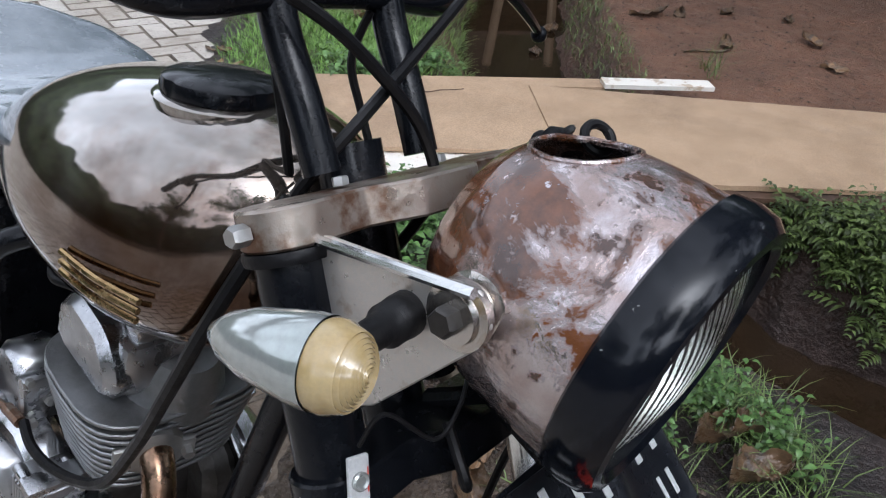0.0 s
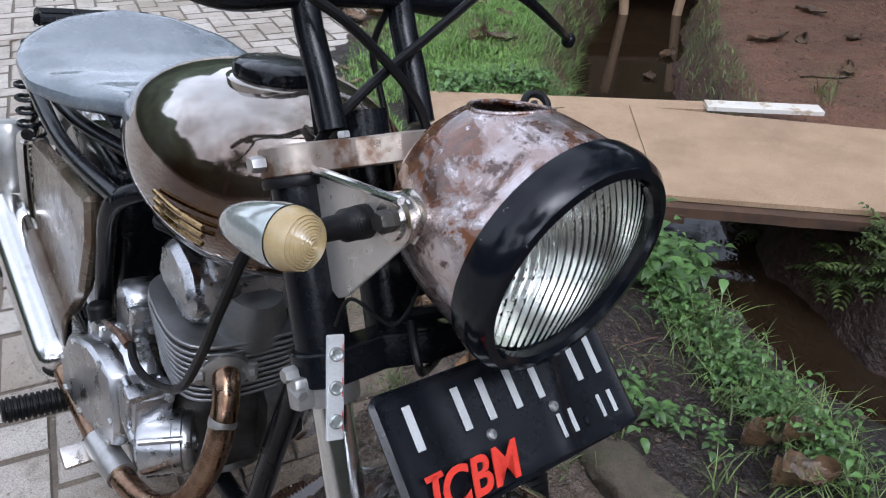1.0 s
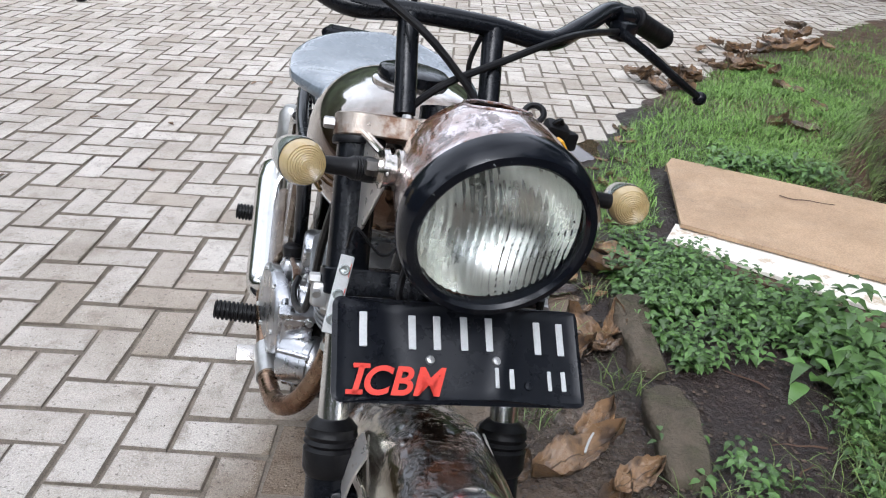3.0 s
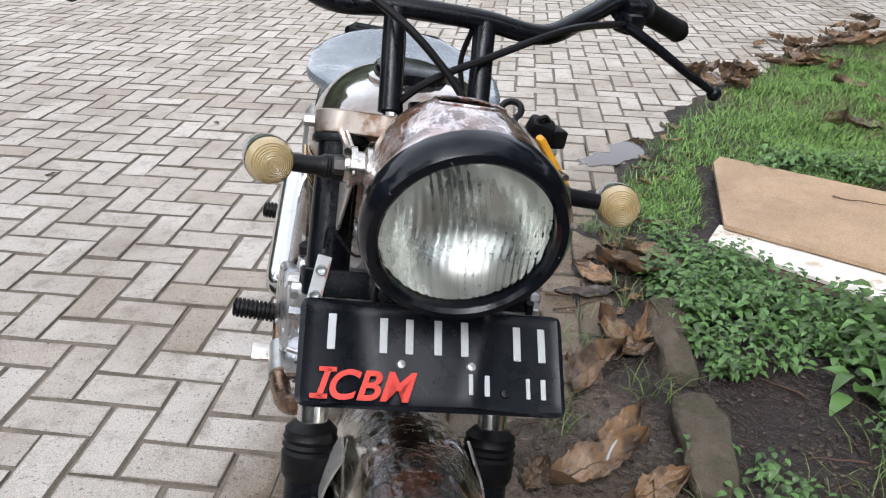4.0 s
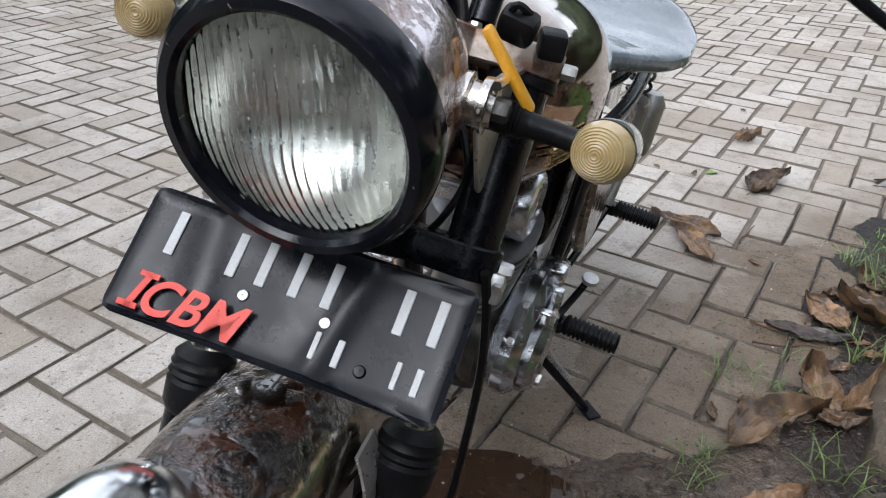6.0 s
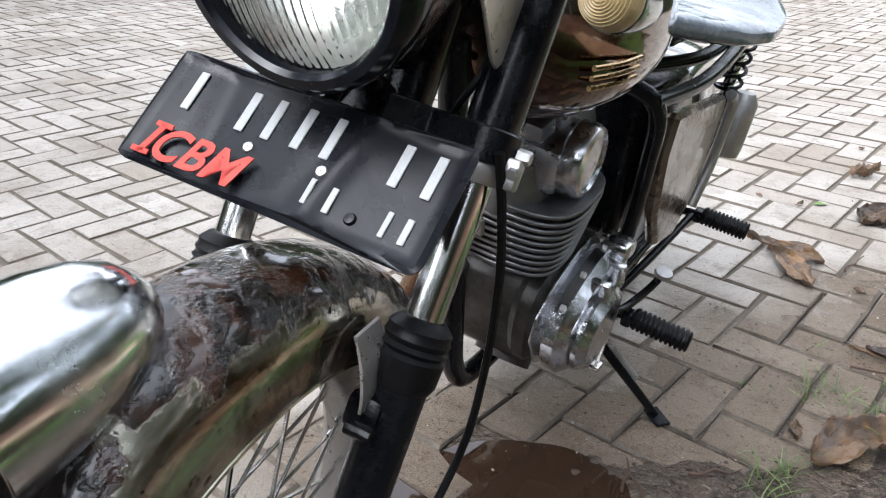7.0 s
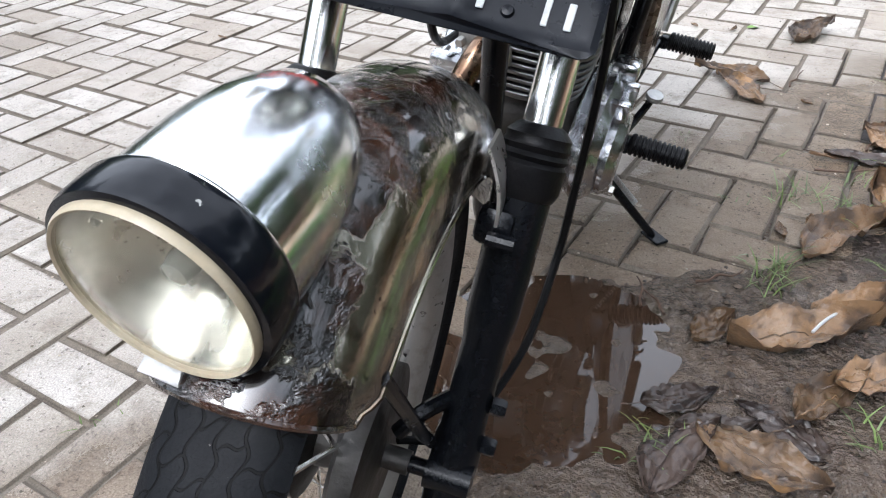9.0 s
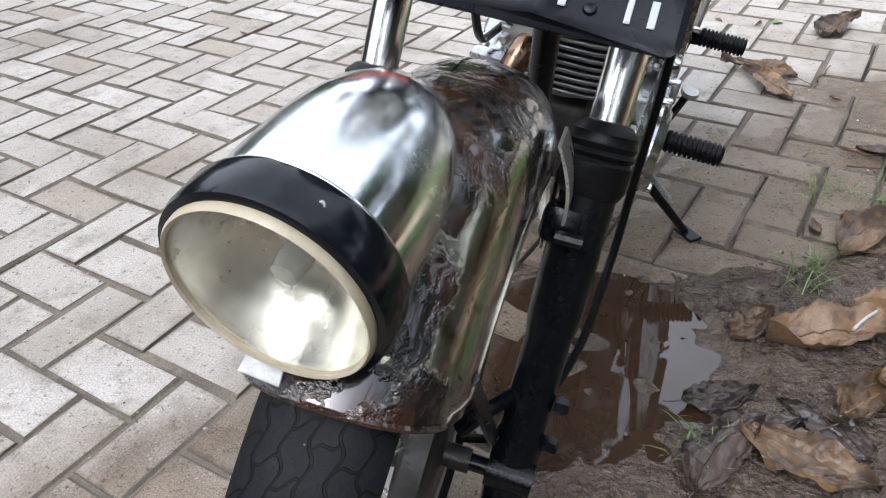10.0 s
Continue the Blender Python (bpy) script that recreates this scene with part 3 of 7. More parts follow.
# ---- ground ----
# unseen front stretch runs inward, so dark mud is what the lamp reflects
EDGE = [(-0.30, -3.0), (-0.06, -0.5), (0.05, 0.0), (-0.04, 0.18), (-0.07, 0.40), (-0.01, 0.62), (0.20, 0.70), (0.34, 0.745), (0.47, 0.79), (0.59, 0.84), (0.65, 1.0), (0.69, 1.38), (0.88, 1.92), (1.22, 2.35), (1.55, 2.74), (1.85, 3.1), (2.85, 3.95), (4.85, 5.25), (8.5, 7.4), (30.0, 20.0)]
DITCH = [(1.45, -6.0), (1.48, -2.0), (1.55, -0.6), (1.59, 0.0), (1.66, 0.3), (1.74, 0.52), (1.95, 0.9), (2.37, 1.45), (3.4, 2.4), (4.58, 3.15), (7.6, 4.7), (30.0, 16.0)]


def line_gap(x, y, line):
    """How far a place lies to the right of a polyline."""
    best = None
    for (x0, y0), (x1, y1) in zip(line, line[1:]):
        dx, dy = x1 - x0, y1 - y0
        q = dx * dx + dy * dy
        t = min(1, max(0, ((x - x0) * dx + (y - y0) * dy) / q))
        ex, ey = x - x0 - t * dx, y - y0 - t * dy
        d = math.hypot(ex, ey)
        if best is None or d < abs(best):
            best = math.copysign(d, dx * ey - dy * ex) * -1
    return best


def height(x, y):
    e = line_gap(x, y, EDGE)
    d = line_gap(x, y, DITCH)
    n1 = noise.noise((x * 3.1, y * 3.1, 0.3))
    n2 = noise.noise((x * 11, y * 11, 4.1))
    n3 = noise.noise((x * 34, y * 34, 1.7))
    z = -0.014
    if e > -0.25:
        z += sstep(-0.14, 0.10, e + 0.05 * n1 + 0.04 * n2) * (0.019 + 0.007 * n1 + 0.006 * n2 + 0.004 * n3)
    q = math.hypot((x - 0.072) / 0.172, (y - 0.40) / 0.190)
    if q < 1.6:
        z += sstep(1.45, 0.8, q) * (-0.016 + 0.005 * n2 + 0.005 * n1 + 0.0035 * n3 + 0.008 * sstep(0.22, 0.36, x) * (n2 + n3))
    if e > 0.1:
        z += sstep(0.1, 0.6, e) * (0.03 * n1 + 0.01 * n2)
    if e > 0 and abs(d) < 1.2:
        a = abs(d) + 0.06 * n1 + 0.03 * n2
        near = sstep(1.0, 0.6, y)
        z -= 0.48 * (1 - sstep(0.22 - (0.15 if d < 0 else 0.04) * near, 0.52 - (0.13 if d < 0 else 0.10) * near, a))
    return z


def ground():
    def axis(lo, hi, step, far):
        k = int(round((hi - lo) / step))
        mid = [lo + i * step for i in range(k + 1)]
        return [lo - f for f in reversed(far)] + mid + [hi + f for f in far]

    far = [0.4, 1.2, 3, 8, 20, 60, 200, 600]
    xs = axis(-0.25, 0.65, 0.009, []) + axis(0.65, 1.1, 0.018, [])[1:] + axis(1.1, 5.0, 0.05, far)[len(far) + 1:]
    xs = [-0.25 - f for f in reversed(far)] + xs
    ys = axis(-1.2, 0.0, 0.05, far)[:-len(far) - 1] + axis(0.0, 0.75, 0.009, []) + axis(0.75, 1.4, 0.018, [])[1:] + axis(1.4, 5.0, 0.05, far)[len(far) + 1:]
    vs = [(x, y, height(x, y)) for y in ys for x in xs]
    k = len(xs)
    fs = [(j * k + i, j * k + i + 1, (j + 1) * k + i + 1, (j + 1) * k + i) for j in range(len(ys) - 1) for i in range(k - 1)]
    me = bpy.data.meshes.new("ground")
    me.from_pydata(vs, [], fs)
    me.polygons.foreach_set("use_smooth", [True] * len(fs))
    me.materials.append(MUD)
    return tagged(new("ground", me), "wet brown mud and soil with a ditch beside the paving", "ground", kind="structure")


ground()


def ditch_water():
    bm = B()
    n = len(DITCH) - 1
    left, right = [], []
    for i, (x, y) in enumerate(DITCH):
        a, b = Vector(DITCH[max(i - 1, 0)]), Vector(DITCH[min(i + 1, n)])
        d = (b - a).normalized()
        left.append(bm.verts.new((x - d.y * 0.5, y + d.x * 0.5, -0.33)))
        right.append(bm.verts.new((x + d.y * 0.5, y - d.x * 0.5, -0.33)))
    for i in range(n):
        bm.faces.new((left[i], right[i], right[i + 1], left[i + 1]))
    return tagged(part("water", bm, WATER), "dark still water in the ditch", "water", kind="structure")


ditch_water()


# ---- motorcycle ----
ROOT = pose(-0.122, 0, 0, 0, 9.5, 0)
bike = thing("motorcycle", ROOT, "brown patina custom motorcycle with round headlight leaning on its side stand", "motorcycle")
TURNED = ROOT.inverted() @ pose(-0.122, 0.25, 0, 0, 0, -4.8) @ pose(0.122, -0.25, 0) @ ROOT
AXLE = Vector((0, -0.08, 0.305))
FORK = 0.106


def fork_at(w, u=0.0, ahead=0.0):
    return Vector((u, 0.215 - (0.921 - w) * 0.457 - ahead, w))


FORK_UP = Vector((0, 0.457, 1)).normalized()


def bolt(parent, p, d, r=0.008, h=0.008, material=DULL_ALU, m=None):
    bm = B()
    lathe(bm, [(0, 0), (r, 0), (r, h * 0.8), (r * 0.85, h), (0, h)], frame_to(p, d), 6)
    return part("bolt", bm, material, parent, "", m)


def wheel(name, centre, radius, m=None, tread=True):
    face = frame_to(centre, (1, 0, 0), (0, 0, 1))
    bm = B()
    lathe(bm, [(0.012, -0.075), (0.012, -0.05), (0.03, -0.048), (0.062, -0.045), (0.064, -0.02), (0.03, -0.012), (0.026, 0.015), (0.082, 0.018), (0.090, 0.024), (0.090, 0.044), (0.072, 0.048), (0.02, 0.048), (0.012, 0.05), (0.012, 0.075)], face, 28, True)
    hub = part(name, bm, CASE, bike, "spoked motorcycle wheel with worn rim", m)
    bm = B()
    k, seg = (28, 160)
    rings = []
    for j in range(k + 1):
        a = math.pi * (j / k - 0.5) * 1.62
        x = 0.040 * math.sin(a) / math.sin(0.81 * math.pi) * 0.72 if abs(a) < 1.2 else 0.040 * math.copysign(1 - 0.35 * (abs(a) - 1.2), a)
        rr = radius - 0.040 + 0.040 * math.cos(a * 0.86) ** 0.75 if math.cos(a * 0.86) > 0 else radius - 0.040
        rings.append([face @ Vector((rr * math.cos(2 * math.pi * i / seg), rr * math.sin(2 * math.pi * i / seg), x)) for i in range(seg)])
    loft(bm, rings, True, False)
    uv = bm.loops.layers.uv.new("tread")
    back = face.inverted()
    for fc in bm.faces:
        spots = [back @ q.vert.co for q in fc.loops]
        turns = [math.atan2(q.y, q.x) for q in spots]
        if max(turns) - min(turns) > 3:
            turns = [t + 2 * math.pi if t < 0 else t for t in turns]
        for q, s, t in zip(fc.loops, spots, turns):
            drop = radius - math.hypot(s.x, s.y)
            q[uv].uv = (t * radius, math.copysign(math.hypot(s.z, drop), s.z))
    part("tyre", bm, GROOVED if tread else TYRE, hub, "worn black tyre with wavy tread grooves", m)
    bm = B()
    q = radius - 0.051
    lathe(bm, [(q - 0.016, -0.018), (q - 0.008, -0.028), (q + 0.016, -0.036), (q + 0.018, -0.033), (q + 0.006, -0.016), (q - 0.002, 0), (q + 0.006, 0.016), (q + 0.018, 0.033), (q + 0.016, 0.036), (q - 0.008, 0.028), (q - 0.016, 0.018), (q - 0.019, 0), (q - 0.016, -0.018)], face, 72)
    part("rim", bm, RIM_STEEL, hub, "rust-specked steel rim", m)
    meshes = []
    for side, lead in ((1, 1), (-1, -1), (1, -1), (-1, 1)):
        bm = B()
        a = lead * 0.55
        tube(bm, [(0.052 * math.cos(a), 0.052 * math.sin(a), side * 0.032), ((q - 0.008), 0, side * 0.006)], 0.0024, 5)
        lathe(bm, [(0.0028, -0.008), (0.003, 0.012)], frame_to((q - 0.022, 0, side * 0.007), (1, 0, 0)), 6)
        me = bpy.data.meshes.new("spoke")
        bm.to_mesh(me)
        bm.free()
        me.materials.append(CHROME)
        meshes.append(me)
    for i in range(36):
        o = new("spoke", meshes[i % 4])
        o.parent = hub
        o.matrix_basis = (m or Matrix()) @ face @ Matrix.Rotation(2 * math.pi * i / 36, 4, "Z")
    return hub


front_wheel = wheel("front_wheel", AXLE + Vector((-0.008, 0, 0)), 0.305)
rear_wheel = wheel("rear_wheel", Vector((0, 1.27, 0.30)), 0.30, TURNED, False)


def fork():
    top = None
    for s in (-1, 1):
        u = s * FORK
        bm = B()
        tube(bm, [fork_at(0.57, u), fork_at(0.922, u)], 0.0175, 24)
        st = part("fork_tube", bm, CHROME, bike, "chrome fork tube")
        bm = B()
        tube(bm, [fork_at(0.765, u), fork_at(0.905, u)], 0.0245, 24)
        part("fork_cover", bm, BLACK, st, "black fork shroud")
        bm = B()
        f = frame_to(fork_at(0.576, u), FORK_UP)
        lathe(bm, [(0.026, -0.03), (0.030, -0.022), (0.031, 0), (0.028, 0.004), (0.0315, 0.008), (0.0285, 0.012), (0.031, 0.017), (0.029, 0.021), (0.0295, 0.026), (0.022, 0.034), (0.018, 0.036)], f, 28, True)
        part("dust_boot", bm, RUBBER, st, "black rubber fork boot")
        bm = B()
        lathe(bm, [(0.016, -0.072), (0.021, -0.066), (0.0225, -0.03), (0.024, 0), (0.024, 0.02), (0.0215, 0.03), (0.0215, 0.12), (0.024, 0.135), (0.025, 0.15), (0.025, 0.26)], frame_to(fork_at(0.315, u), FORK_UP), 24, True)
        lathe(bm, [(0, -0.024), (0.017, -0.022), (0.017, 0.022), (0, 0.024)], frame_to((u, AXLE.y, AXLE.z), (1, 0, 0)), 16)
        box(bm, (0.03, 0.035, 0.05), frame_to(fork_at(0.315, u, 0.004), FORK_UP), 0.006)
        part("fork_slider", bm, BLACK, bike, "black painted fork leg")
        for w in (0.372, 0.335):
            bolt(bike, fork_at(w, u + s * 0.022, 0.004), (s, 0, 0), 0.009, 0.014, BLACK)
        bm = B()
        tube(bm, [(u - s * 0.01, fork_at(0.37).y + 0.0, 0.372), (u - s * 0.035, fork_at(0.37).y - 0.03, 0.368), (u - s * 0.055, fork_at(0.37).y - 0.045, 0.345)], 0.008, 10, True)
        part("lug", bm, BLACK, bike)
    bm = B()
    tube(bm, [(-0.126, AXLE.y, AXLE.z), (0.128, AXLE.y, AXLE.z)], 0.0085, 12)
    lathe(bm, [(0, 0), (0.014, 0), (0.014, 0.010), (0, 0.012)], frame_to((0.118, AXLE.y, AXLE.z), (1, 0, 0)), 6)
    part("axle", bm, BLACK, bike)
    # top and lower yokes
    for name, w, thick, material, label in (("top_yoke", 0.912, 0.026, YOKE, "rust-stained alloy top yoke"), ("lower_yoke", 0.752, 0.03, BLACK, "black lower yoke")):
        bm = B()
        out = []
        for i in range(11):
            a = math.pi * i / 10 - math.pi / 2
            out.append((FORK + 0.030 * math.cos(a), 0.030 * math.sin(a)))
        out += [(0.06, 0.026), (0.03, 0.05), (-0.03, 0.05), (-0.06, 0.026)]
        for i in range(11):
            a = math.pi * i / 10 + math.pi / 2
            out.append((-FORK + 0.030 * math.cos(a), 0.030 * math.sin(a)))
        out += [(-0.06, -0.022), (0.06, -0.022)]
        prism(bm, out, thick, frame_to(fork_at(w), FORK_UP) @ Matrix.Identity(4), 0.0018)
        y = part(name, bm, material, bike, label)
        for s in (-1, 1):
            bolt(y, fork_at(w, s * (FORK + 0.03)), (s, 0, 0), 0.007, 0.012)
    for s in (-1, 1):
        bm = B()
        lathe(bm, [(0.03, -0.004), (0.031, 0), (0.03, 0.004)], frame_to(fork_at(0.896, s * FORK), FORK_UP), 20, True)
        part("rubber_collar", bm, RUBBER, bike)
        bm = B()
        lathe(bm, [(0.0255, -0.017), (0.0262, -0.015), (0.0262, 0.015), (0.0255, 0.017)], frame_to(fork_at(0.738, s * FORK), FORK_UP), 24, True)
        box(bm, (0.022, 0.018, 0.028), frame_to(fork_at(0.738, s * (FORK + 0.028), 0.004), FORK_UP), 0.004)
        c = part("fork_clamp", bm, DULL_ALU, bike, "alloy clamp round the fork tube")
        bolt(c, fork_at(0.742, s * (FORK + 0.034)), (0, -1, 0), 0.006, 0.016)
    bm = B()
    tube(bm, [fork_at(0.73, 0, -0.05), fork_at(0.93, 0, -0.05)], 0.026, 20)
    part("steering_stem", bm, BLACK, bike)


fork()


def fender():
    bm = B()
    rings = []
    for i in range(49):
        f = radians(127.5 - 113.5 * i / 48)
        ring = []
        for layer, sgn in ((0, 1), (1, -1)):
            for j in range(21):
                a = (j / 20 * 2 - 1) * sgn
                al = a * 1.5
                c = max(0.0, math.cos(al)) ** 0.75
                tip = 1 - sstep(0.0, 0.07, i / 48)
                wide = (0.0735 - 0.010 * tip) - layer * 0.002
                r = 0.270 + (0.096 - layer * 0.002) * c * (1 - 0.30 * sstep(0.24, 0.02, i / 48))
                u = math.copysign(abs(math.sin(al)) ** 0.85, al) * wide
                g = f - (0.05 * tip) * abs(a) ** 2
                ring.append(AXLE + Vector((u - 0.004, r * math.cos(g), r * math.sin(g))))
        rings.append(ring)
    loft(bm, rings)
    for j in (0, 20):
        tube(bm, [r[j] for r in rings], 0.0022, 6)
    tube(bm, [rings[0][j] for j in range(21)], 0.0024, 6)
    fd = part("front_fender", bm, FENDER, bike, "steel front fender with flaking brown and grey patina")
    for s in (-1, 1):
        bm = B()
        p = Vector((s * 0.073, 0.030, 0.606))
        q = Vector((s * 0.092, 0.014, 0.540))
        d = q - p
        rings = []
        for i in range(9):
            t = i / 8
            mid = p.lerp(q, t) + Vector((s * 0.006 * math.sin(math.pi * t), 0, 0))
            half = 0.019 - 0.005 * sstep(0.5, 1, t)
            rings.append([mid + Vector((x, y, 0)) for x, y in ((-0.0015, -half), (0.0015, -half), (0.0015, half), (-0.0015, half))])
        loft(bm, rings)
        st = part("fender_stay", bm, SCUFFED, fd, "scraped steel fender stay")
        bm = B()
        box(bm, (0.035, 0.05, 0.035), frame_to(fork_at(0.525, s * 0.090, 0.006), FORK_UP), 0.008)
        tube(bm, [(s * 0.088, -0.012, 0.535), (s * 0.112, -0.012, 0.535)], 0.007, 10)
        part("stay_block", bm, BLACK, fd)
        bm = B()
        prism(bm, [(0, 0), (0.035, 0.0), (0.03, -0.05), (0.012, -0.09), (0.004, -0.05)], 0.004, Matrix.Translation(fork_at(0.55, s * 0.075, -0.025)) @ pose(0, 0, 0, 90, 0, 90), 0.001)
        part("flap", bm, RUBBER, fd)
        # lower stay from the fender to the axle
        bm = B()
        tube(bm, [AXLE + Vector((s * 0.066, 0.285 * math.cos(radians(118)), 0.285 * math.sin(radians(118)))), (s * 0.082, AXLE.y - 0.04, 0.40), (s * 0.084, AXLE.y, 0.345)], 0.006, 8)
        part("lower_stay", bm, BLACK, fd)
    bm = B()
    tab = Vector((-0.038, -0.282, 0.586))
    prism(bm, [(-0.014, -0.005), (0.012, -0.007), (0.012, 0.007), (-0.012, 0.005)], 0.0016, frame_to(tab, (0, -0.8, 0.6), (0, 0, 1)), 0.0005)
    part("bracket_tab", bm, DULL_ALU, fd, "bent bright steel tab")
    return fd


fd = fender()


def round_lens(bm, radius, bulge, f, n=28, seg=64, ribs=0, thick=0.003):
    """A domed glass, its back moulded with upright ribs."""
    rings = []
    for j in range(1, n + 1):
        r = radius * j / n
        ring = []
        for i in range(seg):
            t = 2 * math.pi * i / seg
            ring.append((r * math.cos(t), r * math.sin(t), bulge * (1 - (r / radius) ** 2)))
        rings.append(ring)
    front = [[f @ Vector(p) for p in ring] for ring in rings]
    back = []
    for ring in reversed(rings):
        out = []
        for x, y, z in ring:
            rib = 0.0013 * abs(math.sin(ribs * (x + 0.25 * abs(y) * y / radius) / radius)) if ribs else 0
            out.append(f @ Vector((x, y, z - thick - rib)))
        back.append(out)
    loft(bm, front + back, True, True)
    return bm


def headlight():
    n = Vector((0, -math.cos(radians(10)), -math.sin(radians(10))))
    c = Vector((0.0, -0.002, 0.897))
    f = frame_to(c, n, (0, 0, 1))
    prof = [(0.094, -0.012), (0.0935, -0.03), (0.0925, -0.05), (0.0905, -0.07), (0.087, -0.09), (0.081, -0.108), (0.072, -0.124), (0.058, -0.138), (0.038, -0.148), (0.018, -0.152), (0.001, -0.153)]
    fine = []
    for (r0, h0), (r1, h1) in zip(prof, prof[1:]):
        fine += [(r0 + (r1 - r0) * t / 6, h0 + (h1 - h0) * t / 6) for t in range(6)]
    fine.append(prof[-1])
    hole = lambda p: ((f.inverted() @ p).x / 0.034) ** 2 + (((f.inverted() @ p).z + 0.096) / 0.030) ** 2 < 1 and (f.inverted() @ p).y > 0.02
    bm = B()
    lathe(bm, fine, f, 120)
    bmesh.ops.delete(bm, geom=[x for x in bm.faces if hole(x.calc_center_median())], context="FACES")
    rimv = [e for e in bm.edges if len(e.link_faces) == 1 and (f.inverted() @ e.verts[0].co).z < -0.03]
    got = bmesh.ops.extrude_edge_only(bm, edges=rimv)
    for v in [g for g in got["geom"] if isinstance(g, bmesh.types.BMVert)]:
        v.co -= (f.to_3x3() @ Vector((0, 1, 0))) * 0.003
    shell = part("headlight", bm, RUST, bike, "rusted brown headlight bucket with an open gauge hole")
    # rolled edge of the gauge hole
    bm = B()
    loop = []
    for i in range(49):
        a = 2 * math.pi * i / 48
        x, z = 0.0345 * math.cos(a), -0.096 + 0.0305 * math.sin(a)
        rr = prof[-1][0]
        for (r0, h0), (r1, h1) in zip(prof, prof[1:]):
            if h1 <= z <= h0:
                rr = r0 + (r1 - r0) * (h0 - z) / (h0 - h1)
        loop.append(f @ Vector((x, math.sqrt(max(0, rr * rr - x * x)), z)))
    tube(bm, loop, 0.0018, 8)
    part("hole_edge", bm, RUST, shell)
    # black inner shell added to make the gauge hole look shaded inside
    bm = B()
    lathe(bm, [(0.078, -0.03), (0.066, -0.06), (0.052, -0.10), (0.034, -0.122), (0.001, -0.128)], f, 40)
    part("lining", bm, RUBBER, shell)
    bm = B()
    lathe(bm, [(0.0945, -0.014), (0.0975, -0.012), (0.0985, 0.0), (0.0965, 0.012), (0.091, 0.019), (0.084, 0.020), (0.0805, 0.016), (0.0805, 0.006), (0.09, -0.01)], f, 72)
    part("rim_ring", bm, CHIPPED, shell, "chipped black headlight rim")
    bm = B()
    round_lens(bm, 0.081, 0.016, f @ Matrix.Translation((0, 0, 0.008)), 44, 220, 34)
    g = part("lens", bm, GLASS, shell, "ribbed headlight glass")
    g.visible_shadow = False
    bm = B()
    lathe(bm, [(0.0805, 0.0), (0.076, -0.018), (0.066, -0.034), (0.05, -0.05), (0.03, -0.060), (0.012, -0.064)], f, 48)
    part("reflector", bm, MIRROR, shell, "bright lamp reflector")
    bm = B()
    lathe(bm, [(0.011, -0.064), (0.009, -0.05), (0.009, -0.032), (0.005, -0.026), (0, -0.025)], f, 20)
    part("bulb", bm, LAMP_SHELL, shell)
    for s in (-1, 1):
        bm = B()
        piv = Vector((s * 0.100, 0.076, 0.915))
        lathe(bm, [(0.012, -0.02), (0.020, -0.018), (0.021, -0.010), (0.016, -0.008), (0.016, -0.002), (0.0205, -0.001), (0.0205, 0.005), (0.016, 0.006), (0.015, 0.010), (0.0, 0.010)], frame_to(piv, (s, 0, 0)), 24, True)
        part("washer", bm, WORN_CHROME, shell, "stacked steel washers")
        bolt(shell, piv + Vector((s * 0.010, 0, 0)), (s, 0, 0), 0.0088, 0.010, CASE)
        # triangular bracket with a turned edge
        bm = B()
        tri = [(0.192, 0.912), (0.176, 0.918), (0.066, 0.934), (0.055, 0.918), (0.060, 0.902), (0.122, 0.826), (0.134, 0.818), (0.150, 0.822)]
        prism(bm, tri, 0.0035, Matrix(((0, 0, 1, s * 0.102), (1, 0, 0, 0), (0, 1, 0, 0), (0, 0, 0, 1))), 0.001)
        br = part("headlight_bracket", bm, SCUFFED, bike, "scuffed bright steel headlight bracket")
        bm = B()
        tube(bm, [(s * 0.108, 0.190, 0.913), (s * 0.109, 0.066, 0.9345)], 0.0035, 8)
        tube(bm, [(s * 0.108, 0.190, 0.913), (s * 0.109, 0.150, 0.822)], 0.0045, 8)
        part("edge_lip", bm, CHROME, br)
    bm = B()
    m = f @ pose(0.047, 0.069, -0.112, -62, 0, 24)
    tube(bm, [m @ Vector((0.010 * math.cos(2 * math.pi * i / 24), 0.010 * math.sin(2 * math.pi * i / 24), 0.004)) for i in range(25)], 0.0034, 8)
    part("grommet", bm, RUBBER, shell, "black rubber grommet loop")
    bolt(shell, f @ Vector((-0.045, -0.078, -0.01)), f.to_3x3() @ Vector((0, -1, 0)), 0.006, 0.008, CHROME)
    return shell


headlight()


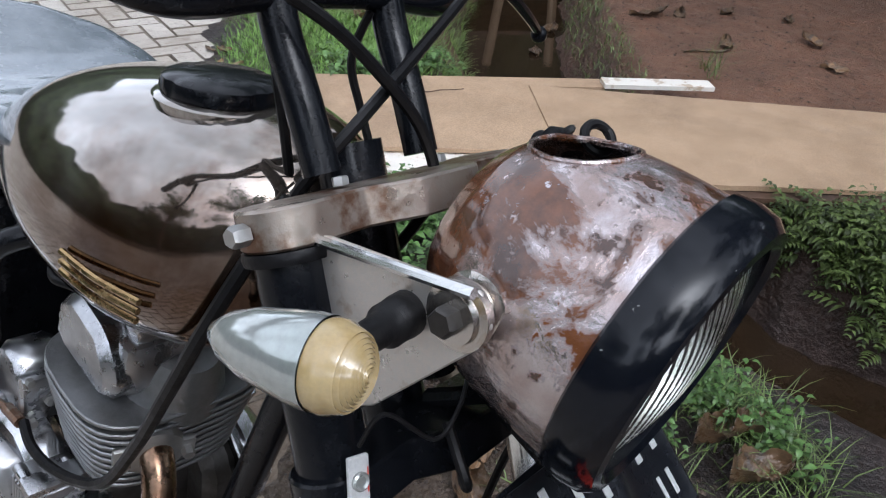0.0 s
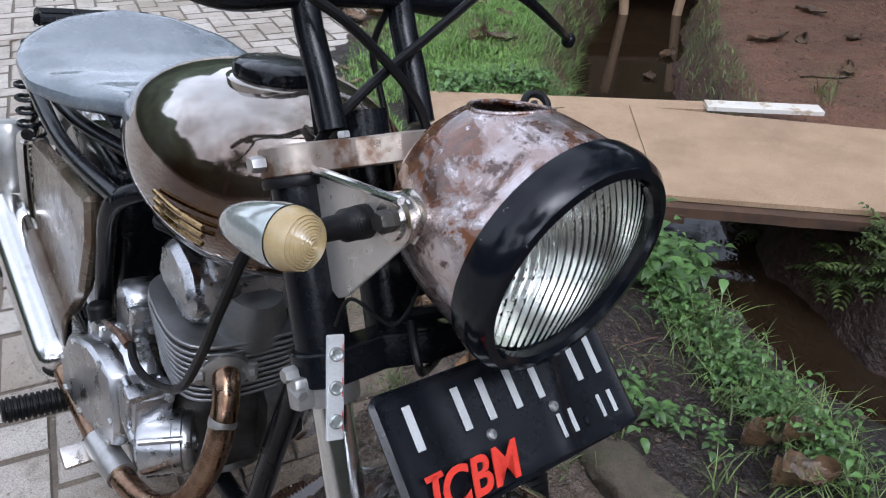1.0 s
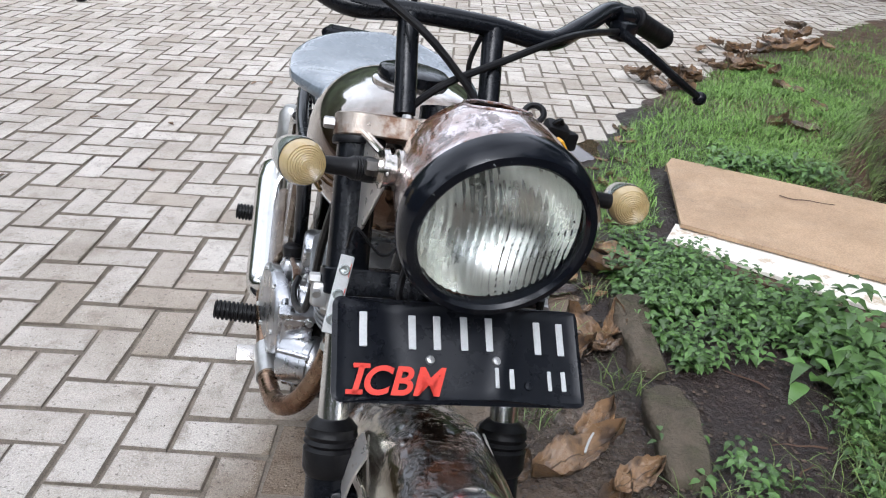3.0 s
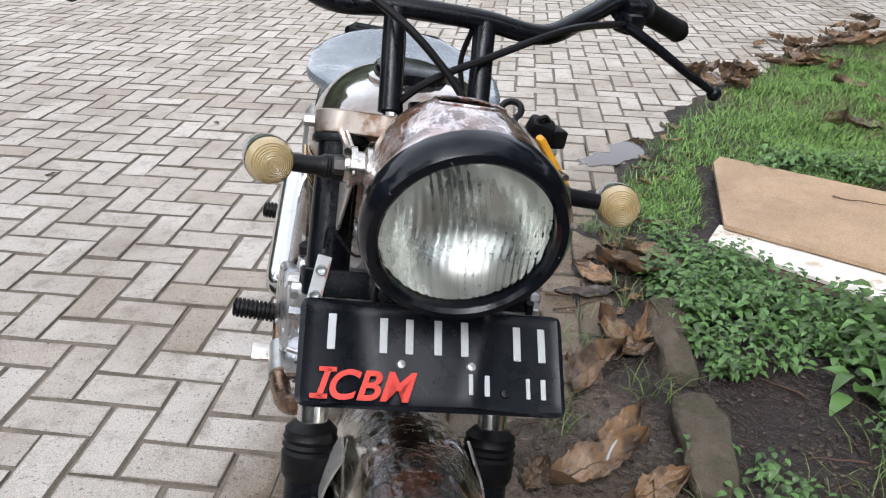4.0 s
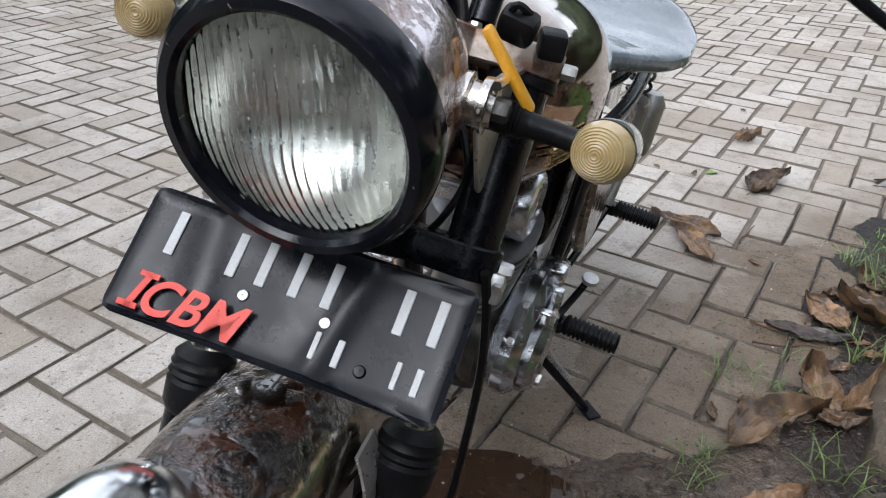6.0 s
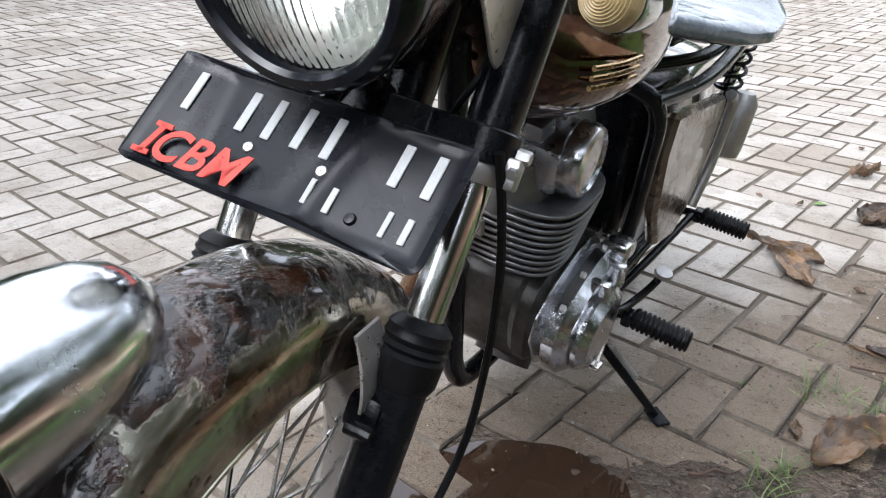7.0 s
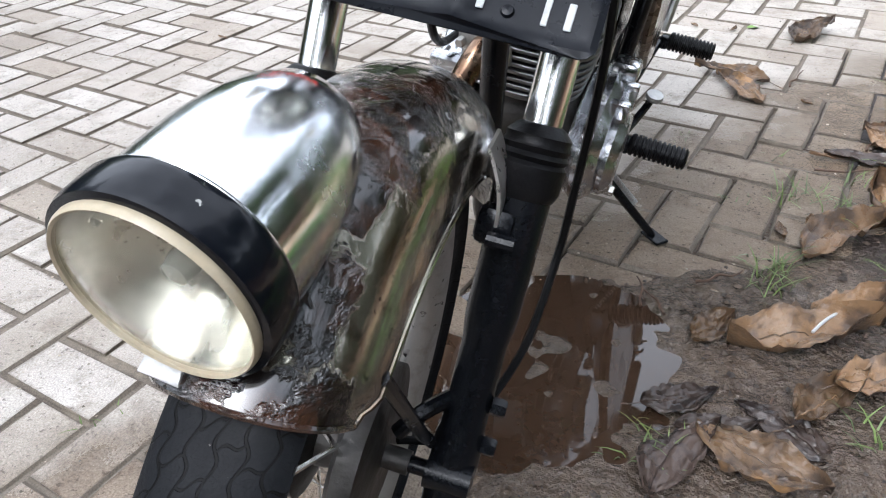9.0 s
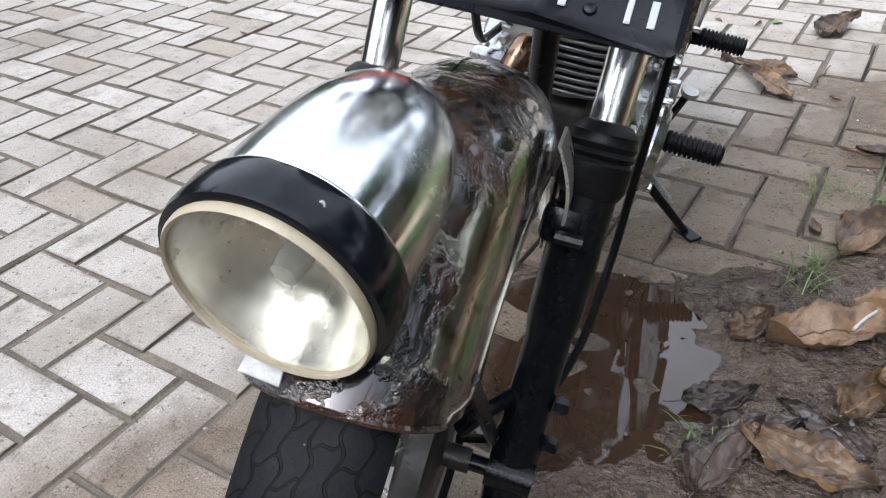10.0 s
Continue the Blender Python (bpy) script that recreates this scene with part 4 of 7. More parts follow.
def fender_lamp():
    c = Vector((-0.029, -0.289, 0.650))
    n = Vector((-0.078, -math.cos(radians(10.8)), -math.sin(radians(10.8))))
    f = frame_to(c, n, (0, 0, 1)) @ Matrix.Scale(1.05, 4)
    bm = B()
    prof = [(0.0560, -0.012), (0.0560, -0.03), (0.0555, -0.05), (0.0540, -0.075), (0.0505, -0.10), (0.044, -0.124), (0.0345, -0.143), (0.021, -0.156), (0.008, -0.161), (0.0005, -0.162)]
    lathe(bm, prof, f, 56)
    lamp = part("fender_lamp", bm, POLISHED, bike, "polished bullet lamp on the front fender")
    bm = B()
    lathe(bm, [(0.0560, -0.027), (0.0590, -0.026), (0.0604, -0.022), (0.0606, -0.004), (0.0595, 0.000), (0.0545, 0.001), (0.0545, -0.02)], f, 56)
    part("rim_band", bm, CHIPPED, lamp, "black band behind the lamp rim")
    bm = B()
    lathe(bm, [(0.0575, -0.0285), (0.0585, -0.027), (0.0575, -0.0255)], f, 56)
    part("bead", bm, CHROME, lamp)
    bm = B()
    lathe(bm, [(0.0545, -0.002), (0.0555, 0.001), (0.0553, 0.004), (0.0540, 0.006), (0.0525, 0.005), (0.0520, 0.0), (0.0525, -0.004)], f, 56)
    part("rim_ring", bm, AGED, lamp, "yellowed inner lamp rim")
    bm = B()
    round_lens(bm, 0.0525, 0.010, f @ Matrix.Translation((0, 0, 0.003)), 16, 56, 0)
    g = part("lens", bm, FROSTED, lamp, "clear lamp glass")
    g.visible_shadow = False
    bm = B()
    lathe(bm, [(0.0520, 0.0), (0.0475, -0.013), (0.039, -0.026), (0.027, -0.037), (0.010, -0.041)], f, 40)
    part("reflector", bm, MIRROR, lamp, "bright lamp reflector")
    bm = B()
    lathe(bm, [(0.008, -0.041), (0.009, -0.02), (0.007, -0.012), (0, -0.009)], f, 20)
    part("bulb", bm, LAMP_SHELL, lamp)
    bm = B()
    box(bm, (0.03, 0.05, 0.05), f @ Matrix.Translation((0, -0.052, -0.06)), 0.008)
    part("lamp_foot", bm, BLACK, lamp)


fender_lamp()


def indicator(s):
    c = Vector((-0.180, 0.094, 0.906)) if s < 0 else Vector((0.190, 0.100, 0.898))
    stalk = Vector((s * 0.106, 0.108, 0.900))
    f = frame_to(c, (-s * 0.22, -0.96, 0.16), (0, 0, 1))
    bm = B()
    lathe(bm, [(0.0235, 0.0), (0.0235, -0.008), (0.0215, -0.022), (0.0185, -0.040), (0.013, -0.056), (0.006, -0.066), (0.0003, -0.069)], f, 64)
    body = part("indicator", bm, LAMP_SHELL, bike, "bullet turn signal with clouded amber lens")
    bm = B()
    prof = [(0.0225, 0.0), (0.0232, 0.002), (0.0232, 0.006), (0.0226, 0.0085), (0.0212, 0.0120)]
    for i in range(9):
        r = 0.019 * (1 - i / 9)
        z = 0.0075 + 0.0165 * math.sqrt(1 - (r / 0.0222) ** 2)
        prof += [(r + 0.001, z), (r + 0.0004, z + 0.0008), (r - 0.0004, z + 0.0002)]
    prof.append((0.0002, 0.0240))
    lathe(bm, prof, f, 72)
    part("amber_lens", bm, AMBER, body, "clouded amber lens with rings")
    bm = B()
    d = (c - stalk)
    g = frame_to(stalk, d)
    L = d.length - 0.012
    prof = [(0.0125, -0.012)]
    for i in range(4):
        prof += [(0.0128, 0.012 + i * 0.003), (0.0118, 0.0135 + i * 0.003)]
    prof = [(0.0135, -0.014), (0.0135, 0.006)] + prof[1:] + [(0.0095, 0.028), (0.0085, L)]
    lathe(bm, prof, g, 20, True)
    part("stalk", bm, RUBBER, body, "black rubber stalk")


indicator(-1)
indicator(1)


def handlebar():
    bm = B()
    tube(bm, [(-0.4, 0.48, 1.034), (-0.3, 0.432, 1.062), (-0.25, 0.4, 1.068), (-0.19, 0.345, 1.048), (-0.13, 0.306, 1.027), (-0.05, 0.3, 1.033), (0.05, 0.3, 1.033), (0.13, 0.306, 1.027), (0.19, 0.345, 1.048), (0.25, 0.4, 1.068), (0.3, 0.432, 1.062), (0.4, 0.48, 1.034)], 0.0125, 16, True)
    bar = part("handlebar", bm, BLACK, bike, "black T-shaped handlebar on risers")
    for s in (-1, 1):
        bm = B()
        tube(bm, [fork_at(0.925, s * 0.052, -0.022), (s * 0.053, 0.262, 0.965), (s * 0.054, 0.288, 1.005), (s * 0.054, 0.300, 1.03)], 0.0135, 16, True)
        part("riser", bm, BLACK, bar)
    for s in (-1, 1):
        bm = B()
        prof = [(0.0165, 0.0), (0.019, 0.003), (0.019, 0.008)]
        for i in range(14):
            prof += [(0.0155, 0.01 + i * 0.006), (0.0162, 0.0125 + i * 0.006)]
        prof += [(0.0172, 0.097), (0.012, 0.101)]
        lathe(bm, prof, frame_to((s * 0.308, 0.436, 1.061), (s * 0.86, 0.42, -0.25)), 20, True)
        part("grip", bm, RUBBER, bar, "black rubber grip")
        bm = B()
        box(bm, (0.03, 0.028, 0.036), frame_to((s * 0.276, 0.395, 1.046), (s * 0.85, 0.52, 0)), 0.006)
        lathe(bm, [(0.0165, -0.016), (0.0165, 0.016)], frame_to((s * 0.274, 0.412, 1.062), (s * 0.85, 0.52, 0)), 18, True)
        part("lever_perch", bm, BLACK, bar)
        bm = B()
        pts = bezier([(s * 0.262, 0.372, 1.046), (s * 0.31, 0.360, 1.025), (s * 0.368, 0.364, 0.998), (s * 0.423, 0.379, 0.975)], 8)
        tube(bm, pts, [0.0075, 0.0052], 10)
        bmesh.ops.create_uvsphere(bm, u_segments=16, v_segments=10, radius=0.0105, matrix=Matrix.Translation((s * 0.426, 0.380, 0.973)))
        part("lever", bm, BLACK, bar, "black lever with ball end")
    for s in (-1, 1):
        bolt(bar, fork_at(0.924, s * 0.052, -0.004), FORK_UP, 0.006, 0.006)
    # cables
    for pts, r in (
        ([(0.265, 0.385, 1.045), (0.16, 0.300, 1.040), (0.06, 0.262, 1.000), (-0.02, 0.240, 0.960), (-0.055, 0.26, 0.90), (-0.02, 0.30, 0.84)], 0.0048),
        ([(-0.265, 0.385, 1.045), (-0.14, 0.285, 1.060), (-0.06, 0.255, 1.030), (0.0, 0.238, 0.985), (0.035, 0.225, 0.945), (0.045, 0.215, 0.90), (0.04, 0.24, 0.84)], 0.0048),
        ([(-0.05, 0.31, 1.05), (-0.038, 0.315, 0.99), (-0.034, 0.30, 0.93), (-0.02, 0.30, 0.87)], 0.004),
        ([(0.04, 0.30, 1.02), (0.036, 0.31, 0.98), (0.044, 0.30, 0.94), (0.05, 0.27, 0.88)], 0.0035),
    ):
        bm = B()
        tube(bm, pts, r, 8, True)
        part("cable", bm, RUBBER, bar, "black control cable")


handlebar()


def number_plate():
    c = Vector((0.001, 0.005, 0.750))
    up = Vector((0, 0.753, 0.658))
    f = Matrix((Vector((1, 0, 0)), up, Vector((1, 0, 0)).cross(up))).transposed().to_4x4()
    f = Matrix.Translation(c) @ f

    def warp(x, y):
        return 0.0030 * math.sin(x * 38 + 0.6) * (1 - abs(y) * 4) + 0.0040 * math.exp(-((x - 0.045 - 0.2 * y) / 0.010) ** 2) - 0.0032 * math.exp(-((x + 0.075 + 0.15 * y) / 0.016) ** 2)

    W, H, R = 0.137, 0.0535, 0.010
    bm = B()
    nx, ny = 56, 22

    def outline(x, y, grow=1.0):
        # round the corners of the rectangle
        qx, qy = max(0, abs(x) - (W - R)), max(0, abs(y) - (H - R))
        q = math.hypot(qx, qy)
        if q > R:
            x = math.copysign(W - R + qx * R / q, x)
            y = math.copysign(H - R + qy * R / q, y)
        return x, y

    front, back = [], []
    for j in range(ny + 1):
        rf, rb = [], []
        for i in range(nx + 1):
            x, y = outline(W * (2 * i / nx - 1), H * (2 * j / ny - 1))
            edge = min(W - abs(x), H - abs(y))
            lip = 0.0016 * (sstep(0.009, 0.0065, edge) - sstep(0.0035, 0.0, edge) * 1.6)
            z = warp(x, y) + lip
            rf.append(bm.verts.new(f @ Vector((x, y, z))))
            rb.append(bm.verts.new(f @ Vector((x, y, z - 0.0014))))
        front.append(rf)
        back.append(rb)
    for g, flip in ((front, False), (back, True)):
        for j in range(ny):
            for i in range(nx):
                q = (g[j][i], g[j][i + 1], g[j + 1][i + 1], g[j + 1][i])
                bm.faces.new(q[::-1] if flip else q)
    ring = [(0, i) for i in range(nx)] + [(j, nx) for j in range(ny)] + [(ny, i) for i in range(nx, 0, -1)] + [(j, 0) for j in range(ny, 0, -1)]
    for (a, b), (p, q) in zip(ring, ring[1:] + ring[:1]):
        bm.faces.new((front[a][b], back[a][b], back[p][q], front[p][q]))
    plate = part("number_plate", bm, PLATE, bike, "black metal number plate with white bars and red lettering")
    for s, t, w, h in [(0.115, 0.31, 0.008, 0.036)] + [(x, 0.31, 0.008, 0.036) for x in (0.305, 0.40, 0.505, 0.605)] + [(0.815, 0.31, 0.008, 0.036), (0.915, 0.31, 0.008, 0.036)] + [(0.625, 0.74, 0.0045, 0.021), (0.69, 0.74, 0.0055, 0.021), (0.855, 0.74, 0.0045, 0.021), (0.915, 0.74, 0.0055, 0.021)]:
        x, y = (s - 0.5) * 2 * W, (0.5 - t) * 2 * H
        bm = B()
        box(bm, (w, h, 0.0016), f @ Matrix.Translation((x, y, warp(x, y) + 0.001)), 0.0006, 1)
        part("bar", bm, WHITE, plate, "raised white bar")
    text = bpy.data.curves.new("lettering", "FONT")
    text.body, text.size, text.extrude, text.offset, text.shear = "ICBM", 0.0400, 0.0006, 0.0009, 0.3
    text.materials.append(RED)
    o = new("lettering", text)
    o.parent = plate
    o["label"] = "hand-painted red letters"
    o.matrix_basis = f @ pose(-0.120, -0.0455, 0.0055)
    text.space_character = 1.02
    for y in (0.0015, 0.0275):
        bm = B()
        box(bm, (0.017, 0.0048, 0.0012), f @ Matrix.Translation((-0.1155 + 0.3 * y, -0.0455 + y, 0.0055)), 0.0004, 1)
        part("serif", bm, RED, plate)
    for s, t in ((0.372, 0.575), (0.628, 0.575), (0.76, 0.80)):
        x, y = (s - 0.5) * 2 * W, (0.5 - t) * 2 * H
        bm = B()
        lathe(bm, [(0.0005, 0.003), (0.004, 0.0025), (0.0052, 0.0)], f @ Matrix.Translation((x, y, warp(x, y))), 16)
        part("rivet", bm, DULL_ALU if s < 0.7 else PLATE, plate)
    bm = B()
    box(bm, (0.02, 0.10, 0.004), f @ Matrix.Translation((0, 0.02, -0.006)), 0.001, 1)
    tube(bm, [f @ Vector((0, 0.05, -0.006)), (0, 0.10, 0.80), (0, 0.15, 0.765)], 0.008, 8)
    part("plate_bracket", bm, BLACK, plate)


number_plate()


# ---- motorcycle body ----
def tank():
    st = [  # v, half width, top, bottom, squareness
        (0.288, 0.030, 0.868, 0.800), (0.295, 0.060, 0.890, 0.770), (0.31, 0.085, 0.905, 0.745), (0.34, 0.112, 0.918, 0.718), (0.38, 0.131, 0.925, 0.700),
        (0.43, 0.144, 0.926, 0.690), (0.49, 0.150, 0.922, 0.688), (0.55, 0.148, 0.912, 0.694), (0.61, 0.138, 0.896, 0.706), (0.67, 0.122, 0.872, 0.722), (0.715, 0.100, 0.846, 0.738), (0.74, 0.074, 0.824, 0.752), (0.752, 0.04, 0.806, 0.764)]
    fine = []
    for i in range(len(st) - 1):
        for k in range(4):
            t = k / 4
            p = [st[max(i - 1, 0)], st[i], st[i + 1], st[min(i + 2, len(st) - 1)]]
            fine.append([0.5 * (2 * p[1][c] + (p[2][c] - p[0][c]) * t + (2 * p[0][c] - 5 * p[1][c] + 4 * p[2][c] - p[3][c]) * t * t + (3 * p[1][c] - p[0][c] - 3 * p[2][c] + p[3][c]) * t ** 3) for c in range(4)])
    fine.append(st[-1])
    rings = []
    for v, hw, top, bot in fine:
        ring = []
        mid = bot + (top - bot) * 0.45
        for i in range(48):
            a = 2 * math.pi * i / 48
            c, s = math.cos(a), math.sin(a)
            u = hw * math.copysign(abs(c) ** 0.85, c)
            w = mid + (top - mid if s > 0 else mid - bot) * math.copysign(abs(s) ** 0.92, s)
            ring.append((u, v, w))
        rings.append(ring)
    bm = B()
    loft(bm, rings)
    t = part("fuel_tank", bm, TANK, bike, "glossy brown patina teardrop fuel tank", TURNED)
    bm = B()
    f = frame_to((-0.020, 0.425, 0.916), (0, 0.02, 1))
    lathe(bm, [(0.056, -0.004), (0.057, 0.004), (0.052, 0.007), (0.047, 0.007)], f, 36)
    part("filler_neck", bm, TANK, t, "", TURNED)
    bm = B()
    prof = []
    k = 64
    rings = []
    for r, h in ((0.047, 0.006), (0.050, 0.008), (0.051, 0.012), (0.049, 0.020), (0.044, 0.0225), (0.02, 0.024), (0.001, 0.0245)):
        rings.append([f @ Vector(((r - (0.0022 if i % 8 < 2 and 0.01 < h < 0.026 else 0)) * math.cos(2 * math.pi * i / k), (r - (0.0022 if i % 8 < 2 and 0.01 < h < 0.026 else 0)) * math.sin(2 * math.pi * i / k), h)) for i in range(k)])
    loft(bm, rings)
    part("filler_cap", bm, BLACK, t, "black notched filler cap", TURNED)
    for i in range(3):
        for s in (-1, 1):
            bm = B()
            w = 0.792 - i * 0.0125
            pts = [(s * (0.143 - 0.002 * i), 0.345 + 0.006 * i, w), (s * (0.150 - 0.002 * i), 0.39 + 0.006 * i, w + 0.001), (s * (0.1535 - 0.002 * i), 0.44 + 0.006 * i, w + 0.002)]
            pts = [(x + s * (-0.012 if j == 0 else -0.006 if j == 1 else -0.004), y, z) for j, (x, y, z) in enumerate(pts)]
            tube(bm, pts, 0.0032, 8, True)
            part("tank_rib", bm, BRASS, t, "raised worn brass stripe", TURNED)
    return t


tank()


def seat():
    bm = B()
    rings = []
    for i in range(33):
        t = i / 32
        v = 0.70 + 0.46 * t
        hw = 0.055 + 0.150 * sstep(0.0, 0.55, t)
        end = math.sqrt(max(0.0, 1 - (max(0, t - 0.62) / 0.38) ** 2.4)) if t > 0.62 else 1
        hw = max(0.004, hw * end)
        th = 0.045 * (0.35 + 0.65 * min(1, end + 0.1)) * (0.6 + 0.4 * sstep(0, 0.2, t))
        top = 0.806 - 0.035 * math.sin(t * math.pi) + 0.03 * t
        ring = []
        for j in range(32):
            a = 2 * math.pi * j / 32
            c, s = math.cos(a), math.sin(a)
            u = hw * math.copysign(abs(c) ** 0.55, c)
            w = top - th / 2 + th / 2 * math.copysign(abs(s) ** 0.6, s)
            w += 0.003 * noise.noise((u * 30, v * 30, 1))
            ring.append((u + 0.016, v, w))
        rings.append(ring)
    loft(bm, rings)
    st = part("seat", bm, VINYL, bike, "grey-black vinyl solo saddle, creased at the edge", TURNED)
    # sprung base and tail piece
    bm = B()
    box(bm, (0.20, 0.30, 0.016), pose(0, 0.95, 0.742), 0.006)
    part("seat_pan", bm, BLACK, st, "", TURNED)
    bm = B()
    for s in (-1, 1):
        tube(bm, [(s * 0.10, 1.06, 0.72), (s * 0.105, 1.22, 0.735), (s * 0.09, 1.36, 0.745), (0, 1.42, 0.75)], 0.008, 10, True)
    for v in (1.2, 1.28, 1.35):
        box(bm, (0.2, 0.03, 0.008), pose(0, v, 0.745), 0.002, 1)
    part("tail_rack", bm, DULL_ALU, bike, "grey slotted tail rack", TURNED)


seat()


def chassis():
    bm = B()
    tube(bm, [(0, 0.29, 0.80), (0, 0.31, 0.70), (0, 0.40, 0.42), (0, 0.46, 0.25), (0, 0.56, 0.205), (0, 0.86, 0.205)], 0.017, 14, True)
    fr = part("chassis", bm, BLACK, bike, "black tubular frame", TURNED)
    bm = B()
    tube(bm, [(0, 0.27, 0.84), (0, 0.45, 0.75), (0, 0.70, 0.70), (0, 0.80, 0.66)], 0.02, 14, True)
    part("spine_tube", bm, BLACK, fr, "", TURNED)
    for s in (-1, 1):
        for name, pts, r in (
            ("seat_rail", [(s * 0.05, 0.72, 0.70), (s * 0.115, 0.95, 0.70), (s * 0.125, 1.15, 0.715), (s * 0.115, 1.36, 0.72)], 0.012),
            ("down_rail", [(s * 0.06, 0.62, 0.715), (s * 0.13, 0.67, 0.68), (s * 0.130, 0.74, 0.56), (s * 0.118, 0.81, 0.40), (s * 0.11, 0.86, 0.25)], 0.014),
            ("rear_rail", [(s * 0.128, 0.66, 0.685), (s * 0.15, 0.90, 0.685), (s * 0.145, 1.22, 0.72)], 0.013),
            ("swingarm", [(s * 0.10, 0.90, 0.27), (s * 0.105, 1.08, 0.28), (s * 0.11, 1.30, 0.30)], 0.016),
            ("lower_rail", [(s * 0.10, 0.84, 0.22), (s * 0.13, 1.05, 0.26), (s * 0.15, 1.26, 0.29)], 0.009),
        ):
            bm = B()
            tube(bm, pts, r, 12, True)
            part(name, bm, BLACK, fr, "", TURNED)
    # central box under the seat
    bm = B()
    box(bm, (0.17, 0.26, 0.30), pose(0, 0.99, 0.50), 0.03, 3)
    part("air_box", bm, BLACK, fr, "", TURNED)
    # shocks with springs
    for s in (-1, 1):
        top, low = Vector((s * 0.135, 1.24, 0.70)), Vector((s * 0.125, 1.30, 0.33))
        bm = B()
        tube(bm, [low, top], 0.012, 12)
        tube(bm, [low, low + (top - low) * 0.4], 0.02, 14)
        sh = part("shock_absorber", bm, CHROME, bike, "coil-over rear shock", TURNED)
        bm = B()
        f = frame_to(low + (top - low) * 0.3, top - low)
        L = (top - low).length * 0.66
        pts = [f @ Vector((0.024 * math.cos(a), 0.024 * math.sin(a), L * a / (2 * math.pi * 9))) for a in [i * math.pi / 8 for i in range(16 * 9 + 1)]]
        tube(bm, pts, 0.0042, 6)
        part("spring", bm, BLACK, sh, "", TURNED)
        bm = B()
        lathe(bm, [(0.03, -0.02), (0.033, 0.0), (0.033, 0.10), (0.02, 0.12)], frame_to((s * 0.165, 1.30, 0.46), (0, 0.05, 1)), 20, True)
        part("shock_cover", bm, DULL_ALU, sh, "", TURNED)
    # small rack plate behind the saddle
    bm = B()
    ring = [(-0.115, 1.215, 0.800), (-0.100, 1.315, 0.790), (0.100, 1.315, 0.790), (0.115, 1.215, 0.800)]
    tube(bm, ring + ring[:1], 0.011, 8)
    for x in (-0.045, 0.045):
        tube(bm, [(x, 1.215, 0.800), (x * 0.8, 1.315, 0.790)], 0.009, 8)
    for x in (-0.085, 0.085):
        tube(bm, [(x, 1.25, 0.795), (x, 1.20, 0.745), (x, 1.12, 0.735)], 0.008, 8)
    part("rear_rack", bm, BLACK, bike, "small black rack behind the saddle", TURNED)
    # rear mudguard
    bm = B()
    rings = []
    for i in range(25):
        f = radians(140 - 120 * i / 24)
        ring = []
        for layer, sg in ((0, 1), (1, -1)):
            for j in range(11):
                al = (j / 10 * 2 - 1) * sg * 1.45
                r = 0.30 + (0.05 - 0.002 * layer) * max(0, math.cos(al)) ** 0.7
                ring.append((0.075 * math.sin(al), 1.27 + r * math.cos(f), 0.30 + r * math.sin(f)))
        rings.append(ring)
    loft(bm, rings)
    part("rear_fender", bm, CHROME, bike, "bright rear mudguard", TURNED)
    # side covers
    for s in (-1, 1):
        bm = B()
        out = [(0.745, 0.655), (1.14, 0.605), (1.17, 0.57), (1.155, 0.38), (1.06, 0.32), (0.92, 0.35), (0.82, 0.45), (0.752, 0.58)]
        prism(bm, out, 0.024, Matrix(((0, 0, 1, s * 0.142), (1, 0, 0, 0), (0, 1, 0, 0), (0, 0, 0, 1))), 0.008)
        c = part("side_cover", bm, COVER, bike, "brown lacquered side panel", TURNED)
        bm = B()
        tube(bm, [(s * 0.156, 1.17, 0.60), (s * 0.160, 1.205, 0.57), (s * 0.160, 1.20, 0.45), (s * 0.155, 1.17, 0.35)], 0.011, 10, True)
        part("cover_rail", bm, CHROME if s < 0 else DULL_ALU, c, "", TURNED)


chassis()


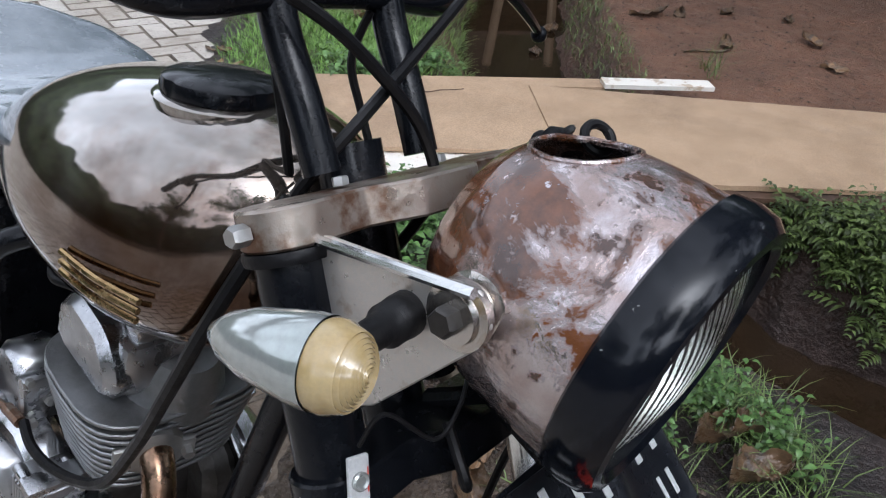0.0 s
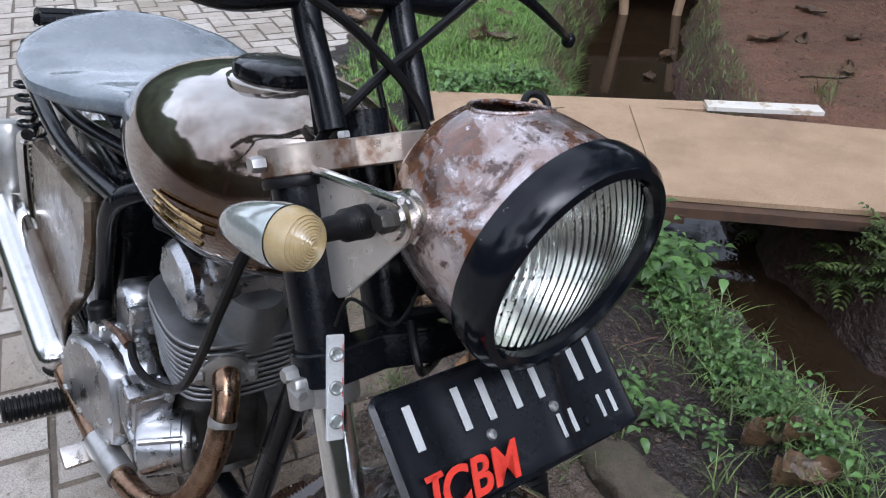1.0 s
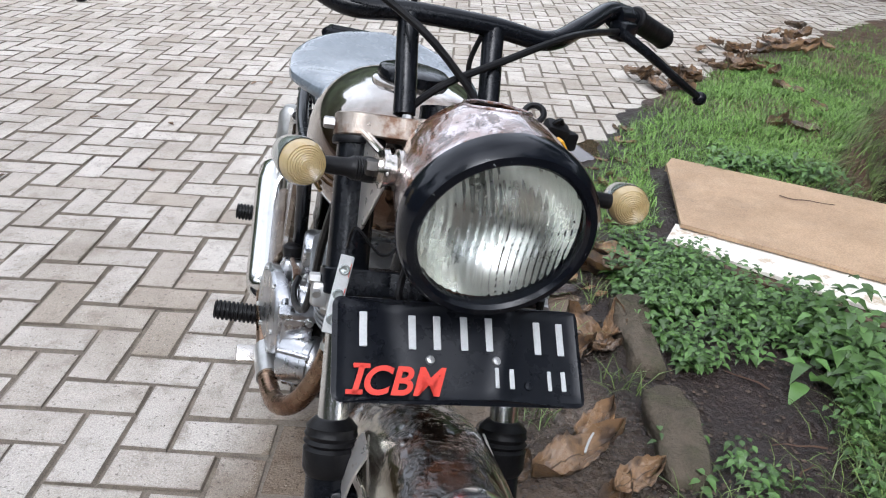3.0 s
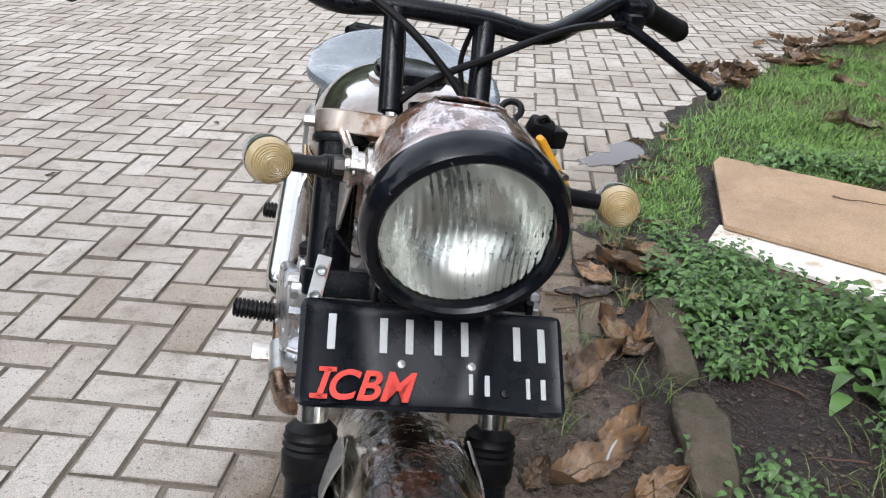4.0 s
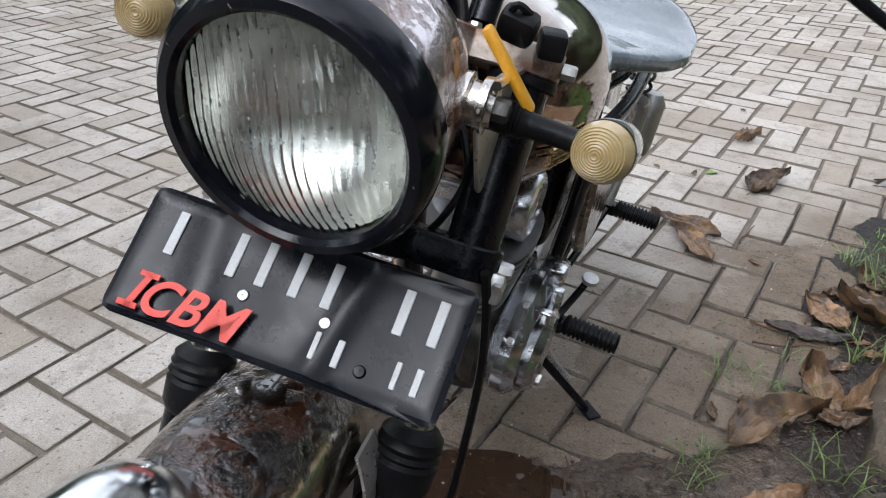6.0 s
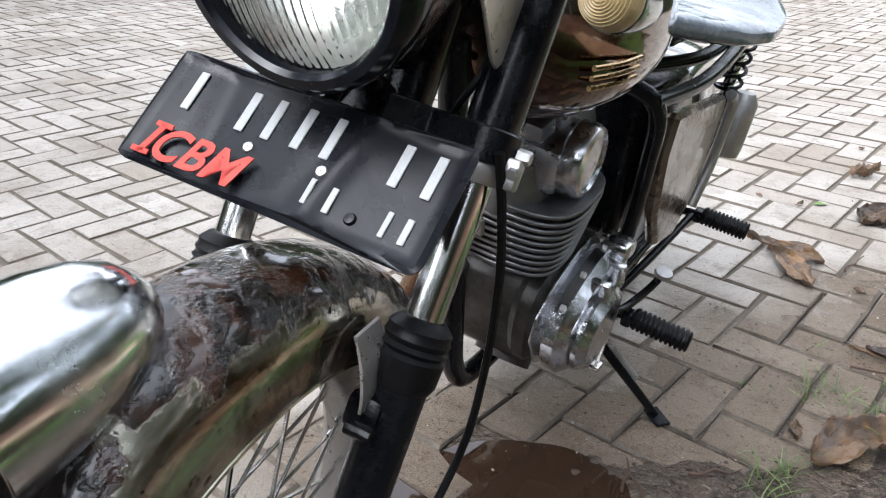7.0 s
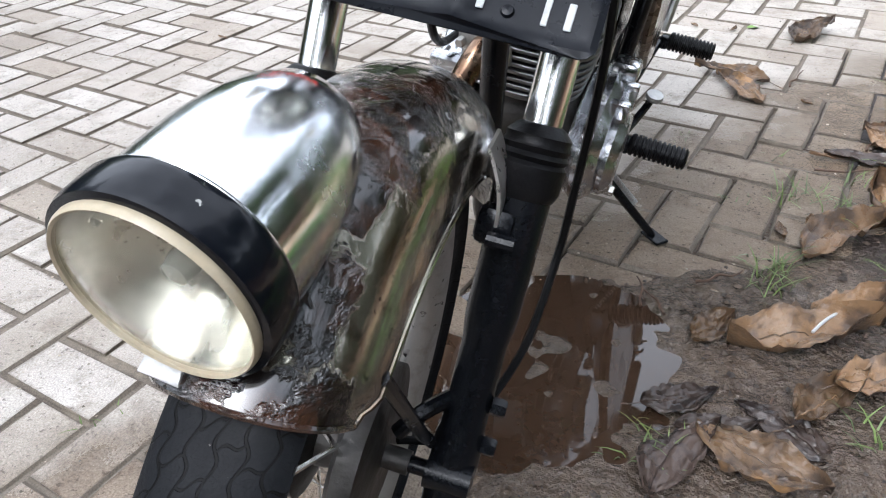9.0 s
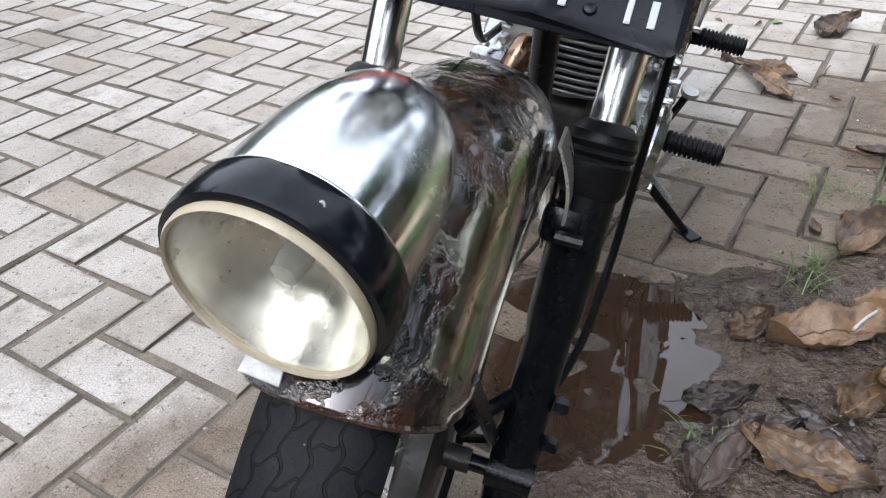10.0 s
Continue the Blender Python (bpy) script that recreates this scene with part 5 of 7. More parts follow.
def engine():
    bm = B()
    box(bm, (0.17, 0.26, 0.17), pose(0, 0.685, 0.315), 0.035, 3)
    eng = part("engine", bm, CASE, bike, "air-cooled single-cylinder engine with polished covers", TURNED)
    lean = pose(0, 0.578, 0.425, 8, 0, 0)
    for i in range(10):
        bm = B()
        k = 1.0 - 0.022 * max(0, 8 - i)
        wx, wy = 0.112 * k, 0.094 * k
        out = []
        for j in range(32):
            t = 2 * math.pi * j / 32
            c, s = math.cos(t), math.sin(t)
            out.append((wx * math.copysign(abs(c) ** 0.6, c), wy * math.copysign(abs(s) ** 0.6, s)))
        prism(bm, out, 0.0062, lean @ Matrix.Translation((0, 0, 0.020 + i * 0.0128)), 0.0014)
        part("cooling_fin", bm, FIN, eng, "", TURNED)
    bm = B()
    lathe(bm, [(0.058, 0.0), (0.058, 0.15)], lean, 24, True)
    part("barrel", bm, FIN, eng, "", TURNED)
    bm = B()
    box(bm, (0.150, 0.125, 0.075), lean @ Matrix.Translation((0, 0, 0.185)), 0.018, 2)
    box(bm, (0.10, 0.05, 0.03), lean @ Matrix.Translation((-0.01, -0.03, 0.23)), 0.01, 2)
    box(bm, (0.10, 0.05, 0.03), lean @ Matrix.Translation((-0.01, 0.04, 0.23)), 0.01, 2)
    hd = part("cylinder_head", bm, CAST, eng, "cast alloy cylinder head", TURNED)
    bm = B()
    lathe(bm, [(0.050, -0.012), (0.054, -0.008), (0.054, 0.012), (0.050, 0.020), (0.043, 0.023), (0.041, 0.019), (0.0005, 0.018)], frame_to(lean @ Vector((0.078, -0.005, 0.192)), (1, 0, 0)), 40, True)
    part("head_cover", bm, ALU, hd, "round polished end cover", TURNED)
    # rocker box with ribs and round caps on the right of the head
    flank = lean @ Matrix(((0, 0, 1, -0.070), (1, 0, 0, 0), (0, 1, 0, 0.16), (0, 0, 0, 1)))
    bm = B()
    prism(bm, [(-0.062, 0.0), (-0.058, 0.035), (-0.030, 0.068), (0.030, 0.074), (0.062, 0.052), (0.070, 0.0), (0.045, -0.012), (-0.045, -0.012)], 0.040, flank, 0.010)
    part("rocker_box", bm, CAST, hd, "cast alloy rocker box", TURNED)
    lie = frame_to((-0.066, 0.622, 0.603), (0.01, -0.96, -0.24))
    bm = B()
    lathe(bm, [(0.004, -0.012), (0.016, -0.008), (0.018, 0.0), (0.018, 0.108), (0.0145, 0.114), (0.0105, 0.114), (0.0100, 0.100), (0.0, 0.100)], lie, 24)
    tb = part("rocker_tube", bm, CAST, hd, "ribbed alloy rocker tube", TURNED)
    for j in range(5):
        bm = B()
        box(bm, (0.0032, 0.010, 0.080), lie @ Matrix.Rotation(radians(-64 + 32 * j), 4, "Z") @ Matrix.Translation((0, 0.018, 0.052)), 0.001, 1)
        part("rocker_rib", bm, CAST, tb, "", TURNED)
    bm = B()
    lathe(bm, [(0.060, -0.02), (0.056, 0.0), (0.047, 0.030), (0.040, 0.046), (0.026, 0.054), (0.0, 0.057)], frame_to(lean @ Vector((0.000, -0.040, 0.146)), lean.to_3x3() @ Vector((0.05, -0.15, 1))), 32)
    part("valve_cover", bm, FIN, hd, "smooth domed valve cover", TURNED)
    bm = B()
    tube(bm, [lean @ Vector((-0.05, -0.02, 0.21)), lean @ Vector((-0.085, 0.015, 0.25)), lean @ Vector((-0.10, 0.05, 0.25)), lean @ Vector((-0.07, 0.10, 0.25))], 0.0055, 10, True)
    tube(bm, [lean @ Vector((-0.05, -0.02, 0.205)), lean @ Vector((-0.065, -0.005, 0.225))], 0.011, 12)
    part("plug_lead", bm, RUBBER, hd, "black spark plug lead and cap", TURNED)
    # right covers
    yz = lambda u: Matrix(((0, 0, 1, u), (1, 0, 0, 0), (0, 1, 0, 0), (0, 0, 0, 1)))
    bm = B()
    prism(bm, [(0.575, 0.262), (0.565, 0.345), (0.585, 0.425), (0.645, 0.452), (0.735, 0.440), (0.795, 0.375), (0.790, 0.285), (0.735, 0.228), (0.640, 0.222)], 0.05, yz(-0.108), 0.012)
    rc = part("clutch_cover", bm, ALU, eng, "polished right engine cover", TURNED)
    bm = B()
    slant = Matrix(((-0.20, 0, 1, -0.020), (1, 0, 0, 0), (0, 1, 0, 0), (0, 0, 0, 1)))
    prism(bm, [(0.612, 0.300), (0.606, 0.350), (0.620, 0.425), (0.690, 0.442), (0.755, 0.425), (0.790, 0.365), (0.785, 0.305), (0.735, 0.285), (0.645, 0.282)], 0.030, slant, 0.006)
    part("cover_plate", bm, CAST, rc, "smooth polished outer cover", TURNED)
    # ribbed pump housing on the cover's front, with bosses
    bm = B()
    box(bm, (0.056, 0.060, 0.078), pose(-0.116, 0.585, 0.390, 8, 0, 0), 0.006, 2)
    box(bm, (0.070, 0.030, 0.018), pose(-0.118, 0.566, 0.428, 8, 0, 0), 0.005, 2)
    box(bm, (0.060, 0.040, 0.012), pose(-0.112, 0.572, 0.352, 8, 0, 0), 0.004, 2)
    ph = part("pump_housing", bm, CAST, rc, "ribbed cast housing", TURNED)
    for i in range(6):
        bm = B()
        box(bm, (0.007, 0.0032, 0.074 - 0.003 * i), pose(-0.146, 0.572 + i * 0.0078, 0.388, 8, 0, 0), 0.001, 1)
        part("housing_rib", bm, CAST, ph, "", TURNED)
    for u, v, w in ((-0.142, 0.566, 0.424), (-0.096, 0.552, 0.421), (-0.142, 0.560, 0.352), (-0.094, 0.556, 0.372)):
        bm = B()
        tube(bm, [(u, v + 0.040, w + 0.004), (u, v - 0.004, w)], 0.0075, 14)
        part("boss", bm, CAST, ph, "", TURNED)
        bolt(ph, (u, v - 0.004, w), (0, -1, 0), 0.0055, 0.006, DULL_ALU, TURNED)
    # starter motor lying across the front of the case
    across = frame_to((-0.130, 0.567, 0.335), (0.90, -0.42, 0.10))
    bm = B()
    lathe(bm, [(0.030, -0.006), (0.044, 0.0), (0.046, 0.006), (0.046, 0.046), (0.0485, 0.048), (0.0485, 0.060), (0.046, 0.062), (0.046, 0.068), (0.043, 0.073), (0.036, 0.075), (0.034, 0.072), (0.014, 0.072), (0.012, 0.077), (0.0, 0.078)], across, 40, True)
    sm = part("starter_motor", bm, CAST, eng, "polished drum-shaped starter motor", TURNED)
    for a in (0.6, 2.4, 4.4):
        bm = B()
        tube(bm, [across @ Vector((0.050 * math.cos(a), 0.050 * math.sin(a), 0.004)), across @ Vector((0.050 * math.cos(a), 0.050 * math.sin(a), 0.064))], 0.0050, 10)
        part("tie_bolt", bm, CAST, sm, "", TURNED)
    # clutch release housing with its black cap and cable arm
    bm = B()
    box(bm, (0.052, 0.064, 0.046), pose(-0.128, 0.742, 0.422, -14, 6, 0), 0.010, 2)
    rh = part("release_housing", bm, CAST, rc, "", TURNED)
    bm = B()
    lathe(bm, [(0.017, -0.010), (0.018, 0.0), (0.018, 0.016), (0.014, 0.020), (0.0, 0.021)], frame_to((-0.136, 0.760, 0.446), (-0.1, 0.15, 1)), 20)
    part("rubber_cap", bm, RUBBER, rh, "black rubber cap", TURNED)
    bm = B()
    tube(bm, [(-0.136, 0.735, 0.446), (-0.132, 0.700, 0.455), (-0.127, 0.668, 0.461)], [0.006, 0.005], 8)
    tube(bm, [(-0.128, 0.676, 0.460), (-0.1255, 0.642, 0.460)], 0.0075, 10)
    part("cable_arm", bm, YOKE, rh, "rusty cable arm and adjuster", TURNED)
    # chain cover behind the barrel
    bm = B()
    prism(bm, [(0.662, 0.440), (0.655, 0.500), (0.672, 0.530), (0.712, 0.534), (0.735, 0.510), (0.742, 0.440)], 0.058, yz(-0.090), 0.009)
    box(bm, (0.050, 0.020, 0.072), pose(-0.096, 0.655, 0.480, 6, 0, 0), 0.006, 2)
    cc = part("chain_cover", bm, CAST, eng, "polished cover beside the barrel", TURNED)
    for u, w in ((-0.112, 0.512), (-0.092, 0.477), (-0.112, 0.452)):
        bolt(cc, (u, 0.646, w), (0, -1, 0.1), 0.0058, 0.008, DULL_ALU, TURNED)
    for v, w in ((0.632, 0.297), (0.622, 0.345), (0.655, 0.428), (0.735, 0.422), (0.778, 0.370), (0.772, 0.312), (0.725, 0.296)):
        bolt(rc, (-0.033 - 0.20 * v, v, w), (-1, -0.2, 0), 0.0055, 0.006, DULL_ALU, TURNED)
    # left covers
    bm = B()
    out = [(0.492, 0.335), (0.495, 0.375), (0.54, 0.415), (0.62, 0.442), (0.715, 0.445), (0.765, 0.395), (0.765, 0.30), (0.72, 0.235), (0.62, 0.225), (0.54, 0.268)]
    prism(bm, out, 0.050, yz(0.120), 0.016)
    prism(bm, [(v, w + 0.002) for v, w in out], 0.004, yz(0.094), 0.001)
    lc = part("magneto_cover", bm, ALU, eng, "polished left engine cover", TURNED)
    bm = B()
    prism(bm, [(0.53, 0.315), (0.535, 0.355), (0.565, 0.385), (0.64, 0.40), (0.69, 0.375), (0.69, 0.295), (0.64, 0.255), (0.57, 0.265)], 0.036, yz(0.152), 0.014)
    box(bm, (0.044, 0.060, 0.034), pose(0.136, 0.690, 0.438, -6, 0, 0), 0.009)
    box(bm, (0.030, 0.012, 0.05), pose(0.150, 0.60, 0.405, 30, 0, 0), 0.004)
    box(bm, (0.034, 0.012, 0.05), pose(0.150, 0.655, 0.412, 20, 0, 0), 0.004)
    part("cover_dome", bm, ALU, lc, "", TURNED)
    for v, w in ((0.505, 0.345), (0.52, 0.395), (0.58, 0.425), (0.66, 0.440), (0.75, 0.41), (0.758, 0.31), (0.69, 0.240), (0.57, 0.262)):
        bolt(lc, (0.118, v, w + 0.004), (1, 0, 0), 0.0055, 0.008, DULL_ALU, TURNED)
    bm = B()
    prism(bm, [(0.505, 0.34), (0.508, 0.39), (0.55, 0.425), (0.70, 0.44), (0.72, 0.30), (0.60, 0.24), (0.53, 0.27)], 0.048, yz(0.068), 0.014)
    part("crankcase", bm, CASE, eng, "", TURNED)
    bm = B()
    tube(bm, [(0.02, 0.62, 0.235), (0.02, 0.60, 0.205)], 0.05, 20)
    part("sump", bm, CASE, eng, "", TURNED)
    # carburettor and wiring behind the barrel
    bm = B()
    lathe(bm, [(0.02, 0), (0.02, 0.05), (0.028, 0.055), (0.028, 0.09), (0.03, 0.10), (0.03, 0.14)], frame_to((0.0, 0.60, 0.60), (0, 1, 0.05)), 20, True)
    lathe(bm, [(0.024, -0.05), (0.026, 0.0), (0.02, 0.045)], frame_to((0.0, 0.675, 0.585), (0, 0, 1)), 20, True)
    part("carburettor", bm, DULL_ALU, eng, "", TURNED)
    # exhaust
    bm = B()
    tube(bm, [(-0.038, 0.510, 0.508), (-0.048, 0.466, 0.500), (-0.062, 0.436, 0.456), (-0.080, 0.430, 0.390), (-0.106, 0.445, 0.325), (-0.134, 0.485, 0.286), (-0.150, 0.55, 0.268), (-0.160, 0.63, 0.264), (-0.168, 0.72, 0.272), (-0.180, 0.84, 0.305)], 0.0185, 18, True)
    ex = part("exhaust_pipe", bm, HEATED, bike, "heat-browned exhaust header", TURNED)
    bm = B()
    tube(bm, [(-0.1545, 0.585, 0.2655), (-0.160, 0.63, 0.264), (-0.165, 0.68, 0.267)], 0.0225, 18, True)
    part("heat_sleeve", bm, DULL_ALU, ex, "", TURNED)
    bm = B()
    port = frame_to((-0.046, 0.476, 0.502), (-0.25, -0.90, -0.20))
    lathe(bm, [(0.024, -0.012), (0.033, -0.010), (0.033, 0.004), (0.024, 0.008)], port, 24, True)
    box(bm, (0.088, 0.030, 0.010), port, 0.004, 2)
    fl = part("exhaust_flange", bm, DULL_ALU, ex, "", TURNED)
    for u in (-0.034, 0.034):
        bolt(fl, port @ Vector((u, 0, 0.004)), port.to_3x3() @ Vector((0, 0, 1)), 0.0075, 0.012, DULL_ALU, TURNED)
    bm = B()
    lathe(bm, [(0.0186, -0.007), (0.0195, -0.003), (0.0195, 0.003), (0.0186, 0.007)], frame_to((-0.063, 0.4355, 0.452), (-0.25, -0.1, -1)), 20, True)
    part("weld_band", bm, DULL_ALU, ex, "grey weld round the pipe", TURNED)
    bm = B()
    lathe(bm, [(0.020, 0), (0.032, 0.006), (0.040, 0.020), (0.043, 0.045), (0.043, 0.37), (0.037, 0.44), (0.018, 0.47)], frame_to((-0.179, 0.83, 0.303), (-0.03, 1, 0.27)), 32, True)
    part("silencer", bm, CHROME, ex, "chrome silencer", TURNED)


engine()


def controls():
    for s, v, w, ln in ((-1, 0.812, 0.258, 0.100), (1, 0.835, 0.240, 0.100), (-1, 1.245, 0.290, 0.095), (1, 1.285, 0.292, 0.095)):
        bm = B()
        rub = s * 0.172
        prof = [(0.008, -0.004), (0.019, 0.0)]
        n = 11
        for i in range(n):
            prof += [(0.0215, 0.004 + i * ln / n), (0.0215, 0.0085 + i * ln / n), (0.0175, 0.0095 + i * ln / n), (0.0175, 0.0118 + i * ln / n)]
        prof += [(0.0215, ln + 0.004), (0.017, ln + 0.008), (0.004, ln + 0.009)]
        lathe(bm, prof, frame_to((rub, v, w), (s, 0.02, -0.02 * s)), 18, True)
        p = part("footpeg", bm, RUBBER, bike, "ribbed black rubber footpeg", TURNED)
        bm = B()
        tube(bm, [(s * 0.10, v, w - 0.01), (rub, v, w)], 0.009, 10)
        box(bm, (0.02, 0.03, 0.03), pose(rub - s * 0.01, v, w - 0.004), 0.005)
        part("peg_mount", bm, BLACK, p, "", TURNED)
    bm = B()
    box(bm, (0.054, 0.036, 0.013), pose(-0.194, 0.672, 0.254, 30, 0, 4), 0.004)
    pd = part("brake_pedal", bm, WORN_CHROME, bike, "worn steel brake pedal pad", TURNED)
    bm = B()
    tube(bm, [(-0.194, 0.672, 0.249), (-0.17, 0.72, 0.240), (-0.15, 0.80, 0.225), (-0.13, 0.85, 0.22)], 0.009, 10, True)
    part("pedal_arm", bm, BLACK, pd, "", TURNED)
    bm = B()
    pts = [Vector((-0.15, 0.83, 0.34)) + Vector((0.012 * math.cos(i * 0.8), i * 0.0011, 0.012 * math.sin(i * 0.8))) for i in range(70)]
    tube(bm, pts, 0.0022, 5)
    part("return_spring", bm, DULL_ALU, pd, "", TURNED)
    bm = B()
    tube(bm, [(0.12, 0.73, 0.30), (0.15, 0.78, 0.275), (0.165, 0.86, 0.272), (0.178, 0.905, 0.29), (0.185, 0.90, 0.315)], 0.0075, 10, True)
    sh = part("gear_lever", bm, BLACK, bike, "black heel-toe gear lever", TURNED)
    bm = B()
    lathe(bm, [(0.016, -0.004), (0.018, 0), (0.016, 0.006), (0.0, 0.007)], frame_to((0.187, 0.90, 0.315), (0.1, -0.2, 1)), 18)
    part("lever_pad", bm, DULL_ALU, sh, "", TURNED)
    bm = B()
    box(bm, (0.022, 0.028, 0.01), pose(0.165, 0.655, 0.235), 0.004)
    tube(bm, [(0.165, 0.66, 0.235), (0.15, 0.74, 0.26)], 0.006, 8)
    part("toe_pad", bm, WORN_CHROME, sh, "", TURNED)
    # side stand
    foot = TURNED.inverted() @ ROOT.inverted() @ Vector((0.200, 0.820, 0.006))
    hinge = Vector((0.115, 0.775, 0.215))
    bm = B()
    tube(bm, [hinge, hinge.lerp(foot, 0.5), foot], [0.010, 0.008], 10)
    box(bm, (0.03, 0.04, 0.05), pose(0.105, 0.775, 0.22), 0.006)
    sd = part("side_stand", bm, BLACK, bike, "black side stand standing on the paving", TURNED)
    bm = B()
    box(bm, (0.030, 0.055, 0.006), Matrix.Translation((0.205, 0.818, 0.0045)) @ pose(0, 0, 0, 0, 0, 40), 0.002, 1)
    part("stand_foot", bm, BLACK, sd, "", ROOT.inverted())
    bm = B()
    d = foot - hinge
    f = frame_to(hinge.lerp(foot, 0.12) + Vector((0.016, 0.01, 0)), d)
    pts = [f @ Vector((0.006 * math.cos(i * 0.9), 0.006 * math.sin(i * 0.9), i * 0.00105)) for i in range(100)]
    tube(bm, pts, 0.0016, 5)
    part("stand_spring", bm, DULL_ALU, sd, "", TURNED)


controls()


def front_fittings():
    # light strip hanging from a wire, upright in the world
    bm = B()
    inv = ROOT.inverted()
    top = Vector((-0.103, 0.118, 0.812))
    strip = Matrix.Translation((-0.115, 0.104, 0.762)) @ pose(0, 0, 0, -26, 14, -12)
    box(bm, (0.0155, 0.004, 0.088), inv @ strip, 0.001, 1)
    st = part("led_strip", bm, WHITE, bike, "white three-lamp light strip hanging on a wire")
    for i in (-1, 0, 1):
        bm = B()
        lathe(bm, [(0.0062, 0), (0.0062, 0.002), (0.005, 0.003), (0.0035, 0.0015), (0.0, 0.001)], inv @ strip @ pose(0, -0.002, i * 0.028, 90, 0, 0), 18)
        part("led_cup", bm, LAMP_SHELL, st)
        bm = B()
        tube(bm, [inv @ strip @ Vector((0.006, -0.0024, i * 0.028 - 0.008)), inv @ strip @ Vector((0.006, -0.0024, i * 0.028 + 0.008))], 0.0004, 4)
        part("trace", bm, RED, st)
    bm = B()
    tube(bm, [inv @ (top + Vector((0, 0, 0.0))), (-0.112, 0.105, 0.835), (-0.085, 0.085, 0.815), (-0.065, 0.085, 0.83), (-0.055, 0.09, 0.85)], 0.0016, 6, True)
    part("wire", bm, RUBBER, st)
    # horn and mount behind the lamp
    bm = B()
    lathe(bm, [(0.038, 0), (0.042, 0.012), (0.036, 0.02), (0.02, 0.022), (0.0, 0.018)], frame_to((0.0, 0.16, 0.83), (0, -1, 0.1)), 28, True)
    part("horn", bm, BLACK, bike, "round black horn")
    for pts, r in (
        ([(-0.05, 0.10, 0.80), (-0.06, 0.07, 0.775), (-0.03, 0.09, 0.75), (0.02, 0.12, 0.74)], 0.004),
        ([(-0.060, 0.26, 0.90), (-0.100, 0.285, 0.805), (-0.107, 0.330, 0.708), (-0.102, 0.385, 0.612), (-0.099, 0.445, 0.524), (-0.101, 0.500, 0.486), (-0.103, 0.555, 0.467), (-0.100, 0.605, 0.462), (-0.090, 0.643, 0.466)], 0.0062),
        ([(0.128, 0.112, 0.760), (0.138, 0.125, 0.70), (0.144, 0.145, 0.62), (0.147, 0.155, 0.51), (0.148, 0.135, 0.42), (0.138, 0.06, 0.345), (0.10, -0.03, 0.31), (0.05, -0.07, 0.32)], 0.0045),
        ([(0.06, 0.19, 0.86), (0.085, 0.16, 0.82), (0.075, 0.14, 0.78), (0.05, 0.16, 0.74)], 0.0035),
    ):
        bm = B()
        tube(bm, pts, r, 8, True)
        part("cable", bm, RUBBER, bike, "black cable")
    # yellow tag and clutch of wires on the left bracket
    bm = B()
    box(bm, (0.014, 0.008, 0.07), frame_to((0.108, 0.108, 0.934), (0.035, 0.004, -0.041)), 0.003)
    yt = part("yellow_tag", bm, YELLOW, bike, "yellow plastic strip tied to the bracket")
    bm = B()
    box(bm, (0.03, 0.022, 0.025), pose(0.100, 0.150, 0.955, 20, 10, 0), 0.006)
    box(bm, (0.022, 0.025, 0.022), pose(0.126, 0.172, 0.942, 0, 0, 15), 0.004)
    tube(bm, [(0.09, 0.15, 0.955), (0.098, 0.14, 0.972), (0.112, 0.155, 0.96)], 0.003, 6, True)
    part("switch_block", bm, RUBBER, bike, "black switch block and wires")


front_fittings()


# ---- puddle ----
def puddle():
    bm = B()
    vs = []
    for i in range(64):
        a = 2 * math.pi * i / 64
        r = 1.34 + 0.06 * noise.noise((math.cos(a) * 2, math.sin(a) * 2, 7))
        vs.append(bm.verts.new((0.072 + 0.172 * r * math.cos(a), 0.40 + 0.190 * r * math.sin(a), 0.0)))
    bm.faces.new(vs)
    return tagged(part("puddle", bm, PUDDLE), "shallow brown rain puddle on the muddy paving", "puddle", kind="structure")


puddle()


def wet_patch(x, y, a, b, rz, seed):
    bm = B()
    vs = []
    for i in range(90):
        t = 2 * math.pi * i / 90
        r = 1 + 0.45 * noise.noise((math.cos(t) * 1.6, math.sin(t) * 1.6, seed)) + 0.28 * noise.noise((math.cos(t) * 6, math.sin(t) * 6, seed))
        vs.append(bm.verts.new((a * r * math.cos(t), b * r * math.sin(t), 0)))
    bm.faces.new(vs)
    o = part("puddle", bm, PUDDLE)
    o.matrix_basis = pose(x, y, 0.0026, 0, 0, rz)
    tagged(o, "thin film of rain water on the paving", "puddle", kind="structure")


wet_patch(1.20, 2.42, 0.24, 0.085, 36, 3)


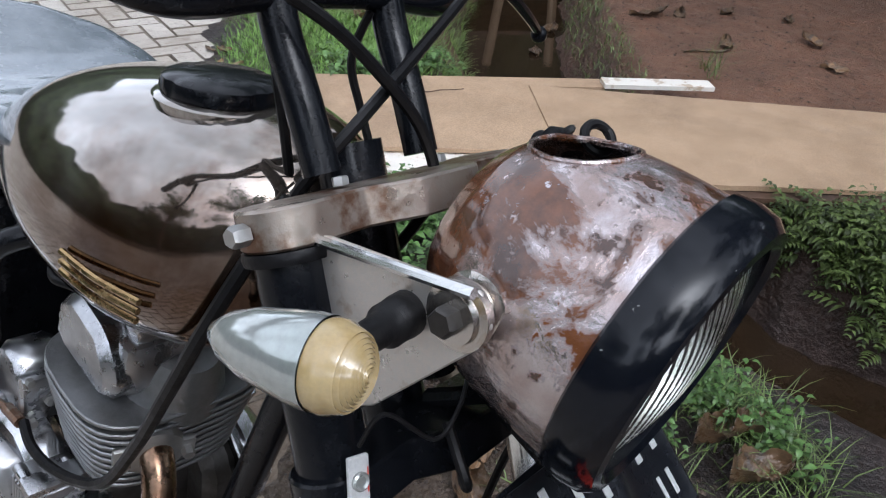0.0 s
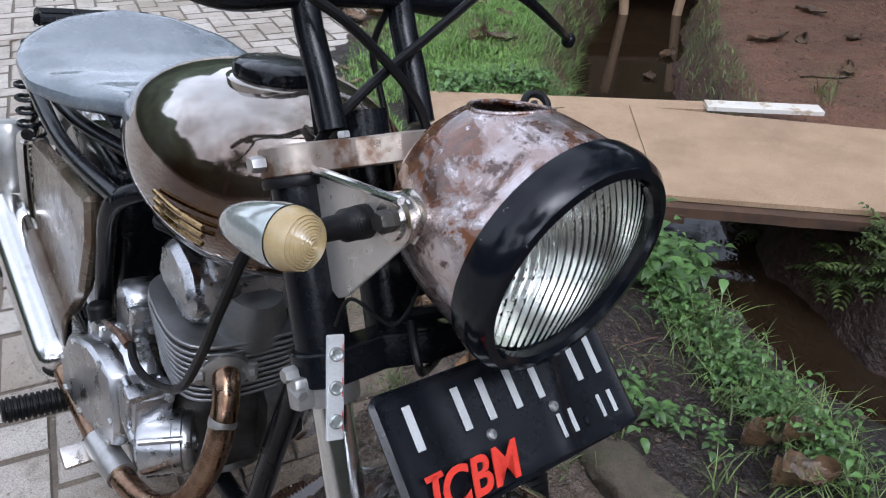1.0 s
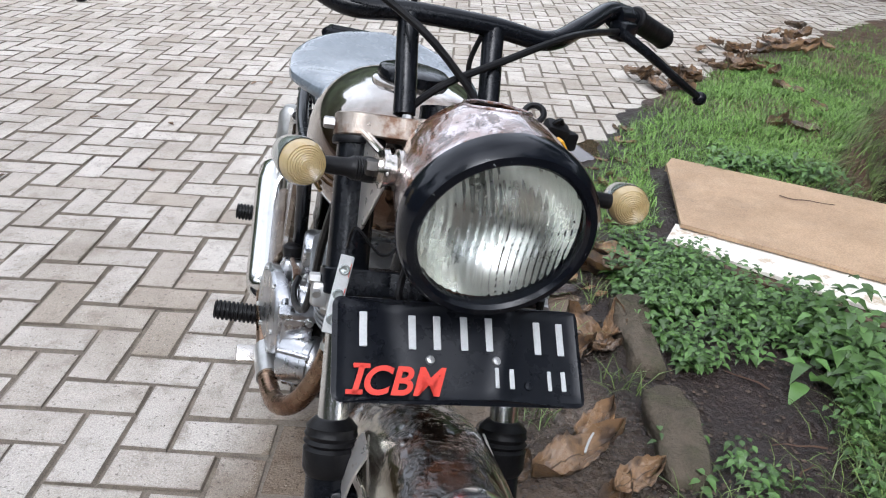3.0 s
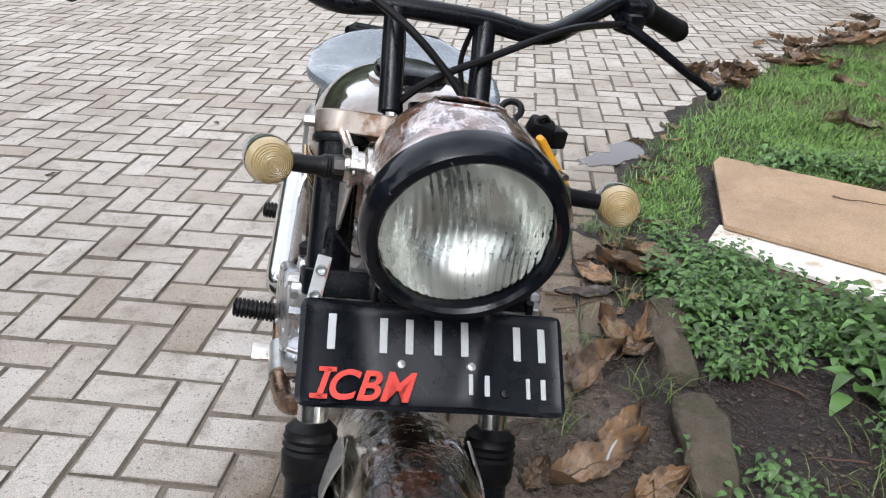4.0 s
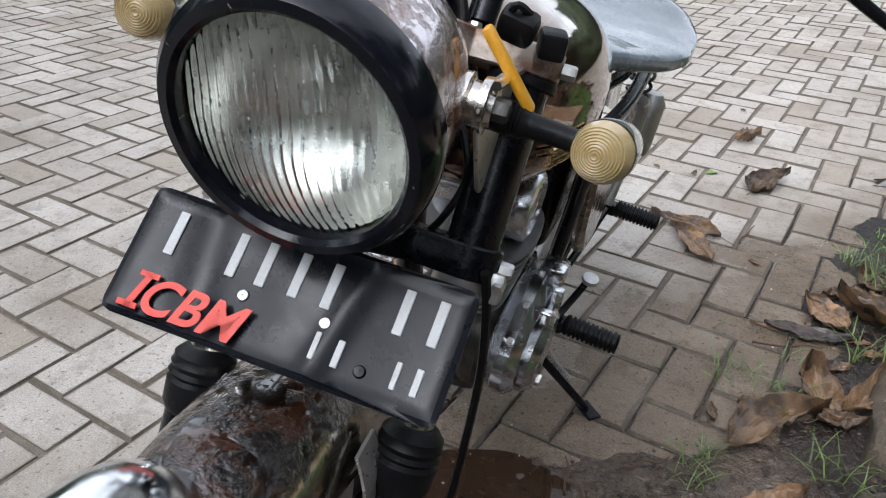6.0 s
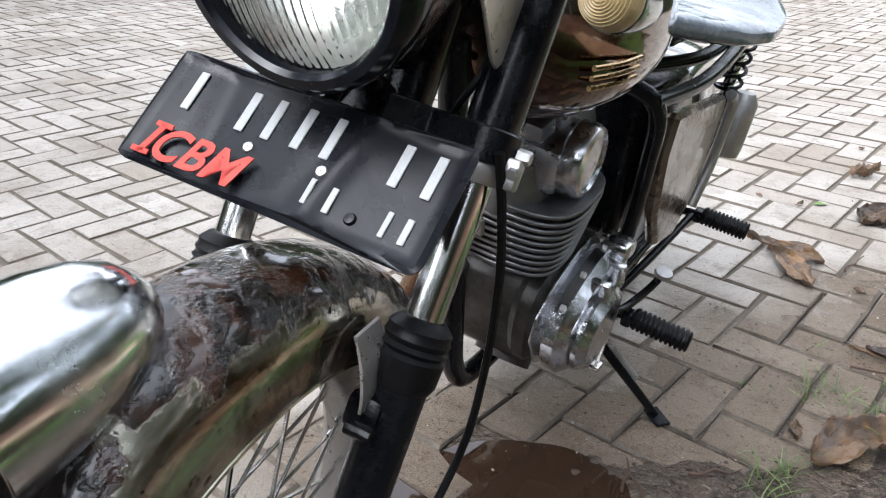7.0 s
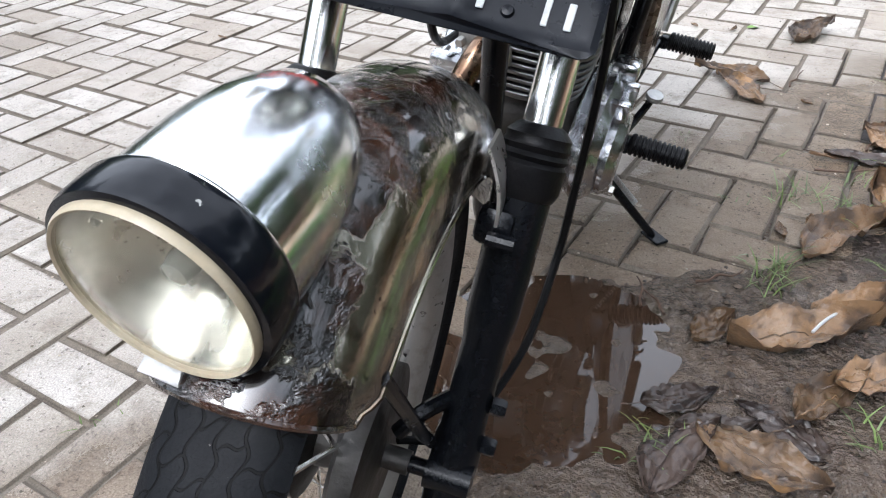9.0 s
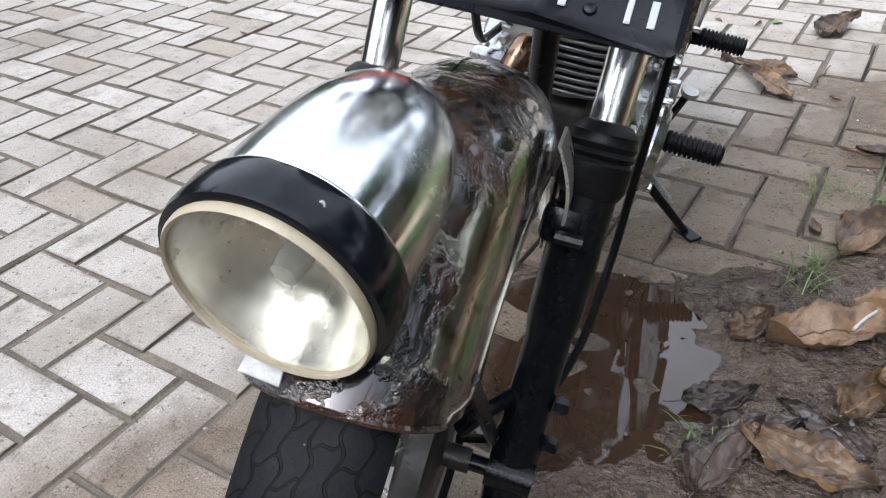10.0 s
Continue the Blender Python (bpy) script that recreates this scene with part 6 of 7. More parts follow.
# ---- kerb stones ----
def kerb_stone(x, y, rz, size, seed):
    bm = B()
    bmesh.ops.create_cube(bm, size=1.0, matrix=Matrix.Diagonal((*size, 1)))
    bmesh.ops.subdivide_edges(bm, edges=bm.edges[:], cuts=7, use_grid_fill=True)
    for v in bm.verts:
        c = v.co
        n = Vector((c.x / size[0], c.y / size[1], c.z / size[2])) * 2
        k = (abs(n.x) ** 5 + abs(n.y) ** 5 + abs(n.z) ** 5) ** 0.2
        if k > 0:
            v.co = c / max(k, 0.6) * (max(abs(n.x), abs(n.y), abs(n.z)) or 1) ** 0.0 * min(1, max(abs(n.x), abs(n.y), abs(n.z)) / 1) ** 0.0 if k > 1 else c
        q = noise.noise((c.x * 22 + seed, c.y * 22, c.z * 22))
        v.co += v.co.normalized() * (0.030 * noise.noise((c.x * 9 + seed, c.y * 9, c.z * 9)) + 0.018 * q + 0.006 * noise.noise((c.x * 60 + seed, c.y * 60, c.z * 60)))
    ob = part("kerb_stone", bm, STONE)
    ob.matrix_basis = pose(x, y, size[2] * 0.22 - 0.030, 3, -5, rz)
    return tagged(ob, "weathered mossy kerb stone half sunk in mud", "stone", "kerb stones")


def grit():
    """Crumbs, pebbles and leaf scraps lying on the paving."""
    rnd = random.Random(77)
    vs, fs = [], []
    n = 0
    while n < 5200:
        x, y = rnd.uniform(-2.4, 1.6), rnd.uniform(-0.3, 3.6)
        e = line_gap(x, y, EDGE)
        if e > 0.02 or rnd.random() > 0.15 + 0.85 * sstep(-0.1, 0.35, noise.noise((x * 2.1, y * 2.1, 6))) * (1.0 if e > -0.8 else 0.7):
            continue
        n += 1
        r = 0.0009 + 0.0035 * rnd.random() ** 4
        k, a = len(vs), rnd.uniform(0, 6.28)
        for cx, cy, cz in ((1, 0, 0), (0, 0.8, 0.1), (-0.9, 0.1, 0), (0, -0.8, 0.1), (0.1, 0.1, 0.75)):
            q = r * rnd.uniform(0.7, 1.3)
            vs.append((x + (cx * math.cos(a) - cy * math.sin(a)) * q, y + (cx * math.sin(a) + cy * math.cos(a)) * q, 0.0005 + cz * q))
        fs += [(k, k + 1, k + 4), (k + 1, k + 2, k + 4), (k + 2, k + 3, k + 4), (k + 3, k, k + 4)]
    me = bpy.data.meshes.new("paving_grit")
    me.from_pydata(vs, [], fs)
    me.materials.append(GRIT)
    tagged(new("paving_grit", me), "pale and brown crumbs scattered on the paving", "grit", kind="stuff")


grit()
kerb_stone(0.815, 0.975, -15, (0.105, 0.34, 0.13), 1)
kerb_stone(0.703, 0.560, -16, (0.115, 0.32, 0.13), 5)
kerb_stone(0.600, 0.170, -14, (0.115, 0.32, 0.12), 9)


# ---- plants ----
def scatter_mesh(name, verts, faces, material, label, category):
    me = bpy.data.meshes.new(name)
    me.from_pydata(verts, [], faces)
    me.polygons.foreach_set("use_smooth", [True] * len(faces))
    me.materials.append(material)
    return tagged(new(name, me), label, category, kind="stuff")


def blade(vs, fs, x, y, z, h, w, lean, turn):
    k = len(vs)
    dx, dy = math.cos(turn), math.sin(turn)
    for t, ww in ((0, 1), (0.45, 0.8), (0.8, 0.45)):
        b = lean * h * t * t
        for s in (-1, 1):
            vs.append((x + dx * b - dy * s * w * ww / 2, y + dy * b + dx * s * w * ww / 2, z + h * t * (1 - 0.25 * lean * t)))
    vs.append((x + dx * lean * h, y + dy * lean * h, z + h * (1 - 0.3 * lean)))
    fs += [(k, k + 1, k + 3, k + 2), (k + 2, k + 3, k + 5, k + 4), (k + 4, k + 5, k + 6)]


def leaf(vs, fs, base, out, up, length, width, droop=0.25):
    """One pointed leaf folded along its midrib."""
    k = len(vs)
    o = Vector(out).normalized()
    side = o.cross(Vector(up)).normalized()
    n = side.cross(o)
    for t, ww, dz in ((0.0, 0.05, 0), (0.25, 0.85, 0.02), (0.55, 1.0, 0), (0.82, 0.5, -0.5), (1.0, 0.02, -1)):
        c = base + o * length * t + n * droop * length * (dz - t * t * 0.5)
        vs.append(c - side * width / 2 * ww + n * width * 0.14 * ww)
        vs.append(c)
        vs.append(c + side * width / 2 * ww + n * width * 0.14 * ww)
    for i in range(4):
        a = k + 3 * i
        fs += [(a, a + 1, a + 4, a + 3), (a + 1, a + 2, a + 5, a + 4)]


def herb(rnd, vs, fs, x, y, z, tall, size, count):
    """A stem with pairs of leaves."""
    lx, ly = rnd.uniform(-0.5, 0.5), rnd.uniform(-0.5, 0.5)
    turn = rnd.uniform(0, 6.28)
    top = Vector((x + lx * tall, y + ly * tall, z + tall))
    for i in range(count):
        t = (i + 1) / count
        p = Vector((x, y, z)).lerp(top, t)
        a = turn + i * 1.571 + rnd.uniform(-0.3, 0.3)
        for s in (0, math.pi):
            d = Vector((math.cos(a + s), math.sin(a + s), rnd.uniform(-0.1, 0.45)))
            q = size * rnd.uniform(0.6, 1.15) * (0.75 + 0.25 * (1 - t))
            leaf(vs, fs, p + d * q * 0.2, d, (rnd.uniform(-0.2, 0.2), rnd.uniform(-0.2, 0.2), 1), q, q * rnd.uniform(0.5, 0.68), rnd.uniform(0.15, 0.5))


def greenery():
    rnd = random.Random(11)
    vs, fs = [], []
    # lawn strip beyond the boards
    n = 0
    while n < 60000:
        x, y = rnd.uniform(0.75, 5.2), rnd.uniform(1.5, 5.6)
        e, d = line_gap(x, y, EDGE), line_gap(x, y, DITCH)
        if e < 0.04 or d > -0.5:
            continue
        if y < 2.22 - (x - 1.5) * 0.9 and x > 1.20 + (y - 1.556) * 0.43 or y < 1.62 + 0.1 * noise.noise((x * 5, y * 5, 8)):
            continue
        dens = sstep(0.0, 0.3, e) * (0.35 + 0.65 * sstep(-0.15, 0.25, noise.noise((x * 2.2, y * 2.2, 3)))) * (1 - 0.75 * sstep(2.9, 4.0, x)) * (1 - 0.6 * sstep(3.6, 4.8, y))
        if rnd.random() > dens:
            n += 0.3
            continue
        n += 1
        blade(vs, fs, x, y, height(x, y) - 0.004, rnd.uniform(0.016, 0.058), rnd.uniform(0.0028, 0.0048), rnd.uniform(0.4, 1.5), rnd.uniform(0, 6.28))
    scatter_mesh("grass", vs, fs, GRASS, "bright green grass beside the paving", "grass")
    # loose tufts in the mud and along the far bank
    vs, fs = [], []
    tufts = [(0.49, 1.05, 16, 0.06), (0.52, 1.06, 14, 0.05), (0.596, 1.026, 14, 0.06), (0.584, 0.99, 12, 0.07), (0.433, 0.75, 14, 0.06), (0.417, 0.681, 16, 0.06), (0.406, 0.77, 12, 0.05), (0.224, 0.251, 12, 0.045), (0.536, 0.327, 14, 0.05), (0.25, 0.235, 10, 0.04), (0.66, 0.8, 14, 0.07), (0.7, 0.78, 14, 0.08), (0.7, 0.36, 16, 0.08), (0.62, 0.36, 12, 0.08), (0.76, 1.18, 14, 0.08), (0.8, 1.22, 14, 0.07), (0.62, 1.14, 10, 0.05), (0.36, 1.02, 8, 0.03), (0.46, 1.25, 8, 0.03), (0.24, 1.3, 7, 0.03), (-0.6, 0.1, 6, 0.03), (0.57, 0.9, 8, 0.05), (0.88, 1.56, 26, 0.1), (0.95, 1.66, 26, 0.09), (0.83, 1.68, 20, 0.07), (0.92, 1.5, 18, 0.08), (0.74, 0.1, 16, 0.09), (0.8, 0.02, 14, 0.1), (0.66, 0.02, 14, 0.09), (0.9, 0.4, 10, 0.1), (0.98, 0.26, 10, 0.11), (0.99, 0.16, 14, 0.12), (1.06, 0.02, 14, 0.13), (0.92, -0.06, 14, 0.12), (0.84, -0.12, 14, 0.12), (1.14, 0.42, 12, 0.12), (3.22, 1.12, 26, 0.16), (3.1, 1.06, 18, 0.14)]
    for x, y, k, h in tufts:
        for _ in range(k):
            px, py = x + rnd.gauss(0, 0.022), y + rnd.gauss(0, 0.022)
            blade(vs, fs, px, py, max(height(px, py), -0.01) - 0.004, h * rnd.uniform(0.5, 1.2), rnd.uniform(0.0025, 0.0045), rnd.uniform(0.4, 1.5), rnd.uniform(0, 6.28))
    # overhanging edges of both banks beyond the boards
    made = 0
    while made < 5200:
        x, y = rnd.uniform(1.9, 4.9), rnd.uniform(1.3, 3.9)
        d = line_gap(x, y, DITCH)
        if not (-0.60 < d < -0.28 or 0.34 < d < 0.52) or y < 2.24 - (x - 1.5) * 0.9:
            continue
        made += 1
        away = rnd.uniform(-2.2, 0.6) if d < 0 else rnd.uniform(0, 6.28)
        tall = rnd.uniform(0.03, 0.10) if d < 0 else rnd.uniform(0.02, 0.07)
        blade(vs, fs, x, y, height(x, y) - 0.004, tall, rnd.uniform(0.003, 0.005), rnd.uniform(0.5, 1.6), away)
    # grass among the herbs of the near bank
    for _ in range(900):
        t = rnd.random()
        x, y = 1.20 - 0.26 * t + rnd.gauss(0, 0.06), 0.52 - 0.60 * t + rnd.gauss(0, 0.04)
        blade(vs, fs, x, y, height(x, y) - 0.004, rnd.uniform(0.03, 0.11), rnd.uniform(0.0025, 0.0045), rnd.uniform(0.4, 1.5), rnd.uniform(0, 6.28))
    scatter_mesh("grass_tuft", vs, fs, TUFT, "loose grass tufts growing in wet mud", "grass")
    # broad-leaved herbs on the near bank
    vs, fs = [], []
    made = 0
    while made < 700:
        x, y = rnd.uniform(0.86, 1.70), rnd.uniform(0.55, 1.72)
        d = line_gap(x, y, DITCH)
        if d > -0.32 or d < -1.15 or (x - 1.175) * 0.785 + (y - 1.49) * 0.62 > -0.04 and x > 1.0:
            continue
        if rnd.random() > 0.35 + 0.65 * sstep(-0.25, 0.2, noise.noise((x * 3.3, y * 3.3, 9))) or (y < 0.80 and d < -0.52):
            continue
        herb(rnd, vs, fs, x, y, height(x, y), rnd.uniform(0.02, 0.10), rnd.uniform(0.026, 0.046), rnd.randint(2, 4))
        made += 1
    for _ in range(250):
        t = rnd.random()
        x, y = 1.20 - 0.22 * t + rnd.gauss(0, 0.045), 0.55 - 0.58 * t + rnd.gauss(0, 0.03)
        herb(rnd, vs, fs, x, y, height(x, y), rnd.uniform(0.03, 0.09), rnd.uniform(0.016, 0.034), rnd.randint(2, 4))
    for _ in range(44):
        x, y = 0.80 + rnd.gauss(0, 0.05), 0.34 + rnd.gauss(0, 0.10)
        herb(rnd, vs, fs, x, y, height(x, y), rnd.uniform(0.02, 0.06), rnd.uniform(0.022, 0.036), rnd.randint(2, 3))
    for _ in range(58):
        t = rnd.random()
        x, y = 1.40 - 0.18 * t + rnd.gauss(0, 0.045), 0.98 - 0.46 * t + rnd.gauss(0, 0.05)
        herb(rnd, vs, fs, x, y, max(height(x, y), -0.16), rnd.uniform(0.06, 0.17), rnd.uniform(0.05, 0.085), rnd.randint(2, 4))
    for _ in range(130):
        t = rnd.random()
        x, y = 1.78 + 0.62 * t + rnd.gauss(0, 0.05), 2.16 - 0.26 * t + rnd.gauss(0, 0.06)
        herb(rnd, vs, fs, x, y, height(x, y), rnd.uniform(0.03, 0.09), rnd.uniform(0.03, 0.055), rnd.randint(2, 3))
    scatter_mesh("bank_herbs", vs, fs, PLANT, "dense broad-leaved green herbs on the ditch bank", "plants")
    # hanging ferns and weeds on the far bank
    vs, fs = [], []
    made = 0
    while made < 620:
        x, y = rnd.uniform(1.7, 2.8), rnd.uniform(-0.85, 1.0)
        d = line_gap(x, y, DITCH)
        if d < 0.31 or d > 0.55 or rnd.random() > sstep(-0.3, 0.15, noise.noise((x * 4.5, y * 4.5, 2))):
            continue
        z = max(height(x, y), -0.31)
        if (x - 1.62) * 0.735 + (y - 0.895) * 0.678 > -0.05 and z > -0.12:
            continue
        made += 1
        a = rnd.uniform(1.6, 5.0)
        tip = Vector((math.cos(a), math.sin(a), rnd.uniform(-0.1, 1.1)))
        ln = rnd.uniform(0.04, 0.13)
        for i in range(6):
            p = Vector((x, y, z + 0.01)) + tip * ln * (i + 1) / 6 - Vector((0, 0, 0.05 * (i / 6) ** 2))
            for s in (-1, 1):
                d = tip + tip.cross(Vector((0, 0, 1))) * s * 1.4
                leaf(vs, fs, p, d, (0, 0, 1), ln * 0.40 * (1.1 - i / 7), ln * 0.11, 0.3)
    made = 0
    while made < 1250:
        x, y = rnd.uniform(1.6, 2.9), rnd.uniform(-0.85, 1.0)
        d = line_gap(x, y, DITCH)
        if d < 0.31 or d > 0.95 or rnd.random() < (d - 0.45) * 1.6 or (x - 1.62) * 0.735 + (y - 0.895) * 0.678 > -0.05:
            continue
        if rnd.random() > 0.15 + 0.85 * sstep(-0.2, 0.2, noise.noise((x * 4, y * 4, 6))):
            continue
        made += 1
        herb(rnd, vs, fs, x, y, max(height(x, y), -0.31), rnd.uniform(0.03, 0.11), rnd.uniform(0.022, 0.046), rnd.randint(2, 4))
    scatter_mesh("bank_ferns", vs, fs, DARK_PLANT, "ferns and weeds hanging from the far ditch bank", "plants")


greenery()


# ---- loose soil ----
def clods():
    rnd = random.Random(31)
    vs, fs = [], []
    ico = [(0, 0, 1), (0.9, 0, 0.3), (0.2, 0.88, 0.3), (-0.75, 0.5, 0.3), (-0.75, -0.5, 0.3), (0.2, -0.88, 0.3), (0, 0, -0.6)]
    tri = [(0, 1, 2), (0, 2, 3), (0, 3, 4), (0, 4, 5), (0, 5, 1), (6, 2, 1), (6, 3, 2), (6, 4, 3), (6, 5, 4), (6, 1, 5)]
    n = 0
    while n < 9000:
        if rnd.random() < 0.72:
            x, y = rnd.uniform(-0.1, 1.35), rnd.uniform(0.0, 1.5)
        else:
            x, y = rnd.uniform(2.6, 4.8), rnd.uniform(0.2, 2.4)
        if line_gap(x, y, EDGE) < rnd.uniform(-0.05, 0.06) or abs(line_gap(x, y, DITCH)) < 0.35:
            continue
        n += 1
        r = 0.0016 + 0.0075 * rnd.random() ** 3.2
        z = height(x, y)
        if math.hypot((x - 0.115) / 0.185, (y - 0.40) / 0.235) < 1.05:
            continue
        a, k = rnd.uniform(0, 6.28), len(vs)
        for p in ico:
            q = rnd.uniform(0.7, 1.2) * r
            vs.append((x + (p[0] * math.cos(a) - p[1] * math.sin(a)) * q, y + (p[0] * math.sin(a) + p[1] * math.cos(a)) * q, z + r * 0.25 + p[2] * q * 0.7))
        fs += [tuple(k + i for i in t) for t in tri]
    me = bpy.data.meshes.new("soil_clods")
    me.from_pydata(vs, [], fs)
    me.materials.append(CLOD)
    tagged(new("soil_clods", me), "crumbs of dark wet soil and grit on the mud", "soil", kind="stuff")


clods()


def twig(x, y, ln, rz, z=None):
    bm = B()
    rnd = random.Random(int(x * 1000 + y * 77))
    pts = [((i / 4 - 0.5) * ln, rnd.uniform(-0.06, 0.06) * ln, 0.003 + rnd.uniform(0, 0.05) * ln) for i in range(5)]
    tube(bm, pts, [0.003, 0.0015], 6, True, 4)
    ob = part("twig", bm, DARK_WOOD)
    ob.matrix_basis = pose(x, y, (max(height(x, y), 0.0) if z is None else z) + 0.001, 0, 0, rz)
    tagged(ob, "thin dark twig lying on the ground", "twig", "twigs")


for tw in [(0.22, 0.60, 0.08, 120), (0.19, 0.63, 0.09, 100), (0.33, 0.70, 0.10, 30), (0.62, 1.20, 0.16, 10), (0.70, 1.36, 0.12, 60), (0.55, 1.75, 0.14, 70), (1.02, 0.75, 0.12, 130), (0.95, 0.42, 0.10, 20), (1.0, 0.5, 0.13, 160), (1.86, 1.66, 0.2, -35, 0.062), (0.40, 0.36, 0.07, 80)]:
    twig(*tw)


# ---- fallen leaves ----
def dead_leaf(x, y, length, width, rz, curl, z=None, seed=0, tint=""):
    rnd = random.Random(seed)
    bm = B()
    n, k = 26, 9
    grid = []
    edge = [1 + 0.10 * noise.noise((i * 0.45, seed * 1.3, sgn)) + 0.05 * rnd.uniform(-1, 1) for sgn in (0, 5) for i in range(n + 1)]
    bow = rnd.uniform(-0.12, 0.12)
    for i in range(n + 1):
        t = i / n
        shape = math.sin(math.pi * min(1, t ** 0.85 + 0.02)) ** 0.85
        row = []
        for j in range(-k, k + 1):
            s = j / k
            half = width / 2 * shape * edge[i + (n + 1 if s > 0 else 0)]
            q = noise.noise((t * 2.6 + seed, s * 1.7, seed * 0.37))
            c = noise.noise((t * 8 + seed, s * 5, seed * 0.7))
            vein = abs(((t * 9 - abs(s) * 1.1) % 1.0) - 0.5) * 2
            zz = curl * width * (abs(s) ** 1.8) * (0.25 + 0.6 * t) + 0.20 * width * q * abs(q) * 2 + 0.11 * width * (1 - 2 * abs(c)) - 0.022 * width * vein ** 3 * min(1, abs(s) * 3)
            zz += 0.10 * curl * length * (2 * t - 1) ** 2 + 0.04 * width * abs(s) ** 3 * math.sin(t * 17 + seed)
            row.append(bm.verts.new(((t - 0.5) * length, s * half * (1 - 0.25 * curl * abs(s)) + bow * length * math.sin(math.pi * t), zz)))
        grid.append(row)
    low = min(v.co.z for v in bm.verts)
    for v in bm.verts:
        v.co.z -= low
    for i in range(n):
        for j in range(2 * k):
            bm.faces.new((grid[i][j], grid[i + 1][j], grid[i + 1][j + 1], grid[i][j + 1]))
    got = bmesh.ops.extrude_face_region(bm, geom=bm.faces[:])
    bmesh.ops.translate(bm, vec=(0, 0, 0.0008), verts=[g for g in got["geom"] if isinstance(g, bmesh.types.BMVert)])
    rib = [grid[i][k].co + Vector((0, 0, 0.0008)) for i in range(n + 1)]
    st = B()
    tube(st, rib, [0.0020, 0.0007], 5)
    tube(st, [(-0.5 * length, 0, 0.002 - low), (-0.62 * length, 0.02 * length, 0.004), (-0.7 * length, 0.05 * length, 0.003)], 0.0012, 5)
    ob = part("fallen_leaf", bm, SODDEN if tint.startswith("dark wet") else DEAD, None, "", None, True, 1.4)
    zz = height(x, y) + 0.001 if z is None else z
    if z is None and line_gap(x, y, EDGE) < 0.06:
        zz = 0.003
    ob.matrix_basis = pose(x, y, max(zz, 0.002) if z is None and x < 0.6 else zz, rnd.uniform(-6, 6), rnd.uniform(-6, 6), rz)
    part("stalk", st, SODDEN if tint.startswith("dark wet") else DEAD, ob)
    return tagged(ob, tint or "large dry brown leaf lying on the ground", "leaf", "fallen leaves")


WET, RUSTY, DRY = "dark wet leaf stuck to the mud", "small rust-brown leaf at the edge of the puddle", "large curled dry brown leaf on the mud"
SPOTS = [
    (0.317, 0.545, 0.105, 0.065, 49, 0.25, RUSTY), (0.462, 0.548, 0.25, 0.11, 14, 0.55, DRY), (0.266, 0.363, 0.13, 0.06, 29, 0.15, WET), (0.486, 0.400, 0.17, 0.08, 47, 0.5, DRY), (0.280, 0.232, 0.17, 0.085, 57, 0.1, WET), (0.378, 0.262, 0.19, 0.095, -22, 0.12, DRY), (0.325, 0.318, 0.13, 0.055, 15, 0.1, WET), (0.410, 0.330, 0.15, 0.07, 150, 0.1, WET), (0.545, 0.654, 0.16, 0.08, 32, 0.45, DRY), (0.560, 0.455, 0.15, 0.08, 20, 0.3, DRY),
    (0.584, 2.58, 0.11, 0.08, 28, 0.5, DRY), (0.638, 2.150, 0.21, 0.11, 50, 0.25, DRY), (0.369, 1.735, 0.22, 0.08, 163, 0.1, DRY), (0.387, 1.630, 0.21, 0.08, 126, 0.2, DRY),
    (0.72, 1.365, 0.16, 0.09, 120, 0.2, DRY), (0.875, 1.365, 0.29, 0.12, 165, 0.35, DRY), (0.945, 1.425, 0.20, 0.10, 139, 0.4, DRY), (0.681, 1.270, 0.22, 0.06, -1, 0.2, WET), (0.674, 1.025, 0.18, 0.10, 106, 0.5, DRY), (0.752, 1.032, 0.17, 0.07, 56, 0.5, DRY), (0.578, 0.876, 0.26, 0.10, 40, 0.3, DRY), (0.70, 0.93, 0.10, 0.06, 10, 0.3, DRY), (0.855, 1.575, 0.12, 0.07, 100, 0.3, DRY),
    (2.47, 2.71, 0.22, 0.10, 30, 0.5, DRY), (2.57, 2.64, 0.20, 0.10, 150, 0.4, DRY), (2.89, 2.93, 0.18, 0.09, 80, 0.4, DRY), (3.19, 2.56, 0.16, 0.09, 10, 0.3, DRY), (2.94, 3.28, 0.20, 0.09, 120, 0.4, DRY), (3.52, 3.06, 0.2, 0.1, 40, 0.4, DRY), (3.82, 1.75, 0.30, 0.09, 160, 0.3, DRY), (4.05, 1.66, 0.18, 0.08, 20, 0.4, DRY), (4.25, 1.46, 0.14, 0.07, 170, 0.3, DRY), (3.67, 1.21, 0.17, 0.08, 30, 0.3, DRY), (3.51, 1.25, 0.26, 0.03, 140, 0.3, DRY), (4.04, 0.9, 0.16, 0.08, 60, 0.3, DRY), (4.67, 1.93, 0.2, 0.09, 100, 0.3, DRY), (4.4, 1.13, 0.15, 0.07, 20, 0.2, DRY), (3.68, 0.67, 0.14, 0.07, 110, 0.3, DRY),
]
for i, (x, y, ln, wd, rz, cu, lab) in enumerate(SPOTS):
    dead_leaf(x, y, ln, wd, rz, cu, None, i, lab)
dead_leaf(0.905, 0.115, 0.14, 0.085, 170, 0.7, 0.03, 71, "curled rust-brown leaf on the ditch bank")
dead_leaf(0.985, 0.060, 0.13, 0.08, 160, 0.7, 0.03, 72, "curled rust-brown leaf on the ditch bank")
dead_leaf(0.865, -0.005, 0.15, 0.10, 150, 0.7, 0.03, 75, "curled rust-brown leaf on the ditch bank")
